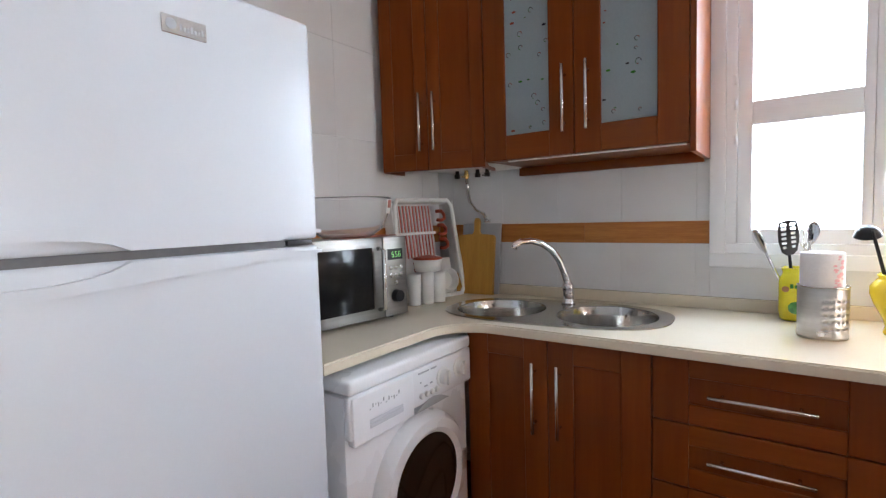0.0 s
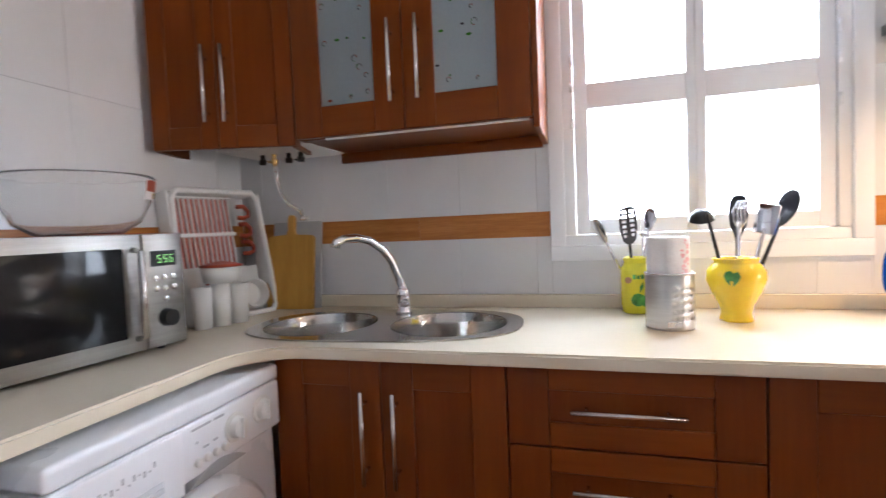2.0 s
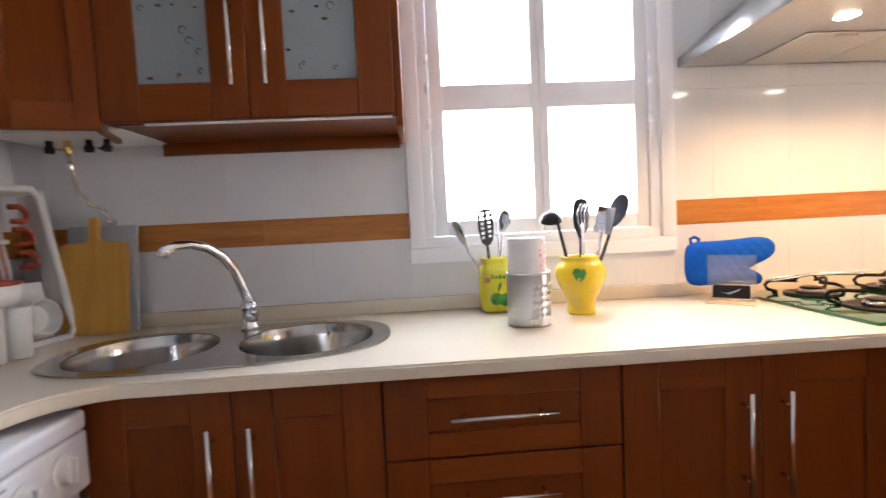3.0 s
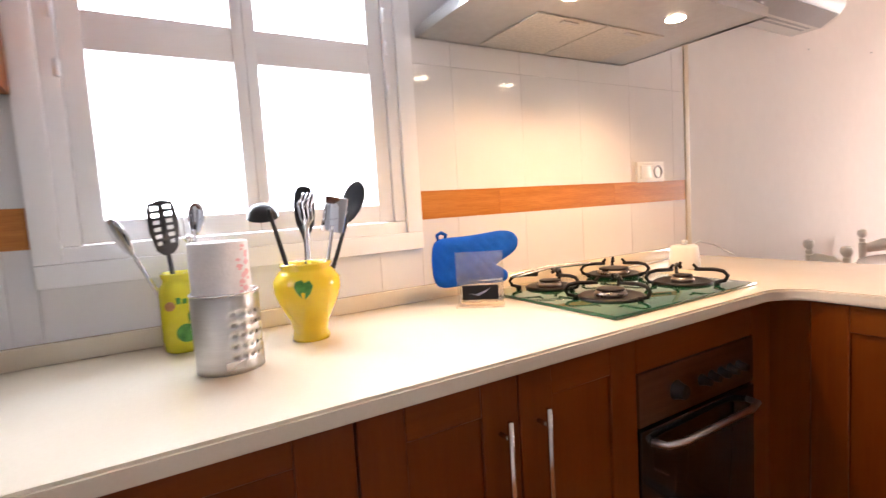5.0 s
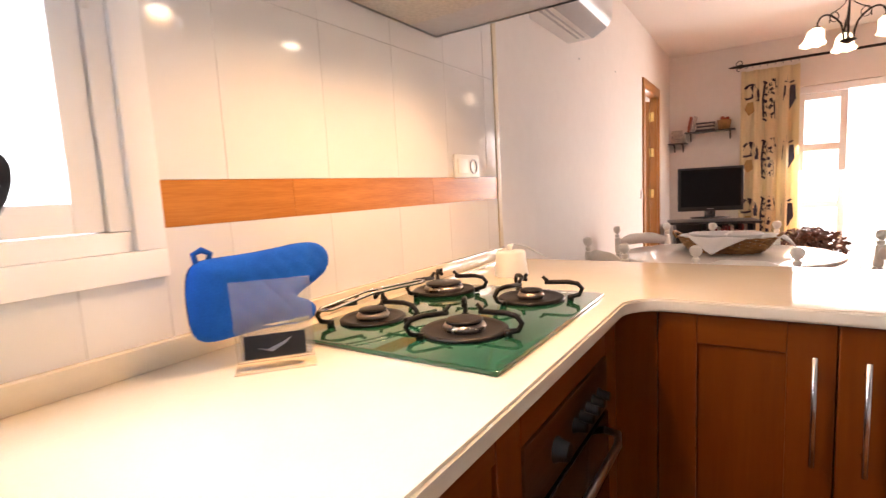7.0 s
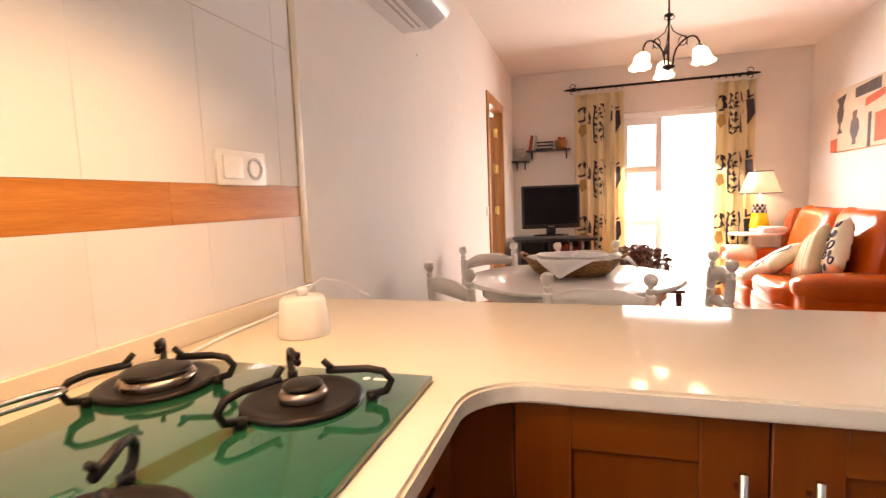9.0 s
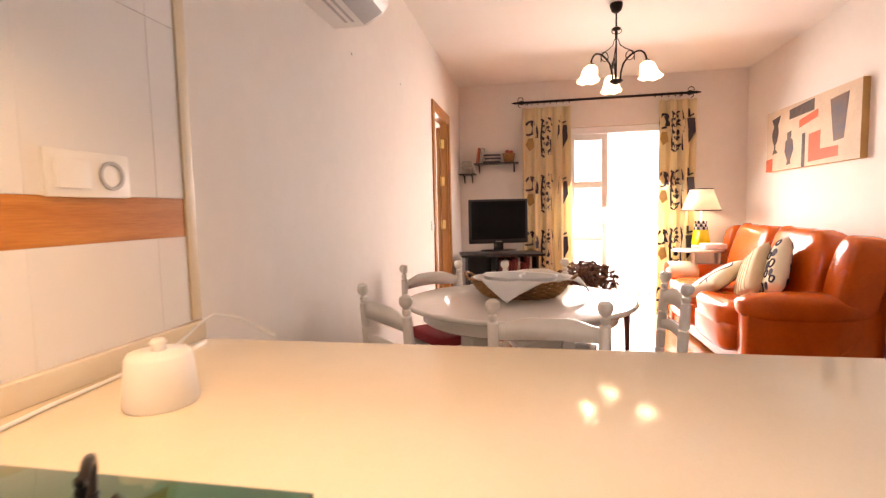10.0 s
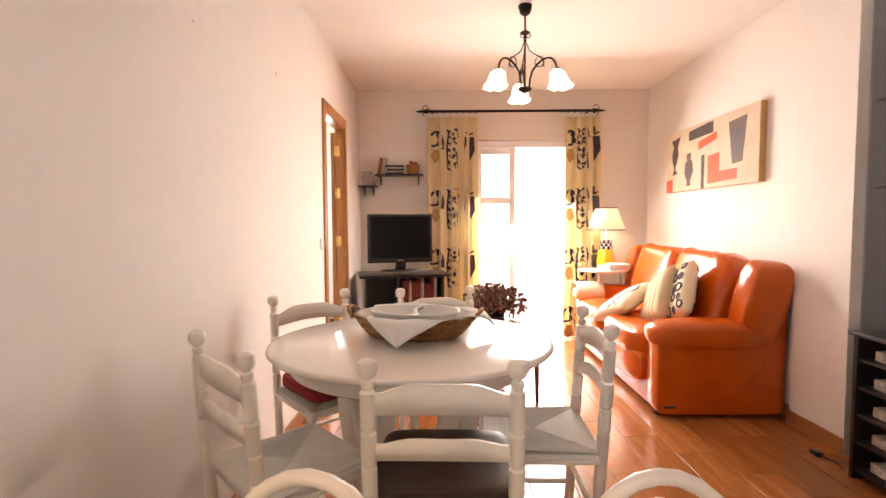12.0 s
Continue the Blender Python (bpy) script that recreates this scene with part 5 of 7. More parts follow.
bx, by = 0.935, 3.150
utensil("slotted_turner", (bx - 0.01, by - 0.01, 0.96), (bx - 0.028, by - 0.03, 1.200), "slotted", M["black"], "black slotted plastic turner standing in a jar", 1.02, turn=85)
utensil("metal_spoon", (bx + 0.01, by + 0.0, 0.96), (bx + 0.04, by - 0.0, 1.205), "spoon", M["chrome"], "small steel spoon standing in a jar", 0.75, turn=60)
utensil("metal_fork", (bx + 0.02, by + 0.01, 0.96), (bx + 0.02, by + 0.02, 1.20), "fork", M["chrome"], "steel fork standing in a jar", 0.8)
utensil("serving_spoon", (bx - 0.02, by + 0.02, 0.96), (bx - 0.12, by + 0.02, 1.185), "spoon", M["chrome"], "steel serving spoon leaning out of a jar", 0.9, turn=40)
bx, by = 1.175, 3.030
utensil("black_ladle", (bx - 0.01, by, 0.935), (bx - 0.085, by - 0.005, 1.255), "ladle", M["black"], "black plastic ladle standing in a vase", 0.95, turn=-75)
utensil("pasta_server", (bx, by - 0.015, 0.935), (bx + 0.006, by - 0.03, 1.245), "fork", M["chrome"], "steel pasta server standing in a vase", 1.1, turn=100)
utensil("black_turner", (bx + 0.005, by + 0.012, 0.935), (bx + 0.012, by + 0.012, 1.222), "paddle", M["black"], "black plastic turner standing in a vase", 1.0, turn=38)
utensil("cake_slice", (bx + 0.015, by - 0.012, 0.935), (bx + 0.075, by - 0.03, 1.215), "spatula", M["chrome"], "steel cake slice standing in a vase", 1.0, turn=75)
utensil("black_spoon", (bx + 0.02, by + 0.01, 0.935), (bx + 0.142, by + 0.01, 1.245), "spoon", M["black"], "black cooking spoon leaning in a vase", 1.05, turn=45)


def oven_mitt():
    """A quilted mitt propped on its side against the tiles."""
    rot = pose(1.687, 3.10, 1.020, -6, 3, -14) @ Matrix.Diagonal((0.9, 1, 0.97, 1))
    o = new("oven_mitt")
    o.matrix_world = rot
    tagged(o, "blue quilted oven mitt standing on its side", "oven mitt")
    bm = B()
    out = [(-0.145, -0.085), (-0.15, 0.0), (-0.145, 0.066), (-0.06, 0.068), (0.02, 0.076), (0.08, 0.086), (0.125, 0.084), (0.150, 0.062), (0.147, 0.032), (0.118, 0.010), (0.07, -0.014), (0.062, -0.022), (0.09, -0.030), (0.110, -0.046), (0.104, -0.070), (0.06, -0.074), (0.0, -0.070), (-0.07, -0.078)]
    dense = []
    for k in range(len(out)):
        p, q = Vector(out[k]), Vector(out[(k + 1) % len(out)])
        dense += [p.lerp(q, t / 6) for t in range(6)]
    n = len(dense)
    for r in range(10):
        dense = [(dense[k - 1] + 2 * dense[k] + dense[(k + 1) % n]) / 4 for k in range(n)]
    for sgn in (-1, 1):
        rings = []
        for k in range(25):
            q = 1 - k / 24
            lift = 0.004 + 0.026 * (1 - q ** 3) ** 0.6
            ring = []
            for p in dense:
                x, z = p.x * q, p.y * q
                quilt = (abs(math.sin((x + z) * 75)) * abs(math.sin((x - z) * 75))) ** 0.4
                ring.append(bm.verts.new((x, sgn * (lift + 0.0032 * quilt * (q < 0.97)), z)))
            rings.append(ring)
        for u, v in zip(rings, rings[1:]):
            for k in range(n):
                f = (u[k], u[(k + 1) % n], v[(k + 1) % n], v[k])
                bm.faces.new(f if sgn < 0 else f[::-1])
    bmesh.ops.remove_doubles(bm, verts=bm.verts[:], dist=0.0005)
    bmesh.ops.recalc_face_normals(bm, faces=bm.faces[:])
    part("quilt", bm, M["blue_cloth"], o, smooth=70)
    bm = B()
    tube(bm, [(-0.125, 0, 0.056), (-0.13, 0, 0.075), (-0.115, 0, 0.082), (-0.10, 0, 0.075), (-0.105, 0, 0.06)], 0.006, 8)
    part("hanging_loop", bm, M["blue_cloth"], o)
    # acrylic stand with a dark card in front
    s = thing("acrylic_stand", (1.655, 3.04, 0.9), -40, "clear acrylic stand with a dark card", "stand")
    bm = B()
    box(bm, (-0.065, -0.045, 0.0), (0.065, 0.045, 0.003))
    box(bm, (-0.065, 0.006, 0.0032), (0.065, 0.009, 0.15), m=Matrix.Rotation(radians(8), 4, "X"))
    box(bm, (-0.06, 0.02, 0.0032), (0.06, 0.075, 0.064), 0.002)
    part("shell", bm, M["clear"], s).visible_shadow = False
    bm = B()
    box(bm, (-0.05, -0.03, 0.012), (0.05, -0.018, 0.052), 0.002, m=Matrix.Rotation(radians(-14), 4, "X"))
    card = part("card", bm, M["black"], s, "dark grey card")
    bm = B()
    mm = Matrix.Rotation(radians(-14), 4, "X")
    slab(bm, [(-0.03, 0.030), (-0.012, 0.027), (0.012, 0.036), (0.028, 0.044), (0.018, 0.034), (-0.004, 0.022)], -0.0315, -0.0305)
    bmesh.ops.transform(bm, matrix=mm, verts=bm.verts[:])
    part("card_mark", bm, M["handle"], card)


oven_mitt()


def sugar_pot():
    s = thing("white_pot", (2.556, 3.018, 0.9), 0, "small white upturned ceramic pot with a knob", "pot")
    bm = B()
    lathe(bm, [(0.0, 0.0), (0.052, 0.0), (0.054, 0.004), (0.047, 0.075), (0.043, 0.082), (0.0, 0.084)], seg=36)
    part("body", bm, M["white_plastic"], s)
    bm = B()
    lathe(bm, [(0.0, 0.084), (0.011, 0.084), (0.009, 0.090), (0.013, 0.096), (0.008, 0.102), (0.0, 0.103)], seg=18)
    part("knob", bm, M["white_plastic"], s)
    c = thing("power_cable", (2.45, 3.14, 0.9), 0, "white power cable lying on the worktop", "cable")
    bm = B()
    tube(bm, [(-0.16, -0.02, 0.008), (-0.12, 0.0, 0.006), (-0.04, 0.02, 0.005), (0.06, 0.035, 0.005), (0.20, 0.042, 0.005), (0.32, 0.045, 0.01), (0.42, 0.05, 0.045), (0.46, 0.04, 0.06), (0.50, 0.0, 0.045), (0.51, -0.06, 0.012), (0.50, -0.09, 0.004)], 0.0035, 8)
    part("cord", bm, M["white_plastic"], c)
    bm = B()
    box(bm, (-0.190, -0.034, 0.0), (-0.158, -0.010, 0.015), 0.005)
    for y in (-0.028, -0.016):
        tube(bm, [(-0.190, y, 0.008), (-0.206, y, 0.008)], 0.002, 6)
    part("plug", bm, M["grey_plastic"], c)
    # bent wire trivet resting across the rear burner
    bm = B()
    loop = [(1.790, 3.075, 0.958), (1.800, 3.050, 0.960), (1.90, 3.030, 0.9745), (2.035, 3.000, 0.9745), (2.055, 3.006, 0.9745), (2.058, 3.020, 0.9745), (2.04, 3.028, 0.9745), (1.91, 3.058, 0.9745), (1.805, 3.082, 0.960), (1.790, 3.075, 0.958)]
    tube(bm, loop, 0.0035, 8)
    tube(bm, [(1.93, 3.022, 0.9745), (1.94, 3.053, 0.9745)], 0.003, 6)
    solid("wire_trivet", bm, M["handle"], "bent steel wire trivet lying across a burner", "trivet")


sugar_pot()


def wall_socket():
    s = thing("wall_socket", (2.662, NORTH - 0.008, 1.267), 0, "white double wall plate with a switch and socket", "socket")
    bm = B()
    box(bm, (-0.085, -0.010, -0.041), (0.085, 0.0, 0.041), 0.004)
    part("plate", bm, M["white_plastic"], s)
    bm = B()
    box(bm, (-0.070, -0.014, -0.026), (-0.005, -0.0102, 0.026), 0.002)
    part("rocker", bm, M["white_plastic"], s)
    bm = B()
    lathe(bm, [(0.027, 0.0), (0.027, 0.003), (0.021, 0.003), (0.019, -0.004), (0.0, -0.004)], m=Matrix.Translation((0.042, -0.0105, 0)) @ Matrix.Rotation(radians(90), 4, "X"), seg=24)
    well = part("socket_well", bm, M["grey_plastic"], s)
    p = thing("light_switch", (5.885, LIVING, 1.063), 0, "white light switch beside the oak door", "switch")
    bm = B()
    box(bm, (-0.04, -0.009, -0.04), (0.04, 0, 0.04), 0.003)
    part("plate", bm, M["white_plastic"], p)
    bm = B()
    box(bm, (-0.026, -0.013, -0.026), (0.026, -0.0092, 0.026), 0.002)
    part("rocker", bm, M["white_plastic"], p)


wall_socket()


def air_conditioner():
    a = thing("air_conditioner", (3.49, NORTH - 0.008, 1.975), 0, "white split air conditioner high on the wall", "air conditioner")
    bm = B()
    prof = [(0.048, 0.0), (-0.10, -0.0), (-0.165, 0.035), (-0.195, 0.075), (-0.20, 0.12), (-0.20, 0.25), (-0.17, 0.28), (0.048, 0.28)]
    rows = [[bm.verts.new((x, y, z)) for y, z in prof] for x in (-0.46, 0.46)]
    for k in range(len(prof)):
        j = (k + 1) % len(prof)
        bm.faces.new((rows[0][k], rows[0][j], rows[1][j], rows[1][k]))
    bm.faces.new(rows[0][::-1])
    bm.faces.new(rows[1])
    bmesh.ops.recalc_face_normals(bm, faces=bm.faces[:])
    part("casing", bm, M["white_plastic"], a)
    bm = B()
    box(bm, (-0.42, -0.045, -0.012), (0.42, 0.045, -0.006), 0.002, m=Matrix.Translation((0, -0.135, 0.02)) @ Matrix.Rotation(radians(-28), 4, "X"))
    part("louvre", bm, M["grey_plastic"], a)
    for k, y in enumerate((-0.03, -0.06)):
        bm = B()
        box(bm, (-0.40, y - 0.006, -0.003), (0.40, y + 0.006, -0.0005))
        part("air_slot", bm, M["grey_plastic"], a)


air_conditioner()
bm = B()
box(bm, (2.70, 1.58, 0.9005), (2.90, 1.665, 0.972), 0.004)
solid("white_box", bm, M["white_plastic"], "small plain white box at the worktop's end", "box")


# ---------------------------------------------------------------- dining place
def dining_table():
    t = thing("dining_table", (4.31, 2.53, 0), 0, "round white painted dining table on a pedestal", "table")
    bm = B()
    lathe(bm, [(0.0, 0.722), (0.53, 0.722), (0.548, 0.728), (0.556, 0.738), (0.552, 0.747), (0.540, 0.75), (0.0, 0.75)], seg=72, sx=0.93)
    part("tabletop", bm, M["table_paint"], t)
    bm = B()
    lathe(bm, [(0.47, 0.7215), (0.47, 0.66), (0.455, 0.65), (0.445, 0.66), (0.445, 0.7215)], seg=64, sx=0.93)
    part("apron", bm, M["table_paint"], t)
    for k in range(4):
        a = radians(45 + 90 * k)
        c, s = math.cos(a), math.sin(a)
        bm = B()
        prof = [(0.30, 0.70, 0.034), (0.27, 0.55, 0.05), (0.235, 0.36, 0.055), (0.21, 0.22, 0.05), (0.23, 0.12, 0.045), (0.30, 0.05, 0.04), (0.36, 0.0, 0.035)]
        rows = []
        for r, z, w in prof:
            rows.append([bm.verts.new((c * (r + dr) - s * q, s * (r + dr) + c * q, z)) for dr, q in ((-w, -w), (w, -w), (w, w), (-w, w))])
        for a0, b0 in zip(rows, rows[1:]):
            for j in range(4):
                bm.faces.new((a0[j], a0[(j + 1) % 4], b0[(j + 1) % 4], b0[j]))
        bm.faces.new(rows[0][::-1])
        bm.faces.new(rows[-1])
        bmesh.ops.recalc_face_normals(bm, faces=bm.faces[:])
        bmesh.ops.bevel(bm, geom=bm.edges[:], offset=0.008, segments=2, affect="EDGES")
        part("pedestal_leg", bm, M["table_paint"], t)
    bm = B()
    lathe(bm, [(0.0, 0.20), (0.15, 0.20), (0.16, 0.215), (0.15, 0.23), (0.0, 0.23)], seg=32)
    part("lower_shelf", bm, M["table_paint"], t)


dining_table()


def post_profile(h):
    """A turned post: rings, swellings and a ball on top."""
    return [(0.0, 0.0), (0.014, 0.0), (0.018, 0.04), (0.019, 0.30), (0.019, 0.43), (0.0205, 0.45), (0.0205, 0.52), (0.0145, 0.526), (0.0205, 0.532), (0.0205, 0.60), (0.0145, 0.606), (0.0205, 0.613), (0.0205, 0.69), (0.0145, 0.696),
            (0.0205, 0.703), (0.0195, h - 0.085), (0.0125, h - 0.078), (0.017, h - 0.068), (0.016, h - 0.058), (0.0105, h - 0.054), (0.0105, h - 0.050), (0.020, h - 0.043), (0.0255, h - 0.030), (0.0265, h - 0.022), (0.0225, h - 0.008), (0.012, h - 0.001), (0.0, h)]


def rush_seat(bm, w, d, z):
    """Four woven triangles meeting at the middle, made of fine cords."""
    c = Vector((0, 0.01, z - 0.003))
    corners = [Vector((-w / 2, -d / 2, z)), Vector((w / 2, -d / 2, z)), Vector((w / 2 - 0.02, d / 2, z)), Vector((-w / 2 + 0.02, d / 2, z))]
    n = 28
    up = Vector((0, 0, 0.0022))
    for k in range(4):
        a, b = corners[k], corners[(k + 1) % 4]
        rows = []
        for q in range(2 * n + 1):
            t = min(q / (2 * n), 0.985)
            lift = up if q % 2 else Vector((0, 0, 0))
            wob = Vector((0, 0, 0.0008 * noise.noise(Vector((q * 0.7, 0, 0)))))
            rows.append((bm.verts.new(a.lerp(c, t) + lift + wob), bm.verts.new(b.lerp(c, t) + lift + wob)))
        for p, q in zip(rows, rows[1:]):
            bm.faces.new((p[0], p[1], q[1], q[0]))
    bmesh.ops.remove_doubles(bm, verts=bm.verts[:], dist=0.0003)
    box(bm, (-w / 2, -d / 2, z - 0.032), (w / 2, d / 2, z - 0.006), 0.010, 2)


def ladder_chair(loc, rz, pad=None):
    """A ladder-back chair; its back is at -y and it faces +y."""
    h = 0.884
    names = {None: "white painted ladder-back chair with a woven rush seat", "red": "white painted ladder-back chair with a red seat cushion", "brown": "white painted ladder-back chair with a dark brown leather cushion"}
    c = thing("dining_chair", loc, rz, names[pad], "chair", "chairs round the table")
    w, d = 0.37, 0.36
    lean = Matrix.Rotation(radians(3.5), 4, "X")
    for x in (-w / 2, w / 2):
        bm = B()
        lathe(bm, post_profile(h), seg=14)
        bmesh.ops.transform(bm, matrix=Matrix.Translation((x, -d / 2 + 0.02, 0)) @ lean, verts=bm.verts[:])
        part("back_post", bm, M["chair_paint"], c)
        bm = B()
        lathe(bm, [(0.0, 0.0), (0.013, 0.0), (0.018, 0.05), (0.019, 0.25), (0.016, 0.26), (0.020, 0.27), (0.020, 0.40), (0.017, 0.41), (0.021, 0.42), (0.021, 0.455), (0.0, 0.46)], (x * 1.08, d / 2, 0), 14)
        part("front_leg", bm, M["chair_paint"], c)
    for z, hh in ((0.738, 0.085), (0.62, 0.062)):
        bm = B()
        n = 12
        y0 = -d / 2 + 0.02 - z * 0.061
        top, low = [], []
        for k in range(n + 1):
            q = k / n
            x = -w / 2 + 0.008 + (w - 0.016) * q
            bow = -0.022 * math.sin(math.pi * q)
            wave = hh * (0.62 + 0.38 * min(1.0, max(0.0, math.sin(math.pi * q) * 1.6 - 0.25)))
            top.append((x, y0 + bow, z + wave))
            low.append((x, y0 + bow, z + 0.012 * math.sin(math.pi * q)))
        f = [bm.verts.new((x, y + 0.007, zz)) for x, y, zz in top], [bm.verts.new((x, y + 0.007, zz)) for x, y, zz in low], [bm.verts.new((x, y - 0.007, zz)) for x, y, zz in top], [bm.verts.new((x, y - 0.007, zz)) for x, y, zz in low]
        for k in range(n):
            bm.faces.new((f[0][k], f[0][k + 1], f[1][k + 1], f[1][k]))
            bm.faces.new((f[2][k + 1], f[2][k], f[3][k], f[3][k + 1]))
            bm.faces.new((f[2][k], f[2][k + 1], f[0][k + 1], f[0][k]))
            bm.faces.new((f[3][k + 1], f[3][k], f[1][k], f[1][k + 1]))
        part("back_slat", bm, M["chair_paint"], c)
    bm = B()
    rush_seat(bm, 0.40, 0.38, 0.462)
    part("seat", bm, M["rush"], c, "woven rush seat")
    for lo, hi in (((-w / 2, d / 2, 0.20), (w / 2, d / 2, 0.20)), ((-w / 2, -d / 2 + 0.01, 0.24), (w / 2, -d / 2 + 0.01, 0.24)), ((-w / 2, -d / 2, 0.16), (-w / 2, d / 2, 0.16)), ((w / 2, -d / 2, 0.16), (w / 2, d / 2, 0.16)), ((-w / 2 * 1.05, d / 2, 0.43), (w / 2 * 1.05, d / 2, 0.43)), ((-w / 2 * 1.05, -d / 2, 0.43), (-w / 2 * 1.05, d / 2, 0.43)), ((w / 2 * 1.05, -d / 2, 0.43), (w / 2 * 1.05, d / 2, 0.43))):
        bm = B()
        tube(bm, [lo, hi], 0.010, 8)
        part("stretcher", bm, M["chair_paint"], c)
    if pad:
        s = new("seat_cushion")
        s.matrix_world = pose(*loc, 0, 0, rz) @ pose(0, 0.0, 0.472)
        bm = B()
        puff(bm, (0, 0, 0.032), (0.40, 0.38, 0.075) if pad == "brown" else (0.38, 0.36, 0.06), 0.3, 14, wrinkle=0.004)
        me = finish(bm, "seat_cushion", M["red_cloth"] if pad == "red" else M["brown_leather"], 80)
        s2 = new("seat_cushion", me)
        s2.matrix_world = s.matrix_world
        bpy.data.objects.remove(s)
        tagged(s2, "dark red cloth cushion on a chair" if pad == "red" else "dark brown leather cushion on a chair", "cushion")
    return c


def facing(p, q):
    """Turn that looks from p to q for a thing whose front is +y."""
    return math.degrees(math.atan2(q[1] - p[1], q[0] - p[0])) - 90


TABLE = (4.31, 2.53)
for (x0, y0), (x1, y1), pad in (((3.885, 3.168), (3.637, 2.921), None), ((3.565, 2.585), (3.555, 2.225), "brown"), ((4.61, 3.182), (4.846, 2.914), "red"), ((4.84, 2.62), (4.937, 2.273), None), ((4.31, 1.85), (3.955, 1.86), None)):
    mx, my = (x0 + x1) / 2, (y0 + y1) / 2
    nx, ny = -(y1 - y0), (x1 - x0)
    L = math.hypot(nx, ny)
    nx, ny = nx / L, ny / L
    if nx * (TABLE[0] - mx) + ny * (TABLE[1] - my) < 0:
        nx, ny = -nx, -ny
    back = 0.212
    ladder_chair((mx + nx * back, my + ny * back, 0), math.degrees(math.atan2(ny, nx)) - 90, pad)


def arch_chair(loc, rz):
    """A cane stool chair with an arched back of bent rods; faces -x when rz is 90."""
    c = thing("arched_chair", loc, rz, "cream bentwood chair with an arched back", "chair", "bar chairs")
    def bow(w, h0, h1, r, nm, y):
        bm = B()
        pts = [(-w, y, h0)] + [(w * -math.cos(math.pi * k / 14), y - 0.02 * math.sin(math.pi * k / 14), h0 + (h1 - h0) * (0.45 + 0.55 * math.sin(math.pi * k / 14))) for k in range(15)] + [(w, y, h0)]
        tube(bm, pts, r, 10)
        part(nm, bm, M["chair_paint"], c)
    bow(0.155, 0.44, 0.815, 0.013, "outer_arch", 0.19)
    bow(0.105, 0.44, 0.772, 0.009, "inner_arch", 0.19)
    bow(0.06, 0.44, 0.735, 0.008, "inner_arch", 0.19)
    bm = B()
    lathe(bm, [(0.0, 0.425), (0.19, 0.425), (0.205, 0.44), (0.20, 0.455), (0.0, 0.46)], seg=36)
    part("seat", bm, M["rush"], c)
    for x, y in ((-0.15, -0.15), (0.15, -0.15), (-0.15, 0.15), (0.15, 0.15)):
        bm = B()
        tube(bm, [(x, y, 0.425), (x * 1.15, y * 1.15, 0.0)], 0.013, 8)
        part("leg", bm, M["chair_paint"], c)
    bm = B()
    tube(bm, [(0.16 * math.cos(2 * math.pi * k / 24), 0.16 * math.sin(2 * math.pi * k / 24), 0.2) for k in range(25)], 0.008, 8)
    part("foot_ring", bm, M["chair_paint"], c)


arch_chair((3.30, 2.583, 0), 80)
arch_chair((3.30, 2.083, 0), 97)


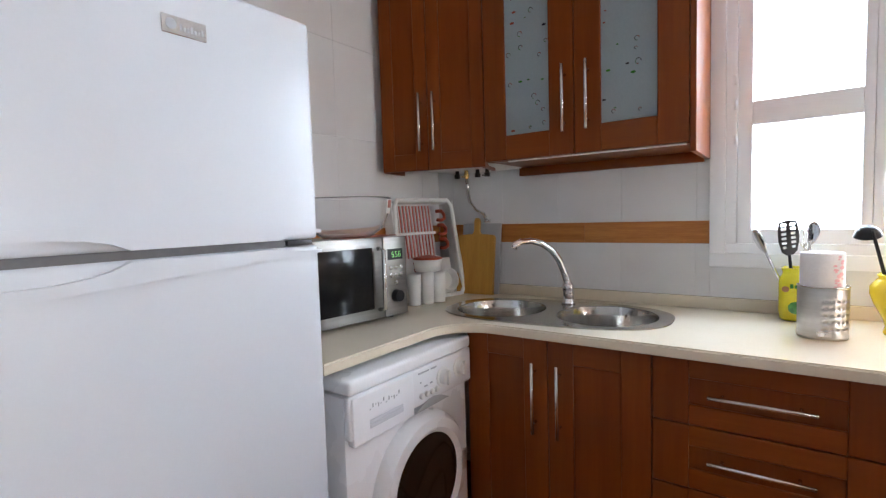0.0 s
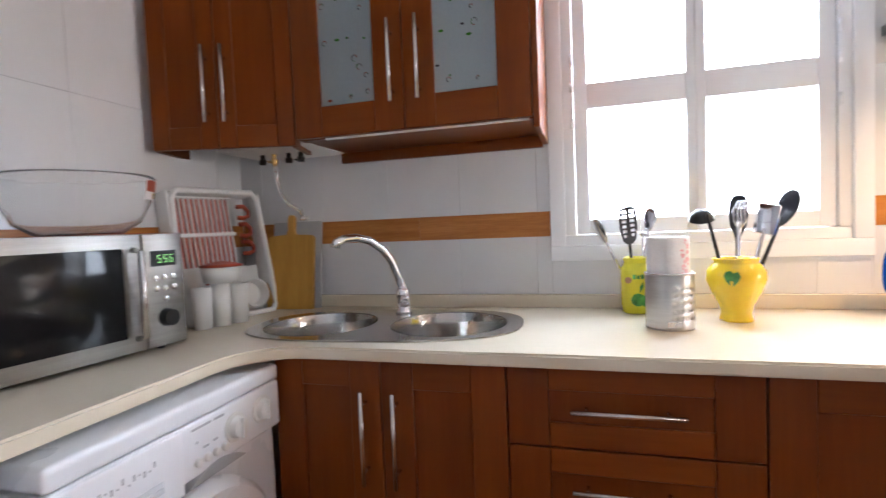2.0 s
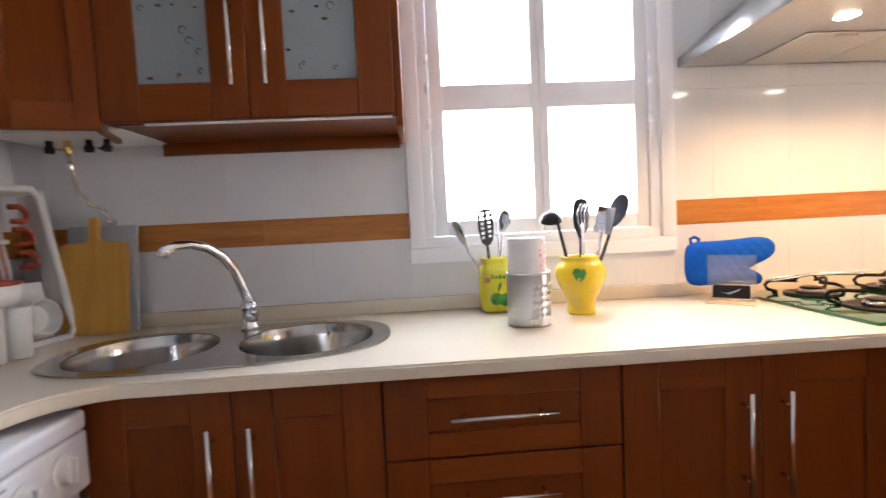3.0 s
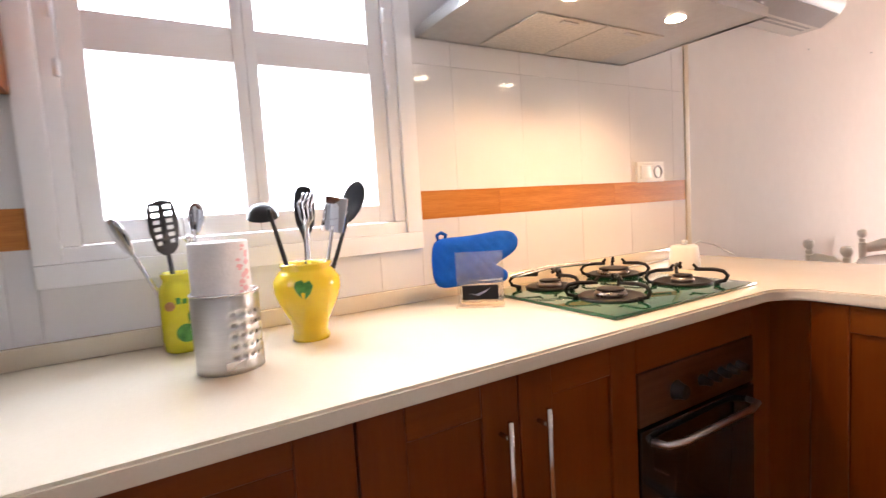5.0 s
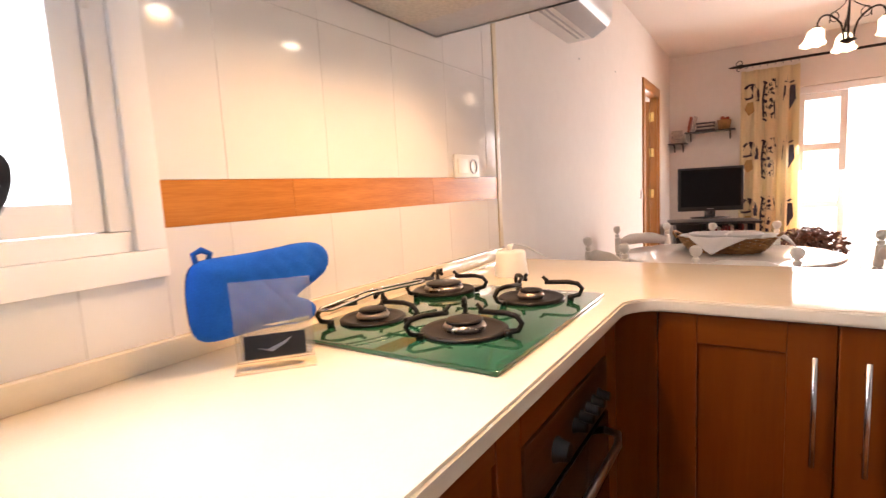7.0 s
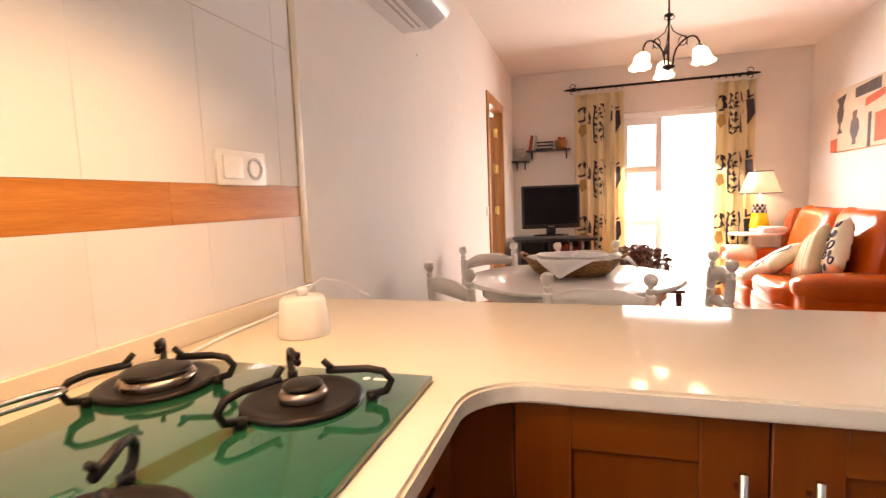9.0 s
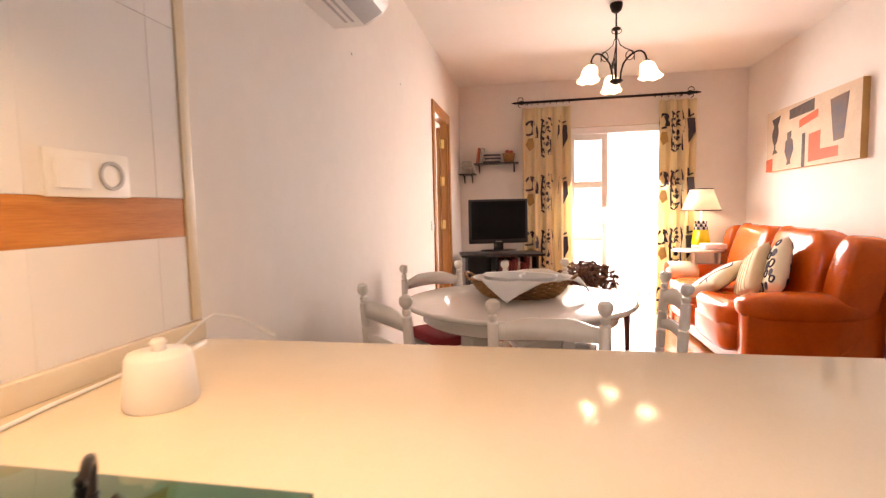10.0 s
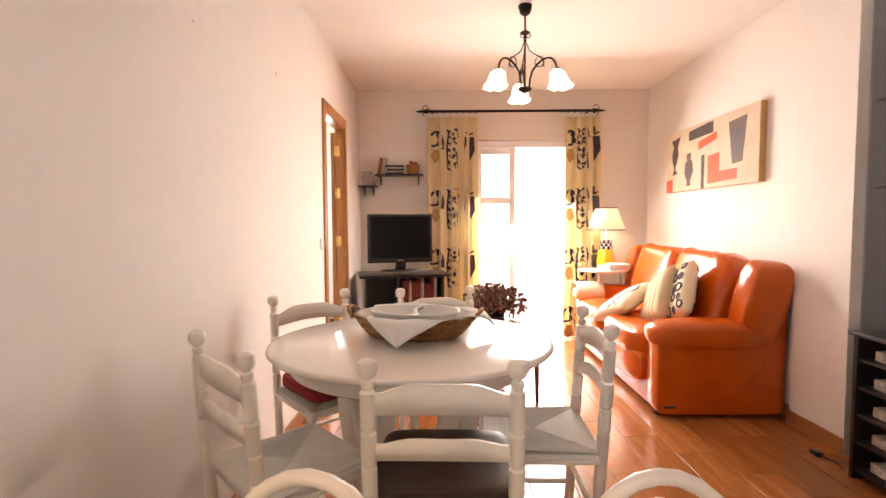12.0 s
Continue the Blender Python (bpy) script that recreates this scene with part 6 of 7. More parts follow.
def bread_basket():
    b = thing("bread_basket", (4.375, 2.525, 0.75), -10, "oval wicker basket lined with a white cloth", "basket")
    for k in range(9):
        bm = B()
        z = 0.008 + 0.0098 * k
        s = 0.72 + 0.28 * (k / 8) ** 0.7
        n = 56
        pts = [((0.17 * s) * math.cos(2 * math.pi * q / n), (0.25 * s) * math.sin(2 * math.pi * q / n), z + 0.003 * math.sin(q * 2.0 + k * math.pi)) for q in range(n + 1)]
        tube(bm, pts, 0.0055, 6)
        part("cane_ring", bm, M["wicker"], b)
    bm = B()
    for k in range(28):
        a = 2 * math.pi * k / 28
        tube(bm, [(0.12 * math.cos(a), 0.18 * math.sin(a), 0.006), (0.168 * math.cos(a), 0.246 * math.sin(a), 0.088)], 0.0035, 5)
    lathe(bm, [(0.0, 0.004), (1.0, 0.004), (1.0, 0.009), (0.0, 0.009)], seg=40, sx=0.125, sy=0.185)
    part("uprights", bm, M["wicker"], b)
    for sgn in (-1, 1):
        bm = B()
        tube(bm, [(0.055 * math.cos(q), sgn * (0.245 + 0.035 * math.sin(q)), 0.082 + 0.032 * math.sin(q)) for q in (0, 0.6, 1.2, 1.8, 2.4, 3.1)], 0.008, 8)
        part("handle", bm, M["wicker"], b)
    # cloth: laid in the basket, its corners folded out over the rim
    bm = B()

    def rim(a, k, z):
        wob = 0.006 * noise.noise(Vector((3 * math.cos(a), 3 * math.sin(a), k * 4)))
        return Vector((0.165 * k * math.cos(a), 0.245 * k * math.sin(a), z + wob))

    n = 72
    rows = [[bm.verts.new(rim(2 * math.pi * j / n, k, z)) for j in range(n)] for k, z in ((0.15, 0.022), (0.5, 0.024), (0.75, 0.040), (0.90, 0.070), (0.945, 0.084), (0.965, 0.092), (0.975, 0.088))]
    for p, q in zip(rows, rows[1:]):
        for j in range(n):
            bm.faces.new((p[j], p[(j + 1) % n], q[(j + 1) % n], q[j]))
    bm.faces.new(rows[0][::-1])
    for mid, half, reach, drop in ((180, 44, 0.095, 0.095), (-76, 46, 0.085, 0.092), (25, 34, 0.06, 0.07)):
        m1, steps = 14, 8
        grid = []
        for i in range(steps + 1):
            f = i / steps
            row = []
            for j in range(m1 + 1):
                a = radians(mid + half * (1 - f) * (2 * j / m1 - 1))
                p = rim(a, 0.96 + 0.11 * min(1.0, 4 * f), 0.092 + 0.016 * min(1.0, 6 * f))
                out = Vector((math.cos(radians(mid)), math.sin(radians(mid)), 0))
                p += out * reach * f ** 0.8
                p.z -= drop * f ** 1.3
                p += out * 0.005 * math.sin(j * 1.3 + mid) * (1 - f)
                row.append(bm.verts.new(p))
            grid.append(row)
        for i in range(steps):
            for j in range(m1):
                bm.faces.new((grid[i][j], grid[i][j + 1], grid[i + 1][j + 1], grid[i + 1][j]))
    bmesh.ops.remove_doubles(bm, verts=bm.verts[:], dist=0.0005)
    ob = solid("basket_cloth", bm, M["cloth"], "white linen cloth draped over the bread basket", "cloth", loc=(4.375, 2.525, 0.752), rz=-10, smooth=80)
    so = ob.modifiers.new("thickness", "SOLIDIFY")
    so.thickness = 0.002
    bm = B()
    lathe(bm, [(0.0, 0.0), (0.72, 0.0), (0.80, 0.008), (0.97, 0.060), (1.0, 0.064), (1.0, 0.069), (0.94, 0.066), (0.76, 0.010), (0.0, 0.007)], seg=56, sx=0.125, sy=0.190)
    dish = solid("serving_dish", bm, M["white_plastic"], "white oval divided dish in the cloth-lined basket", "dish", loc=(4.375, 2.525, 0.789), rz=-10)
    bm = B()
    tube(bm, [(0.116 * (k / 5 - 1), 0.012 * math.sin(k), 0.040 + 0.018 * abs(k / 5 - 1)) for k in range(11)], 0.010, 8)
    part("divider", bm, M["white_plastic"], dish)



bread_basket()


# ---------------------------------------------------------------- lounge
def sofa():
    s = thing("sofa", (6.275, 0.300, 0), 0, "two-seat orange leather sofa with padded arms", "sofa")
    s.scale = (1.0, 0.97, 0.985)
    L = 0.965
    m = M["leather"]
    bm = B()
    puff(bm, (0, 0.42, 0.19), (2 * L - 0.10, 0.78, 0.34), 0.12, 20)
    part("base", bm, m, s, smooth=80)
    for sx in (-1, 1):
        bm = B()
        puff(bm, (sx * 0.370, 0.50, 0.40), (0.74, 0.78, 0.22), 0.38, 22, wrinkle=0.016, freq=8)
        part("seat_cushion", bm, m, s, smooth=80)
        bm = B()
        puff(bm, (sx * 0.370, 0.80, 0.26), (0.74, 0.18, 0.24), 0.5, 16, wrinkle=0.006)
        part("front_roll", bm, m, s, smooth=80)
        bm = B()
        rot = Matrix.Translation((sx * 0.370, 0.21, 0.69)) @ Matrix.Rotation(radians(12), 4, "X")
        puff(bm, (0, 0, 0), (0.75, 0.30, 0.64), 0.42, 24, m=rot, wrinkle=0.022, freq=7.5)
        part("back_cushion", bm, m, s, smooth=80)
        bm = B()
        puff(bm, (sx * (L - 0.09), 0.43, 0.28), (0.17, 0.80, 0.52), 0.15, 18)
        arm = part("arm", bm, m, s, smooth=80)
        bm = B()
        puff(bm, (sx * (L - 0.10), 0.45, 0.52), (0.25, 0.83, 0.18), 0.55, 22, wrinkle=0.008)
        part("arm_pad", bm, m, arm, smooth=80)
        bm = B()
        rot = Matrix.Translation((sx * (L - 0.055), 0.17, 0.72)) @ Matrix.Rotation(radians(8), 4, "X") @ Matrix.Rotation(radians(sx * 8), 4, "Y")
        puff(bm, (0, 0, 0), (0.21, 0.28, 0.54), 0.5, 20, m=rot, wrinkle=0.008)
        part("wing", bm, m, s, smooth=80)
        bm = B()
        puff(bm, (sx * (L - 0.115), 0.085, 0.45), (0.17, 0.17, 0.88), 0.25, 18)
        part("back_corner", bm, m, s, smooth=80)
        bm = B()
        tube(bm, [(sx * (L - 0.003), 0.60 - 0.055 * q, 0.075 + 0.0042 * q ** 2) for q in range(9)], 0.0028, 6)
        part("piping", bm, m, arm, smooth=80)
        for y in (0.12, 0.78):
            bm = B()
            cyl(bm, (sx * (L - 0.12), y, 0.0), (sx * (L - 0.12), y, 0.05), 0.022, 12)
            part("foot", bm, M["red_wood"], s)
    bm = B()
    box(bm, (-L - 0.012, 0.72, 0.075), (-L + 0.0, 0.79, 0.088), 0.002)
    part("maker_tag", bm, M["black"], s)
    bm = B()
    n = 16
    rows = []
    for i in range(n + 1):
        a = math.pi * (i / n) * 1.25 - 0.38
        rows.append([bm.verts.new((L - 0.11 + 0.136 * math.cos(a), 0.58 + 0.26 * j / 8 + 0.004 * noise.noise(Vector((i * 0.7, j * 0.9, 2))), 0.533 + 0.104 * math.sin(a) + 0.002)) for j in range(9)])
    for a, b in zip(rows, rows[1:]):
        for j in range(8):
            bm.faces.new((a[j], a[j + 1], b[j + 1], b[j]))
    ob = solid("arm_cloth", bm, M["ivory_cloth"], "ivory cloth draped over the sofa arm", "cloth", loc=(6.285, 0.30, -0.015), smooth=80)
    so = ob.modifiers.new("thickness", "SOLIDIFY")
    so.thickness, so.offset = 0.004, 1.0


sofa()


def throw_pillow(loc, rx, ry, rz, mat, label, prints=None):
    p = new("throw_pillow")
    p.matrix_world = pose(*loc, rx, ry, rz)
    tagged(p, label, "pillow", "pillows on the sofa")
    bm = B()
    n = 22
    sides = []
    for sgn in (-1, 1):
        g = []
        for i in range(n + 1):
            row = []
            for j in range(n + 1):
                u, v = i / n * 2 - 1, j / n * 2 - 1
                t = max(0.0, (1 - u ** 4)) ** 0.5 * max(0.0, (1 - v ** 4)) ** 0.5
                k = 0.205 * (1 - 0.06 * (1 - abs(u * v)) * max(abs(u), abs(v)) ** 4)
                row.append(bm.verts.new((u * k, sgn * (0.004 + 0.062 * t), v * k)))
            g.append(row)
        for i in range(n):
            for j in range(n):
                q = (g[i][j], g[i + 1][j], g[i + 1][j + 1], g[i][j + 1])
                bm.faces.new(q if sgn < 0 else q[::-1])
        sides.append(g)
    bmesh.ops.remove_doubles(bm, verts=bm.verts[:], dist=0.0086)
    part("cover", bm, mat, p, smooth=80)

    def lift(x, z):
        u, v = x / 0.205, z / 0.205
        return 0.006 + 0.062 * max(0.0, 1 - u ** 4) ** 0.5 * max(0.0, 1 - v ** 4) ** 0.5

    if prints == "dots":
        rnd = random.Random(8)
        bm = B()
        for i in range(5):
            for j in range(5):
                x, z = -0.15 + 0.075 * i + rnd.uniform(-0.012, 0.012), -0.15 + 0.075 * j + rnd.uniform(-0.012, 0.012)
                r = rnd.uniform(0.022, 0.034)
                for sgn in (-1, 1):
                    if (i + j) % 2:
                        c0 = bm.verts.new((x, sgn * lift(x, z), z))
                        ring = [bm.verts.new((x + r * math.cos(q), sgn * lift(x + r * math.cos(q), z + r * math.sin(q)), z + 1.15 * r * math.sin(q))) for q in (2 * math.pi * k / 14 for k in range(14))]
                        for k in range(14):
                            bm.faces.new((c0, ring[k], ring[(k + 1) % 14]))
                    else:
                        tube(bm, [(x + r * math.cos(q), sgn * (lift(x + r * math.cos(q), z + r * math.sin(q)) - 0.002), z + r * math.sin(q)) for q in (2 * math.pi * k / 14 for k in range(15))], 0.007, 5)
        tagged(part("printed_dots", bm, M["navy"], p, "black dots and rings"), kind="stuff")
    elif prints == "swirl":
        bm = B()
        for off, amp in ((-0.12, 0.05), (-0.02, -0.06), (0.09, 0.05)):
            for sgn in (-1, 1):
                tube(bm, [(off + amp * math.sin(q * 1.4), sgn * (lift(off + amp * math.sin(q * 1.4), -0.17 + 0.34 * q / 5) - 0.002), -0.17 + 0.34 * q / 5) for q in (0.25 * k for k in range(21))], 0.005, 5)
        part("printed_swirls", bm, M["navy"], p, "thin black swirling lines")
    elif prints == "stripe":
        bm = B()
        for off in (-0.12, -0.06, 0.0, 0.06, 0.12):
            for sgn in (-1, 1):
                tube(bm, [(off, sgn * (lift(off, z) - 0.0015), z) for z in (-0.17 + 0.017 * k for k in range(21))], 0.003, 5)
        part("woven_stripes", bm, M["tan_print"], p)


throw_pillow((6.28, 0.97, 0.565), 62, 22, 18, M["ivory_cloth"], "ivory pillow with thin black swirls lying down", "swirl")
throw_pillow((5.96, 0.83, 0.65), 20, 24, -3, M["cream_cloth"], "cream striped pillow leaning on others", "stripe")
throw_pillow((5.80, 0.75, 0.685), 18, 32, -2, M["ivory_cloth"], "white pillow with black dots and rings", "dots")


def painting():
    p = thing("painting", (6.285, SOUTH, 1.735), 0, "abstract canvas painting of urns in red and black", "painting")
    w, h = 0.665, 0.264
    bm = B()
    box(bm, (-w, 0.0, -h), (w, 0.045, h), 0.003)
    part("edge", bm, M["canvas_side"], p)
    bm = B()
    box(bm, (-w + 0.001, 0.0452, -h + 0.001), (w - 0.001, 0.0465, h - 0.001))
    part("canvas", bm, M["canvas"], p)
    # shapes run from the far end (+x) to the near end (-x)
    def shape(nm, pts, mat):
        b = B()
        slab(b, [(w - 2 * w * u, -h + 2 * h * v) for u, v in pts], 0.0468, 0.0482)
        part(nm, b, M[mat], p)
    shape("dark_bar", [(0.30, 0.93), (0.58, 0.97), (0.58, 0.80), (0.30, 0.78)], "paint_dark")
    shape("red_bar", [(0.42, 0.72), (0.62, 0.80), (0.62, 0.69), (0.42, 0.60)], "paint_red")
    shape("red_corner", [(0.0, 0.20), (0.09, 0.22), (0.09, 0.0), (0.0, 0.0)], "paint_red")
    shape("red_angle", [(0.53, 0.47), (0.65, 0.49), (0.65, 0.22), (0.82, 0.22), (0.82, 0.08), (0.53, 0.06)], "paint_red")
    shape("thin_bar", [(0.455, 0.50), (0.49, 0.51), (0.49, 0.0), (0.455, 0.0)], "paint_dark")
    shape("tall_vase", [(0.735, 0.86), (0.90, 0.89), (0.865, 0.30), (0.775, 0.28)], "paint_grey")
    shape("goblet", [(0.07, 0.86), (0.19, 0.90), (0.155, 0.75), (0.165, 0.62), (0.145, 0.48), (0.125, 0.44), (0.125, 0.36), (0.16, 0.30), (0.085, 0.28), (0.105, 0.36), (0.105, 0.44), (0.085, 0.50), (0.075, 0.62), (0.10, 0.75)], "paint_dark")
    shape("urn", [(0.275, 0.58), (0.33, 0.60), (0.325, 0.48), (0.345, 0.46), (0.36, 0.30), (0.32, 0.14), (0.33, 0.08), (0.275, 0.07), (0.285, 0.14), (0.25, 0.28), (0.26, 0.45), (0.28, 0.47)], "paint_grey")


painting()


def curtain(y0, y1, z0, z1, folds, label, seed):
    c = thing("curtain", (7.38, (y0 + y1) / 2, z0), 0, label, "curtain", "printed curtains")
    w = (y1 - y0) / 2
    h = z1 - z0
    rnd = random.Random(seed)
    ph = rnd.uniform(0, 6)

    def fold(y, z):
        q = (y + w) / (2 * w)
        return 0.032 * math.sin(folds * 2 * math.pi * q + ph + 0.25 * math.sin(z * 1.3)) * (0.75 + 0.25 * math.sin(5 * q + z)) + 0.008 * math.sin(folds * 4.4 * math.pi * q + z * 0.7)

    bm = B()
    nu, nv = 90, 26
    g = [[bm.verts.new((fold(-w + 2 * w * i / nu, h * j / nv), (-w + 2 * w * i / nu) * (1.05 - 0.05 * j / nv), h * j / nv)) for i in range(nu + 1)] for j in range(nv + 1)]
    for j in range(nv):
        for i in range(nu):
            bm.faces.new((g[j][i], g[j][i + 1], g[j + 1][i + 1], g[j + 1][i]))
    sheet = part("cloth", bm, M["curtain"], c, smooth=80)
    so = sheet.modifiers.new("thickness", "SOLIDIFY")
    so.thickness = 0.002

    centre = [0.0, 0.0]

    def patch(bm, pts):
        pts = [(max(-w, min(w, centre[0] + (y - centre[0]) * 1.3)), centre[1] + (z - centre[1]) * 1.4) for y, z in pts]
        vs = [bm.verts.new((fold(y, z) - 0.004, y * (1.05 - 0.05 * z / h), z)) for y, z in pts]
        bm.faces.new(vs)

    def strip(bm, pts, t):
        for a, b in zip(pts, pts[1:]):
            dx, dz = b[0] - a[0], b[1] - a[1]
            L = math.hypot(dx, dz) or 1
            nx, nz = -dz / L * t, dx / L * t
            patch(bm, [(a[0] - nx, a[1] - nz), (b[0] - nx, b[1] - nz), (b[0] + nx, b[1] + nz), (a[0] + nx, a[1] + nz)])

    dark, tan = B(), B()
    cols = 3
    for r in range(4):
        z = h - 0.28 - 0.60 * r
        if z < 0.15:
            break
        for k in range(cols):
            y = -w + 2 * w * (k + 0.5) / cols
            kind = (cols - 1 - k + seed) % 3
            centre[0], centre[1] = y, z
            if kind == 0:
                arc_pts = [(y + 0.055 * math.cos(q), z + 0.10 * math.sin(q)) for q in (0.0, 0.4, 0.8, 1.2, 1.6, 2.0, 2.4, 2.8, 3.14)]
                strip(dark, arc_pts, 0.009)
                strip(dark, [(y - 0.06, z), (y - 0.02, z + 0.005), (y + 0.02, z - 0.004), (y + 0.06, z)], 0.008)
                strip(dark, [(y - 0.02, z + 0.01), (y - 0.03, z + 0.05), (y - 0.01, z + 0.09)], 0.016)
                strip(dark, [(y - 0.05, z - 0.03), (y - 0.045, z + 0.03)], 0.012)
                patch(tan, [(y - 0.03, z - 0.10), (y + 0.01, z - 0.13), (y + 0.04, z - 0.08), (y + 0.02, z - 0.03), (y - 0.02, z - 0.03)])
            elif kind == 1:
                for n in range(7):
                    zz = z - 0.17 + 0.045 * n
                    a = 0.045 - 0.012 * (n % 3)
                    strip(dark, [(y - a, zz), (y - 0.3 * a, zz + 0.016 * (-1) ** n), (y + 0.4 * a, zz - 0.008), (y + a, zz + 0.012)], 0.007 + 0.003 * (n % 2))
                strip(dark, [(y - 0.04, z - 0.17), (y - 0.03, z - 0.05), (y - 0.045, z + 0.06), (y - 0.03, z + 0.12)], 0.006)
                strip(dark, [(y + 0.038, z - 0.15), (y + 0.045, z - 0.02), (y + 0.03, z + 0.11)], 0.007)
                for n in range(5):
                    yy, zz = y + rnd.uniform(-0.02, 0.02), z - 0.14 + 0.055 * n
                    patch(dark, [(yy + 0.012 * math.cos(q), zz + 0.015 * math.sin(q)) for q in (0, 1.05, 2.1, 3.14, 4.2, 5.2)])
            else:
                patch(dark, [(y - 0.035, z + 0.06), (y + 0.035, z + 0.06), (y + 0.042, z - 0.04), (y, z - 0.12), (y - 0.042, z - 0.04)])
                strip(dark, [(y - 0.03, z + 0.09), (y, z + 0.075), (y + 0.03, z + 0.09)], 0.006)
                strip(dark, [(y, z + 0.07), (y + 0.004, z + 0.13)], 0.012)
                patch(tan, [(y - 0.016, z - 0.02), (y, z - 0.055), (y + 0.016, z - 0.02), (y, z + 0.015)])
    for v in tan.verts:
        v.co.x -= 0.002
    tagged(part("dark_print", dark, M["navy"], c, "dark blue printed figures", smooth=80), kind="stuff")
    tagged(part("tan_print", tan, M["tan_print"], c, smooth=80), kind="stuff")


curtain(2.065, 2.567, 0.03, 2.27, 4, "long cream curtain with dark blue printed motifs", 0)
curtain(0.82, 1.18, 0.03, 2.27, 3, "long cream curtain with dark printed urns", 0)


def curtain_rod():
    r = thing("curtain_rod", (7.38, 1.73, 2.33), 0, "black iron curtain rod with scrolled ends", "curtain rod")
    bm = B()
    tube(bm, [(0, -0.90, 0), (0, 0.90, 0)], 0.013, 12)
    part("rod", bm, M["iron"], r)
    for s in (-1, 1):
        bm = B()
        lathe(bm, [(0.0, -0.02), (0.02, 0.0), (0.024, 0.02), (0.016, 0.045), (0.010, 0.07), (0.014, 0.08), (0.006, 0.12), (0.0, 0.13)], m=Matrix.Translation((0, s * 0.83, 0)) @ Matrix.Rotation(radians(-90 * s), 4, "X"), seg=14)
        part("finial", bm, M["iron"], r)
        bm = B()
        tube(bm, [(0.118, s * 0.79, 0.0), (0.0, s * 0.79, 0.0)], 0.007, 8)
        tube(bm, [(0.0, s * (0.86 + 0.03 * math.cos(q)), 0.03 + 0.03 * math.sin(q)) for q in (-1.5, -0.8, 0.0, 0.8, 1.6, 2.4, 3.2)], 0.004, 6)
        tube(bm, [(0.0, s * (0.86 + 0.025 * math.cos(q)), -0.025 + 0.025 * math.sin(q)) for q in (1.5, 0.8, 0.0, -0.8, -1.6)], 0.004, 6)
        part("bracket", bm, M["iron"], r)
    for k, y in enumerate([0.345 + 0.066 * q for q in range(8)] + [-0.905 + 0.065 * q for q in range(1, 7)]):
        bm = B()
        tube(bm, [(0.019 * math.cos(q), y, -0.006 + 0.021 * math.sin(q)) for q in (2 * math.pi * n / 12 for n in range(13))], 0.003, 6)
        part("ring", bm, M["iron"], r)


curtain_rod()


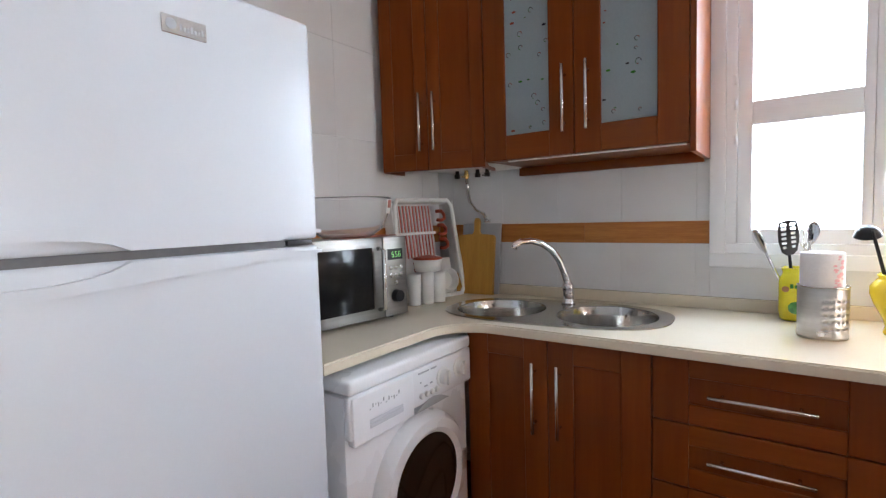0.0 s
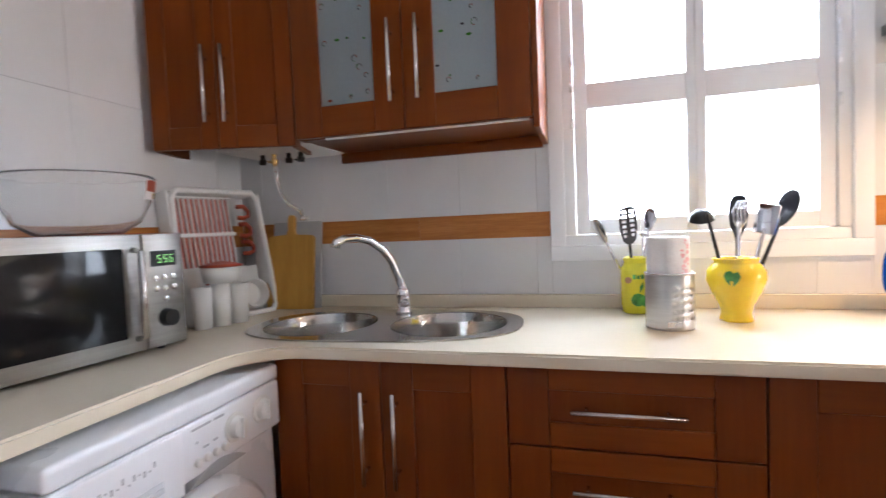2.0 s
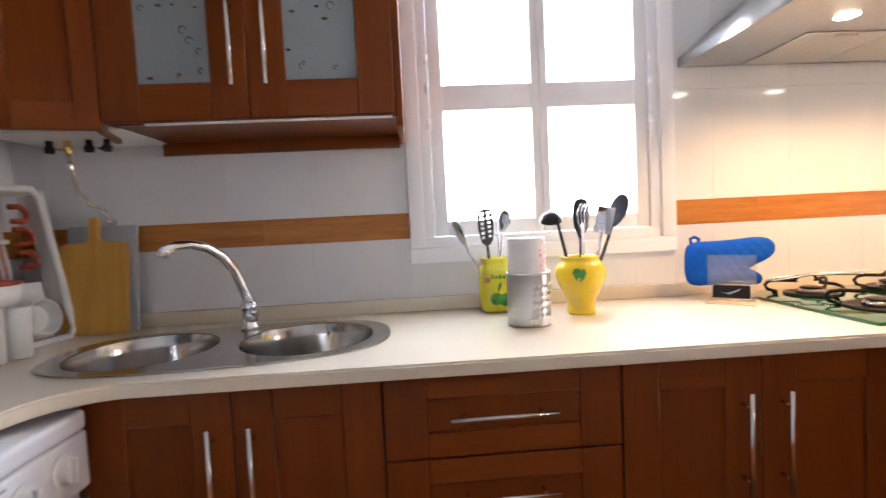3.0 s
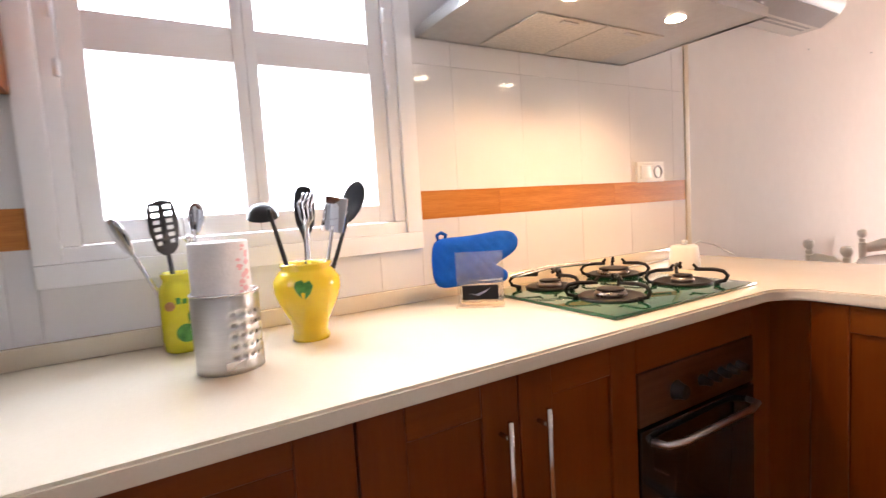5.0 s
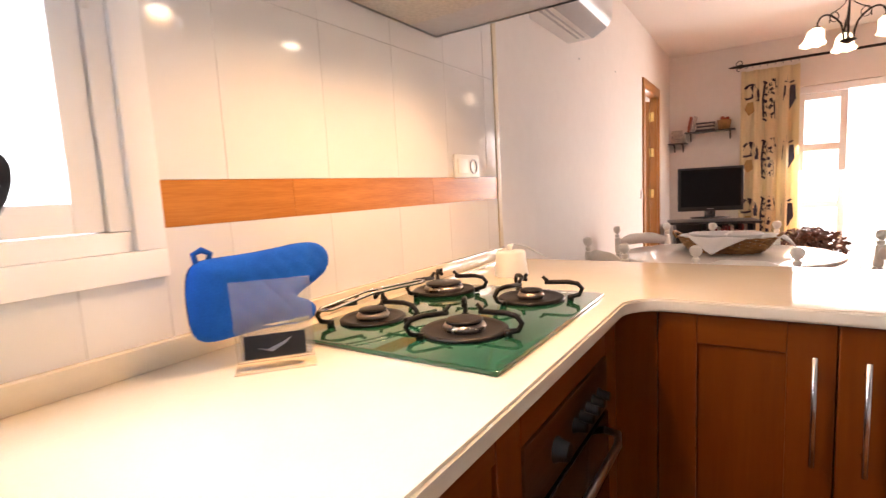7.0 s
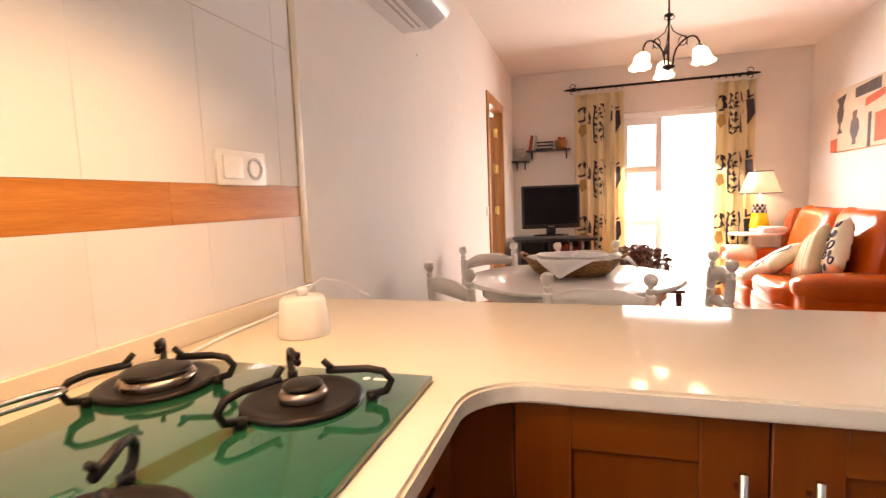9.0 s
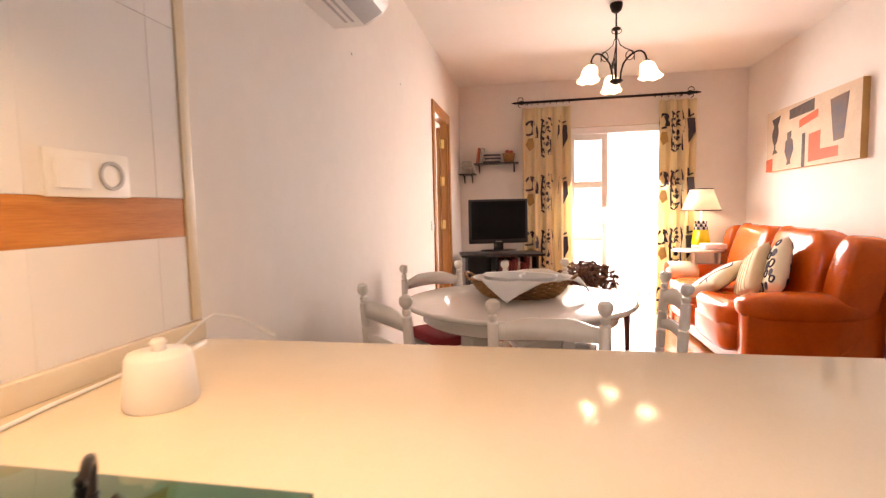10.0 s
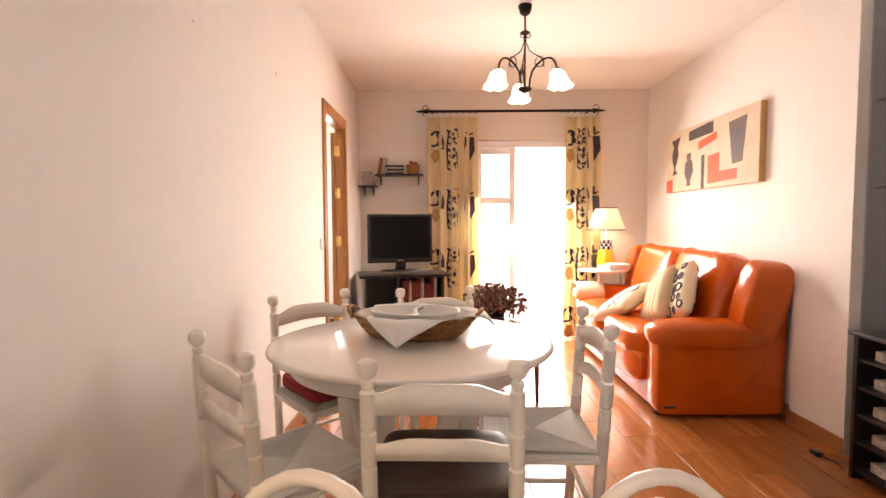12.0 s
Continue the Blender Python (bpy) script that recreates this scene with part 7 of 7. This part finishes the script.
def television():
    s = thing("tv_stand", (7.03, 2.80, 0), 12, "black tv stand with books on its shelf", "tv stand")
    bm = B()
    box(bm, (-0.20, -0.42, 0.705), (0.26, 0.42, 0.73), 0.004)
    part("top", bm, M["black_wood"], s)
    for lo, hi in (((-0.18, -0.36, 0.0), (0.24, -0.34, 0.705)), ((-0.18, 0.34, 0.0), (0.24, 0.36, 0.705)), ((-0.18, -0.34, 0.02), (0.24, 0.34, 0.04)), ((-0.18, -0.34, 0.36), (0.24, 0.34, 0.378)), ((0.22, -0.34, 0.04), (0.238, 0.34, 0.705)), ((-0.179, 0.02, 0.04), (0.22, 0.038, 0.36)), ((-0.181, 0.06, 0.378), (0.22, 0.078, 0.705))):
        bm = B()
        box(bm, lo, hi)
        part("side_panel", bm, M["black_wood"], s)
    rnd = random.Random(2)
    for k in range(11):
        bm = B()
        t = 0.021
        y = -0.30 + 0.03 * k
        box(bm, (-0.13, y, 0.379), (0.06, y + t, 0.379 + rnd.uniform(0.2, 0.27)), 0.002, 1)
        ob = solid("book", bm, M["books_red"] if k % 4 else M["books"], "dark red book standing on the tv stand", "book", "books in the tv stand")
        ob.matrix_world = pose(7.03, 2.80, 0.045, 0, 0, 12)
    t = thing("television", (6.92, 2.815, 0.765), 16, "black flat-screen television on a swivel foot", "television")
    bm = B()
    box(bm, (-0.022, -0.305, 0.075), (0.022, 0.305, 0.525), 0.012, 3)
    part("case", bm, M["black"], t)
    bm = B()
    box(bm, (-0.0245, -0.278, 0.120), (-0.0215, 0.278, 0.502))
    part("screen", bm, M["tv_screen"], t)
    bm = B()
    box(bm, (-0.024, -0.03, 0.093), (-0.0222, 0.03, 0.100))
    part("maker_mark", bm, M["grey_plastic"], t)
    bm = B()
    box(bm, (-0.012, -0.05, 0.01), (0.012, 0.05, 0.09), 0.006)
    lathe(bm, [(0.0, 0.0), (1.0, 0.0), (0.98, 0.010), (0.5, 0.018), (0.0, 0.02)], seg=36, sx=0.11, sy=0.19)
    part("foot", bm, M["dark_glass"], t)
    # two small wall shelves
    for y, z, ww, d in ((2.865, 1.70, 0.245, 0.16), (3.185, 1.59, 0.095, 0.16)):
        sh = thing("wall_shelf", (EAST, y, z), 0, "narrow black wall shelf on two brackets", "shelf")
        bm = B()
        box(bm, (-d, -ww, -0.012), (0, ww, 0), 0.002)
        part("board", bm, M["black_wood"], sh)
        for yy in (-ww + 0.05, ww - 0.05):
            bm = B()
            tube(bm, [(-0.01, yy, -0.09), (-0.03, yy, -0.05), (-0.07, yy, -0.02), (-0.12, yy, -0.016)], 0.007, 8)
            tube(bm, [(-0.006, yy, -0.10), (-0.006, yy, -0.014)], 0.006, 8)
            part("bracket", bm, M["iron"], sh)
    for k in range(5):
        bm = B()
        box(bm, (-0.06, -0.095 + 0.008 * (k % 2), 0.0), (0.06, 0.095 - 0.006 * (k % 3), 0.018), 0.002, 1)
        solid("book", bm, M["books"] if k % 2 else M["navy"], "book lying flat in a pile on a wall shelf", "book", "books on the wall shelf", loc=(EAST - 0.085, 2.91, 1.7005 + 0.0185 * k), rz=3 * (k % 3))
    for k, tilt in enumerate((10, 13)):
        bm = B()
        box(bm, (-0.05, -0.012, 0.0), (0.05, 0.012, 0.17), 0.002, 1)
        ob = solid("leaning_book", bm, M["books"] if k else M["terracotta"], "book leaning upright on a wall shelf", "book", "books on the wall shelf")
        ob.matrix_world = pose(EAST - 0.09, 3.075 - 0.036 * k, 1.702, tilt, 0, 0)
    b = thing("small_basket", (EAST - 0.085, 2.725, 1.70), 0, "small brown wicker basket on a wall shelf", "basket")
    bm = B()
    lathe(bm, [(0.0, 0.0), (0.055, 0.0), (0.072, 0.10), (0.066, 0.10), (0.05, 0.01), (0.0, 0.01)], seg=20)
    part("body", bm, M["wicker"], b)
    bm = B()
    rnd = random.Random(4)
    for k in range(9):
        puff(bm, (rnd.uniform(-0.035, 0.035), rnd.uniform(-0.035, 0.035), 0.10 + rnd.uniform(0, 0.03)), (0.04, 0.04, 0.035), 0.9, 6)
    part("contents", bm, M["terracotta"], b)
    bm = B()
    box(bm, (-0.004, -0.06, 0.0), (0.004, 0.06, 0.15), 0.002)
    box(bm, (-0.0055, -0.048, 0.012), (-0.0042, 0.048, 0.138))
    ob = solid("photo_frame", bm, M["books"], "small framed picture leaning on a wall shelf", "picture frame")
    ob.matrix_world = pose(EAST - 0.07, 3.20, 1.5915, 0, 10, 0)
    bm = B()
    lathe(bm, [(0.0, 0.0), (0.02, 0.0), (0.022, 0.06), (0.008, 0.08), (0.008, 0.10), (0.0, 0.10)], seg=14)
    solid("small_bottle", bm, M["books"], "small pale bottle on a wall shelf", "bottle", loc=(EAST - 0.10, 3.12, 1.591))


television()


def lamp_corner():
    t = thing("side_table", (7.22, 0.83, 0), 0, "small round white side table beside the sofa", "side table")
    bm = B()
    lathe(bm, [(0.0, 0.72), (0.235, 0.72), (0.245, 0.73), (0.24, 0.745), (0.0, 0.745)], seg=40)
    part("top", bm, M["table_paint"], t)
    for k in range(3):
        a = radians(30 + 120 * k)
        bm = B()
        tube(bm, [(0.17 * math.cos(a), 0.17 * math.sin(a), 0.72), (0.20 * math.cos(a), 0.20 * math.sin(a), 0.0)], [0.018, 0.011], 10)
        part("leg", bm, M["table_paint"], t)
    l = thing("table_lamp", (7.27, 0.79, 0.745), 20, "lit table lamp with a yellow checked base", "lamp")
    bm = B()
    rings = [[bm.verts.new((x * s, y * s, z)) for x, y in ellipse(0, 0, 0.075, 0.075, 28, 0.6)] for s, z in ((1.0, 0.04), (1.02, 0.05), (0.80, 0.19))]
    for a, b in zip(rings, rings[1:]):
        for k in range(28):
            bm.faces.new((a[k], a[(k + 1) % 28], b[(k + 1) % 28], b[k]))
    bm.faces.new(rings[0][::-1])
    bm.faces.new(rings[-1])
    part("yellow_base", bm, M["yellow"], l)
    for r in range(3):
        for k in range(16):
            bm = B()
            a0, a1 = 2 * math.pi * k / 16, 2 * math.pi * (k + 1) / 16
            z0, z1 = 0.191 + 0.030 * r, 0.219 + 0.030 * r
            rr = 0.064 - 0.004 * r
            v = [bm.verts.new((rad * math.cos(a), rad * math.sin(a), z)) for rad in (rr, rr - 0.01) for a, z in ((a0, z0), (a1, z0), (a1, z1), (a0, z1))]
            for q in ((0, 1, 2, 3), (7, 6, 5, 4), (0, 4, 5, 1), (1, 5, 6, 2), (2, 6, 7, 3), (3, 7, 4, 0)):
                bm.faces.new([v[n] for n in q])
            part("check_tile", bm, M["navy"] if (r + k) % 2 else M["white_plastic"], l)
    bm = B()
    cyl(bm, (0, 0, 0.03), (0, 0, 0.40), 0.010, 10)
    lathe(bm, [(0.0, 0.0), (0.085, 0.0), (0.085, 0.03), (0.06, 0.045), (0.0, 0.045)], seg=28)
    part("stem", bm, M["table_paint"], l)
    bm = B()
    lo, hi = ellipse(0, 0, 0.165, 0.165, 40, 0.72), ellipse(0, 0, 0.095, 0.095, 40, 0.72)
    a = [bm.verts.new((x, y, 0.385)) for x, y in lo]
    b = [bm.verts.new((x, y, 0.60)) for x, y in hi]
    for k in range(40):
        bm.faces.new((a[k], a[(k + 1) % 40], b[(k + 1) % 40], b[k]))
    sh = part("shade", bm, M["shade_cloth"], l, "pale glowing fabric shade")
    so = sh.modifiers.new("thickness", "SOLIDIFY")
    so.thickness = 0.002
    for pts, z in ((lo, 0.385), (hi, 0.60)):
        bm = B()
        tube(bm, [(x * 1.005, y * 1.005, z) for x, y in pts + pts[:1]], 0.005, 6)
        part("shade_trim", bm, M["navy"], sh)
    bm = B()
    puff(bm, (0, 0, 0.445), (0.06, 0.06, 0.09), 1.0, 12)
    part("bulb", bm, M["bulb"], l)
    # folded white cloth and box on the side table
    bm = B()
    puff(bm, (0, 0, 0.03), (0.17, 0.22, 0.06), 0.3, 14, wrinkle=0.005)
    solid("folded_towel", bm, M["cloth"], "folded white towel on the side table", "towel", loc=(7.12, 0.72, 0.746), smooth=80)


lamp_corner()


def chandelier():
    c = thing("chandelier", (5.53, 1.887, TOP), 0, "black iron chandelier with three lit glass shades", "chandelier")
    c.scale = (0.97, 0.97, 0.94)
    bm = B()
    lathe(bm, [(0.0, 0.0), (0.044, 0.0), (0.045, -0.012), (0.034, -0.05), (0.018, -0.065), (0.0, -0.068)], seg=28)
    part("canopy", bm, M["iron"], c)
    bm = B()
    cyl(bm, (0, 0, -0.06), (0, 0, -0.54), 0.006, 10)
    lathe(bm, [(0.0, -0.165), (0.014, -0.165), (0.034, -0.178), (0.030, -0.185), (0.010, -0.192), (0.009, -0.24), (0.006, -0.26)], seg=20)
    lathe(bm, [(0.006, -0.52), (0.012, -0.535), (0.045, -0.545), (0.048, -0.552), (0.03, -0.565), (0.012, -0.575), (0.0, -0.58)], seg=24)
    part("stem", bm, M["iron"], c)
    for a in (270, 30, 150):
        ca, sa = math.cos(radians(a)), math.sin(radians(a))
        # arms lie along the y axis first
        dx, dy = math.sin(radians(a + 180)), math.cos(radians(a + 180))
        def at(r, z):
            return (dx * r, dy * r, z)
        bm = B()
        tube(bm, [at(0.03, -0.55), at(0.035, -0.49), at(0.052, -0.435), at(0.082, -0.400), at(0.115, -0.378), at(0.145, -0.368), at(0.172, -0.372), at(0.192, -0.388), at(0.206, -0.415), at(0.212, -0.445)], 0.0065, 10)
        arm = part("arm", bm, M["iron"], c)
        bm = B()
        tube(bm, [at(0.012, -0.25), at(0.03, -0.30), at(0.065, -0.330), at(0.100, -0.352), at(0.126, -0.380), at(0.128, -0.425)], 0.0035, 7)
        tube(bm, [at(0.098 + 0.030 * math.cos(q), -0.385 + 0.034 * math.sin(q)) for q in (2 * math.pi * k / 14 for k in range(15))], 0.003, 6)
        tube(bm, [at(0.022 + 0.016 * math.cos(q), -0.20 + 0.016 * math.sin(q)) for q in (2 * math.pi * k / 12 for k in range(13))], 0.0028, 6)
        part("scroll", bm, M["iron"], arm)
        bm = B()
        lathe(bm, [(0.010, 0.0), (0.022, -0.006), (0.026, -0.018)], at(0.212, -0.44), 16)
        part("cup", bm, M["iron"], arm)
        bm = B()
        n = 36
        rows = []
        for r, z, fl in ((0.024, -0.458, 0), (0.044, -0.475, 0), (0.052, -0.505, 0.02), (0.056, -0.535, 0.05), (0.064, -0.562, 0.12), (0.073, -0.575, 0.16)):
            rows.append([bm.verts.new((dx * (0.212 + 0.22 * (-0.458 - z)) + r * (1 + fl * math.cos(6 * q)) * math.cos(q), dy * (0.212 + 0.22 * (-0.458 - z)) + r * (1 + fl * math.cos(6 * q)) * math.sin(q), z + 0.05 * fl * math.cos(6 * q))) for q in (2 * math.pi * k / n for k in range(n))])
        for p, q in zip(rows, rows[1:]):
            for k in range(n):
                bm.faces.new((p[k], p[(k + 1) % n], q[(k + 1) % n], q[k]))
        shade = part("glass_shade", bm, M["shade_glass"], arm, "lit frosted glass shade with a wavy edge", smooth=80)
        so = shade.modifiers.new("thickness", "SOLIDIFY")
        so.thickness = 0.003
        bm = B()
        puff(bm, at(0.222, -0.505), (0.042, 0.042, 0.06), 1.0, 10)
        part("bulb", bm, M["bulb"], arm)


chandelier()


def coffee_table():
    t = thing("coffee_table", (6.10, 2.02, 0), 0, "low dark wood coffee table with tapered legs", "coffee table")
    bm = B()
    box(bm, (-0.52, -0.27, 0.42), (0.52, 0.27, 0.445), 0.008, 3)
    part("top", bm, M["red_wood"], t)
    for x in (-0.48, 0.48):
        for y in (-0.23, 0.23):
            bm = B()
            tube(bm, [(x, y, 0.42), (x * 1.03, y * 1.03, 0.0)], [0.024, 0.011], 10)
            part("leg", bm, M["red_wood"], t)
    p = thing("potted_plant", (6.37, 2.0, 0.445), 0, "dried reddish-brown plant in a dark pot", "plant")
    bm = B()
    lathe(bm, [(0.0, 0.0), (0.085, 0.0), (0.115, 0.09), (0.120, 0.095), (0.115, 0.10), (0.10, 0.09), (0.0, 0.085)], seg=28)
    part("pot", bm, M["pot"], p)
    rnd = random.Random(12)
    bm = B()
    for k in range(1100):
        a, el = rnd.uniform(0, 6.28), rnd.uniform(-0.35, 1.5)
        r = rnd.uniform(0.07, 0.24)
        c0 = Vector((r * math.cos(a) * math.cos(el) * 1.15, r * math.sin(a) * math.cos(el) * 1.15, 0.09 + r * math.sin(el) * 0.75))
        d = Vector((rnd.uniform(-1, 1), rnd.uniform(-1, 1), rnd.uniform(-0.6, 1))).normalized()
        e = d.orthogonal().normalized()
        s = rnd.uniform(0.014, 0.032)
        v = [bm.verts.new(c0 + q) for q in (-d * s, e * s * 0.55 + d * s * 0.1, d * s, -e * s * 0.55 + d * s * 0.1)]
        bm.faces.new(v)
    part("foliage", bm, M["leaf"], p, "dry brown and dark red leaves", smooth=10)
    bm = B()
    for k in range(26):
        a = rnd.uniform(0, 6.28)
        r = rnd.uniform(0.08, 0.17)
        tube(bm, [(0.02 * math.cos(a), 0.02 * math.sin(a), 0.085), (0.5 * r * math.cos(a), 0.5 * r * math.sin(a), 0.15), (r * math.cos(a), r * math.sin(a), 0.13 + rnd.uniform(0, 0.09))], 0.002, 5)
    part("stems", bm, M["leaf"], p)
    bm = B()
    lathe(bm, [(0.0, 0.0), (0.03, 0.0), (0.034, 0.09), (0.031, 0.09), (0.027, 0.006), (0.0, 0.006)], seg=20)
    solid("drinking_glass", bm, M["clear"], "clear drinking glass on the coffee table", "glass", loc=(6.20, 1.84, 0.4455))
    bm = B()
    box(bm, (-0.11, -0.15, 0.0), (0.11, 0.15, 0.006), 0.001, 1)
    solid("magazine", bm, M["books"], "pale magazine lying on the coffee table", "magazine", loc=(5.85, 1.98, 0.4455), rz=12)


coffee_table()


def media_rack():
    r = thing("shelf_rack", (4.435, 0.22, 0), 0, "black open rack with stacked cases on its shelves", "rack")
    members(r, "side_panel", (((-0.21, -0.20, 0.0), (-0.19, 0.27, 0.68)), ((0.19, -0.20, 0.0), (0.21, 0.27, 0.68))), M["black_wood"], 0.002)
    members(r, "back_panel", (((-0.19, -0.20, 0.0), (0.19, -0.185, 0.68)),), M["black_wood"], 0.002)
    bm = B()
    box(bm, (-0.225, -0.21, 0.6805), (0.225, 0.29, 0.70), 0.004)
    part("top", bm, M["black_wood"], r)
    for z in (0.04, 0.17, 0.30, 0.43, 0.56):
        bm = B()
        box(bm, (-0.19, -0.184, z), (0.19, 0.26, z + 0.014))
        part("shelf", bm, M["black_wood"], r)
        for k in range(2):
            b = B()
            box(b, (-0.16 + 0.17 * k, -0.10, z + 0.0145), (-0.02 + 0.17 * k, 0.22, z + 0.06), 0.003)
            ob = solid("case", b, M["books"] if k else M["wicker"], "small case lying on a black rack", "case", "cases on the rack")
            ob.matrix_world = pose(4.435, 0.22, 0)
    bm = B()
    lathe(bm, [(0.0, 0.0), (0.03, 0.0), (0.045, 0.04), (0.035, 0.08), (0.015, 0.10), (0.018, 0.12), (0.0, 0.12)], seg=20)
    solid("blue_jar", bm, surface("blue_glaze", (0.20, 0.28, 0.40), (0.14, 0.20, 0.30), 9, 0.25), "small blue-grey jar on the black rack", "jar", loc=(4.335, 0.30, 0.7005))
    bm = B()
    tube(bm, [(4.515, 0.42, 0.706), (4.475, 0.44, 0.74), (4.425, 0.43, 0.75), (4.405, 0.40, 0.72), (4.435, 0.34, 0.705)], 0.004, 6)
    solid("black_cable", bm, M["black"], "black cable curled on the rack", "cable")
    bm = B()
    tube(bm, [(4.70, 0.47, 0.008), (4.76, 0.44, 0.006), (4.84, 0.47, 0.008)], 0.004, 6)
    box(bm, (4.835, 0.455, 0.0), (4.89, 0.495, 0.022), 0.005)
    solid("floor_cable", bm, M["black"], "black cable with a plug on the floor", "cable")
    for z in (1.37, 1.80):
        bm = B()
        box(bm, (3.9, -0.445, z), (4.847, 0.26, z + 0.008), 0.001, 1)
        solid("glass_shelf", bm, M["clear"], "clear glass shelf in the grey recess", "shelf", "glass shelves")


media_rack()
for x, z in ((3.02, 1.98), (4.15, 1.93), (5.0, 2.0)):
    bm = B()
    lathe(bm, [(0.0, 0.0), (0.007, 0.0), (0.006, 0.006), (0.0, 0.008)], m=Matrix.Translation((x, LIVING if x > 3.29 else NORTH - 0.008, z)) @ Matrix.Rotation(radians(90), 4, "X"), seg=10)
    solid("wall_plug", bm, M["white_plastic"], "tiny white plug in the plastered wall", "wall plug", "wall plugs")


# ---------------------------------------------------------------- pieces of walls and floor
def piece_mesh(cache, size, mat, bevel):
    key = tuple(round(s, 4) for s in size) + (mat,)
    if key not in cache:
        bm = B()
        box(bm, (0, 0, 0), size, bevel, 1)
        cache[key] = finish(bm, "tile", M[mat])
    return cache[key]


CACHE = {}


def tile(parent, name, at, size, mat, bevel=0.0004):
    ob = new(name, piece_mesh(CACHE, size, mat, bevel))
    ob.parent = parent
    ob.location = at
    return ob


def tiled(parent, name, along, face, start, a0, a1, z0, z1, step, mat, gap=0.0007, holes=()):
    """One row of tiles along x or y; holes are (a0, a1, z0, z1) that stay free."""
    k = math.floor((a0 - start) / step)
    a = start + k * step
    while a < a1 - 0.004:
        lo, hi = max(a, a0), min(a + step, a1)
        a += step
        spans = [(lo, hi, z0, z1)]
        for h0, h1, y0, y1 in holes:
            cut = []
            for s0, s1, t0, t1 in spans:
                if s1 <= h0 or s0 >= h1 or t1 <= y0 or t0 >= y1:
                    cut.append((s0, s1, t0, t1))
                    continue
                if s0 < h0:
                    cut.append((s0, h0, t0, t1))
                if s1 > h1:
                    cut.append((h1, s1, t0, t1))
                if t0 < y0:
                    cut.append((max(s0, h0), min(s1, h1), t0, y0))
                if t1 > y1:
                    cut.append((max(s0, h0), min(s1, h1), y1, t1))
            spans = cut
        for s0, s1, t0, t1 in spans:
            if s1 - s0 < 0.012 or t1 - t0 < 0.012:
                continue
            if along == "x":
                tile(parent, name, (s0 + gap / 2, face - 0.008, t0 + gap / 2), (s1 - s0 - gap, 0.0085, t1 - t0 - gap), mat)
            else:
                tile(parent, name, (face - 0.0005, s0 + gap / 2, t0 + gap / 2), (0.0085, s1 - s0 - gap, t1 - t0 - gap), mat)


north, west = bpy.data.objects["wall_north"], bpy.data.objects["wall_west"]
HOLE = [(0.67, 1.583, 1.06, 2.326)]
for wall_ob, along, face, a0, a1, s_up, s_low, s_band, step, holes in ((north, "x", NORTH, WEST + 0.009, TILE_END, 2.000, 1.720, 1.886, 0.275, HOLE), (west, "y", WEST, 0.9, NORTH - 0.009, 3.10, 3.10, 3.05, 0.55, [])):
    tiled(wall_ob, "tile", along, face, s_low, a0, a1, 0.905, 1.143, step, "tile", holes=holes)
    tiled(wall_ob, "band_tile", along, face, s_band, a0, a1, 1.143, 1.229, 0.564, "band", holes=holes)
    for z0, z1 in ((1.229, 1.605), (1.605, 1.981), (1.981, 2.357), (2.357, TOP - 0.002)):
        tiled(wall_ob, "tile", along, face, s_up, a0, a1, z0, z1, step, "tile", holes=holes)
# floor tiles, long side along the room
w, l = 0.205, 0.615
row = 0
y = -0.45
while y < LIVING:
    x = 2.2 + (row % 3) * 0.205 - 0.6
    while x < EAST:
        x0, x1, y0, y1 = max(x, 2.95), min(x + l, EAST), max(y, -0.44), min(y + w, LIVING)
        if x1 - x0 > 0.02 and y1 - y0 > 0.02:
            tile(floor, "floor_tile", (x0 + 0.0015, y0 + 0.0015, -0.0045), (x1 - x0 - 0.003, y1 - y0 - 0.003, 0.0045), "floor_tile", 0.001)
        x += l
    y += w
    row += 1
bm = B()
box(bm, (WEST, -0.44, -0.0035), (2.94, NORTH, 0.0))
solid("floor_kitchen", bm, M["floor_tile"], "orange wood-look kitchen floor below the cabinets", "floor", kind="structure")
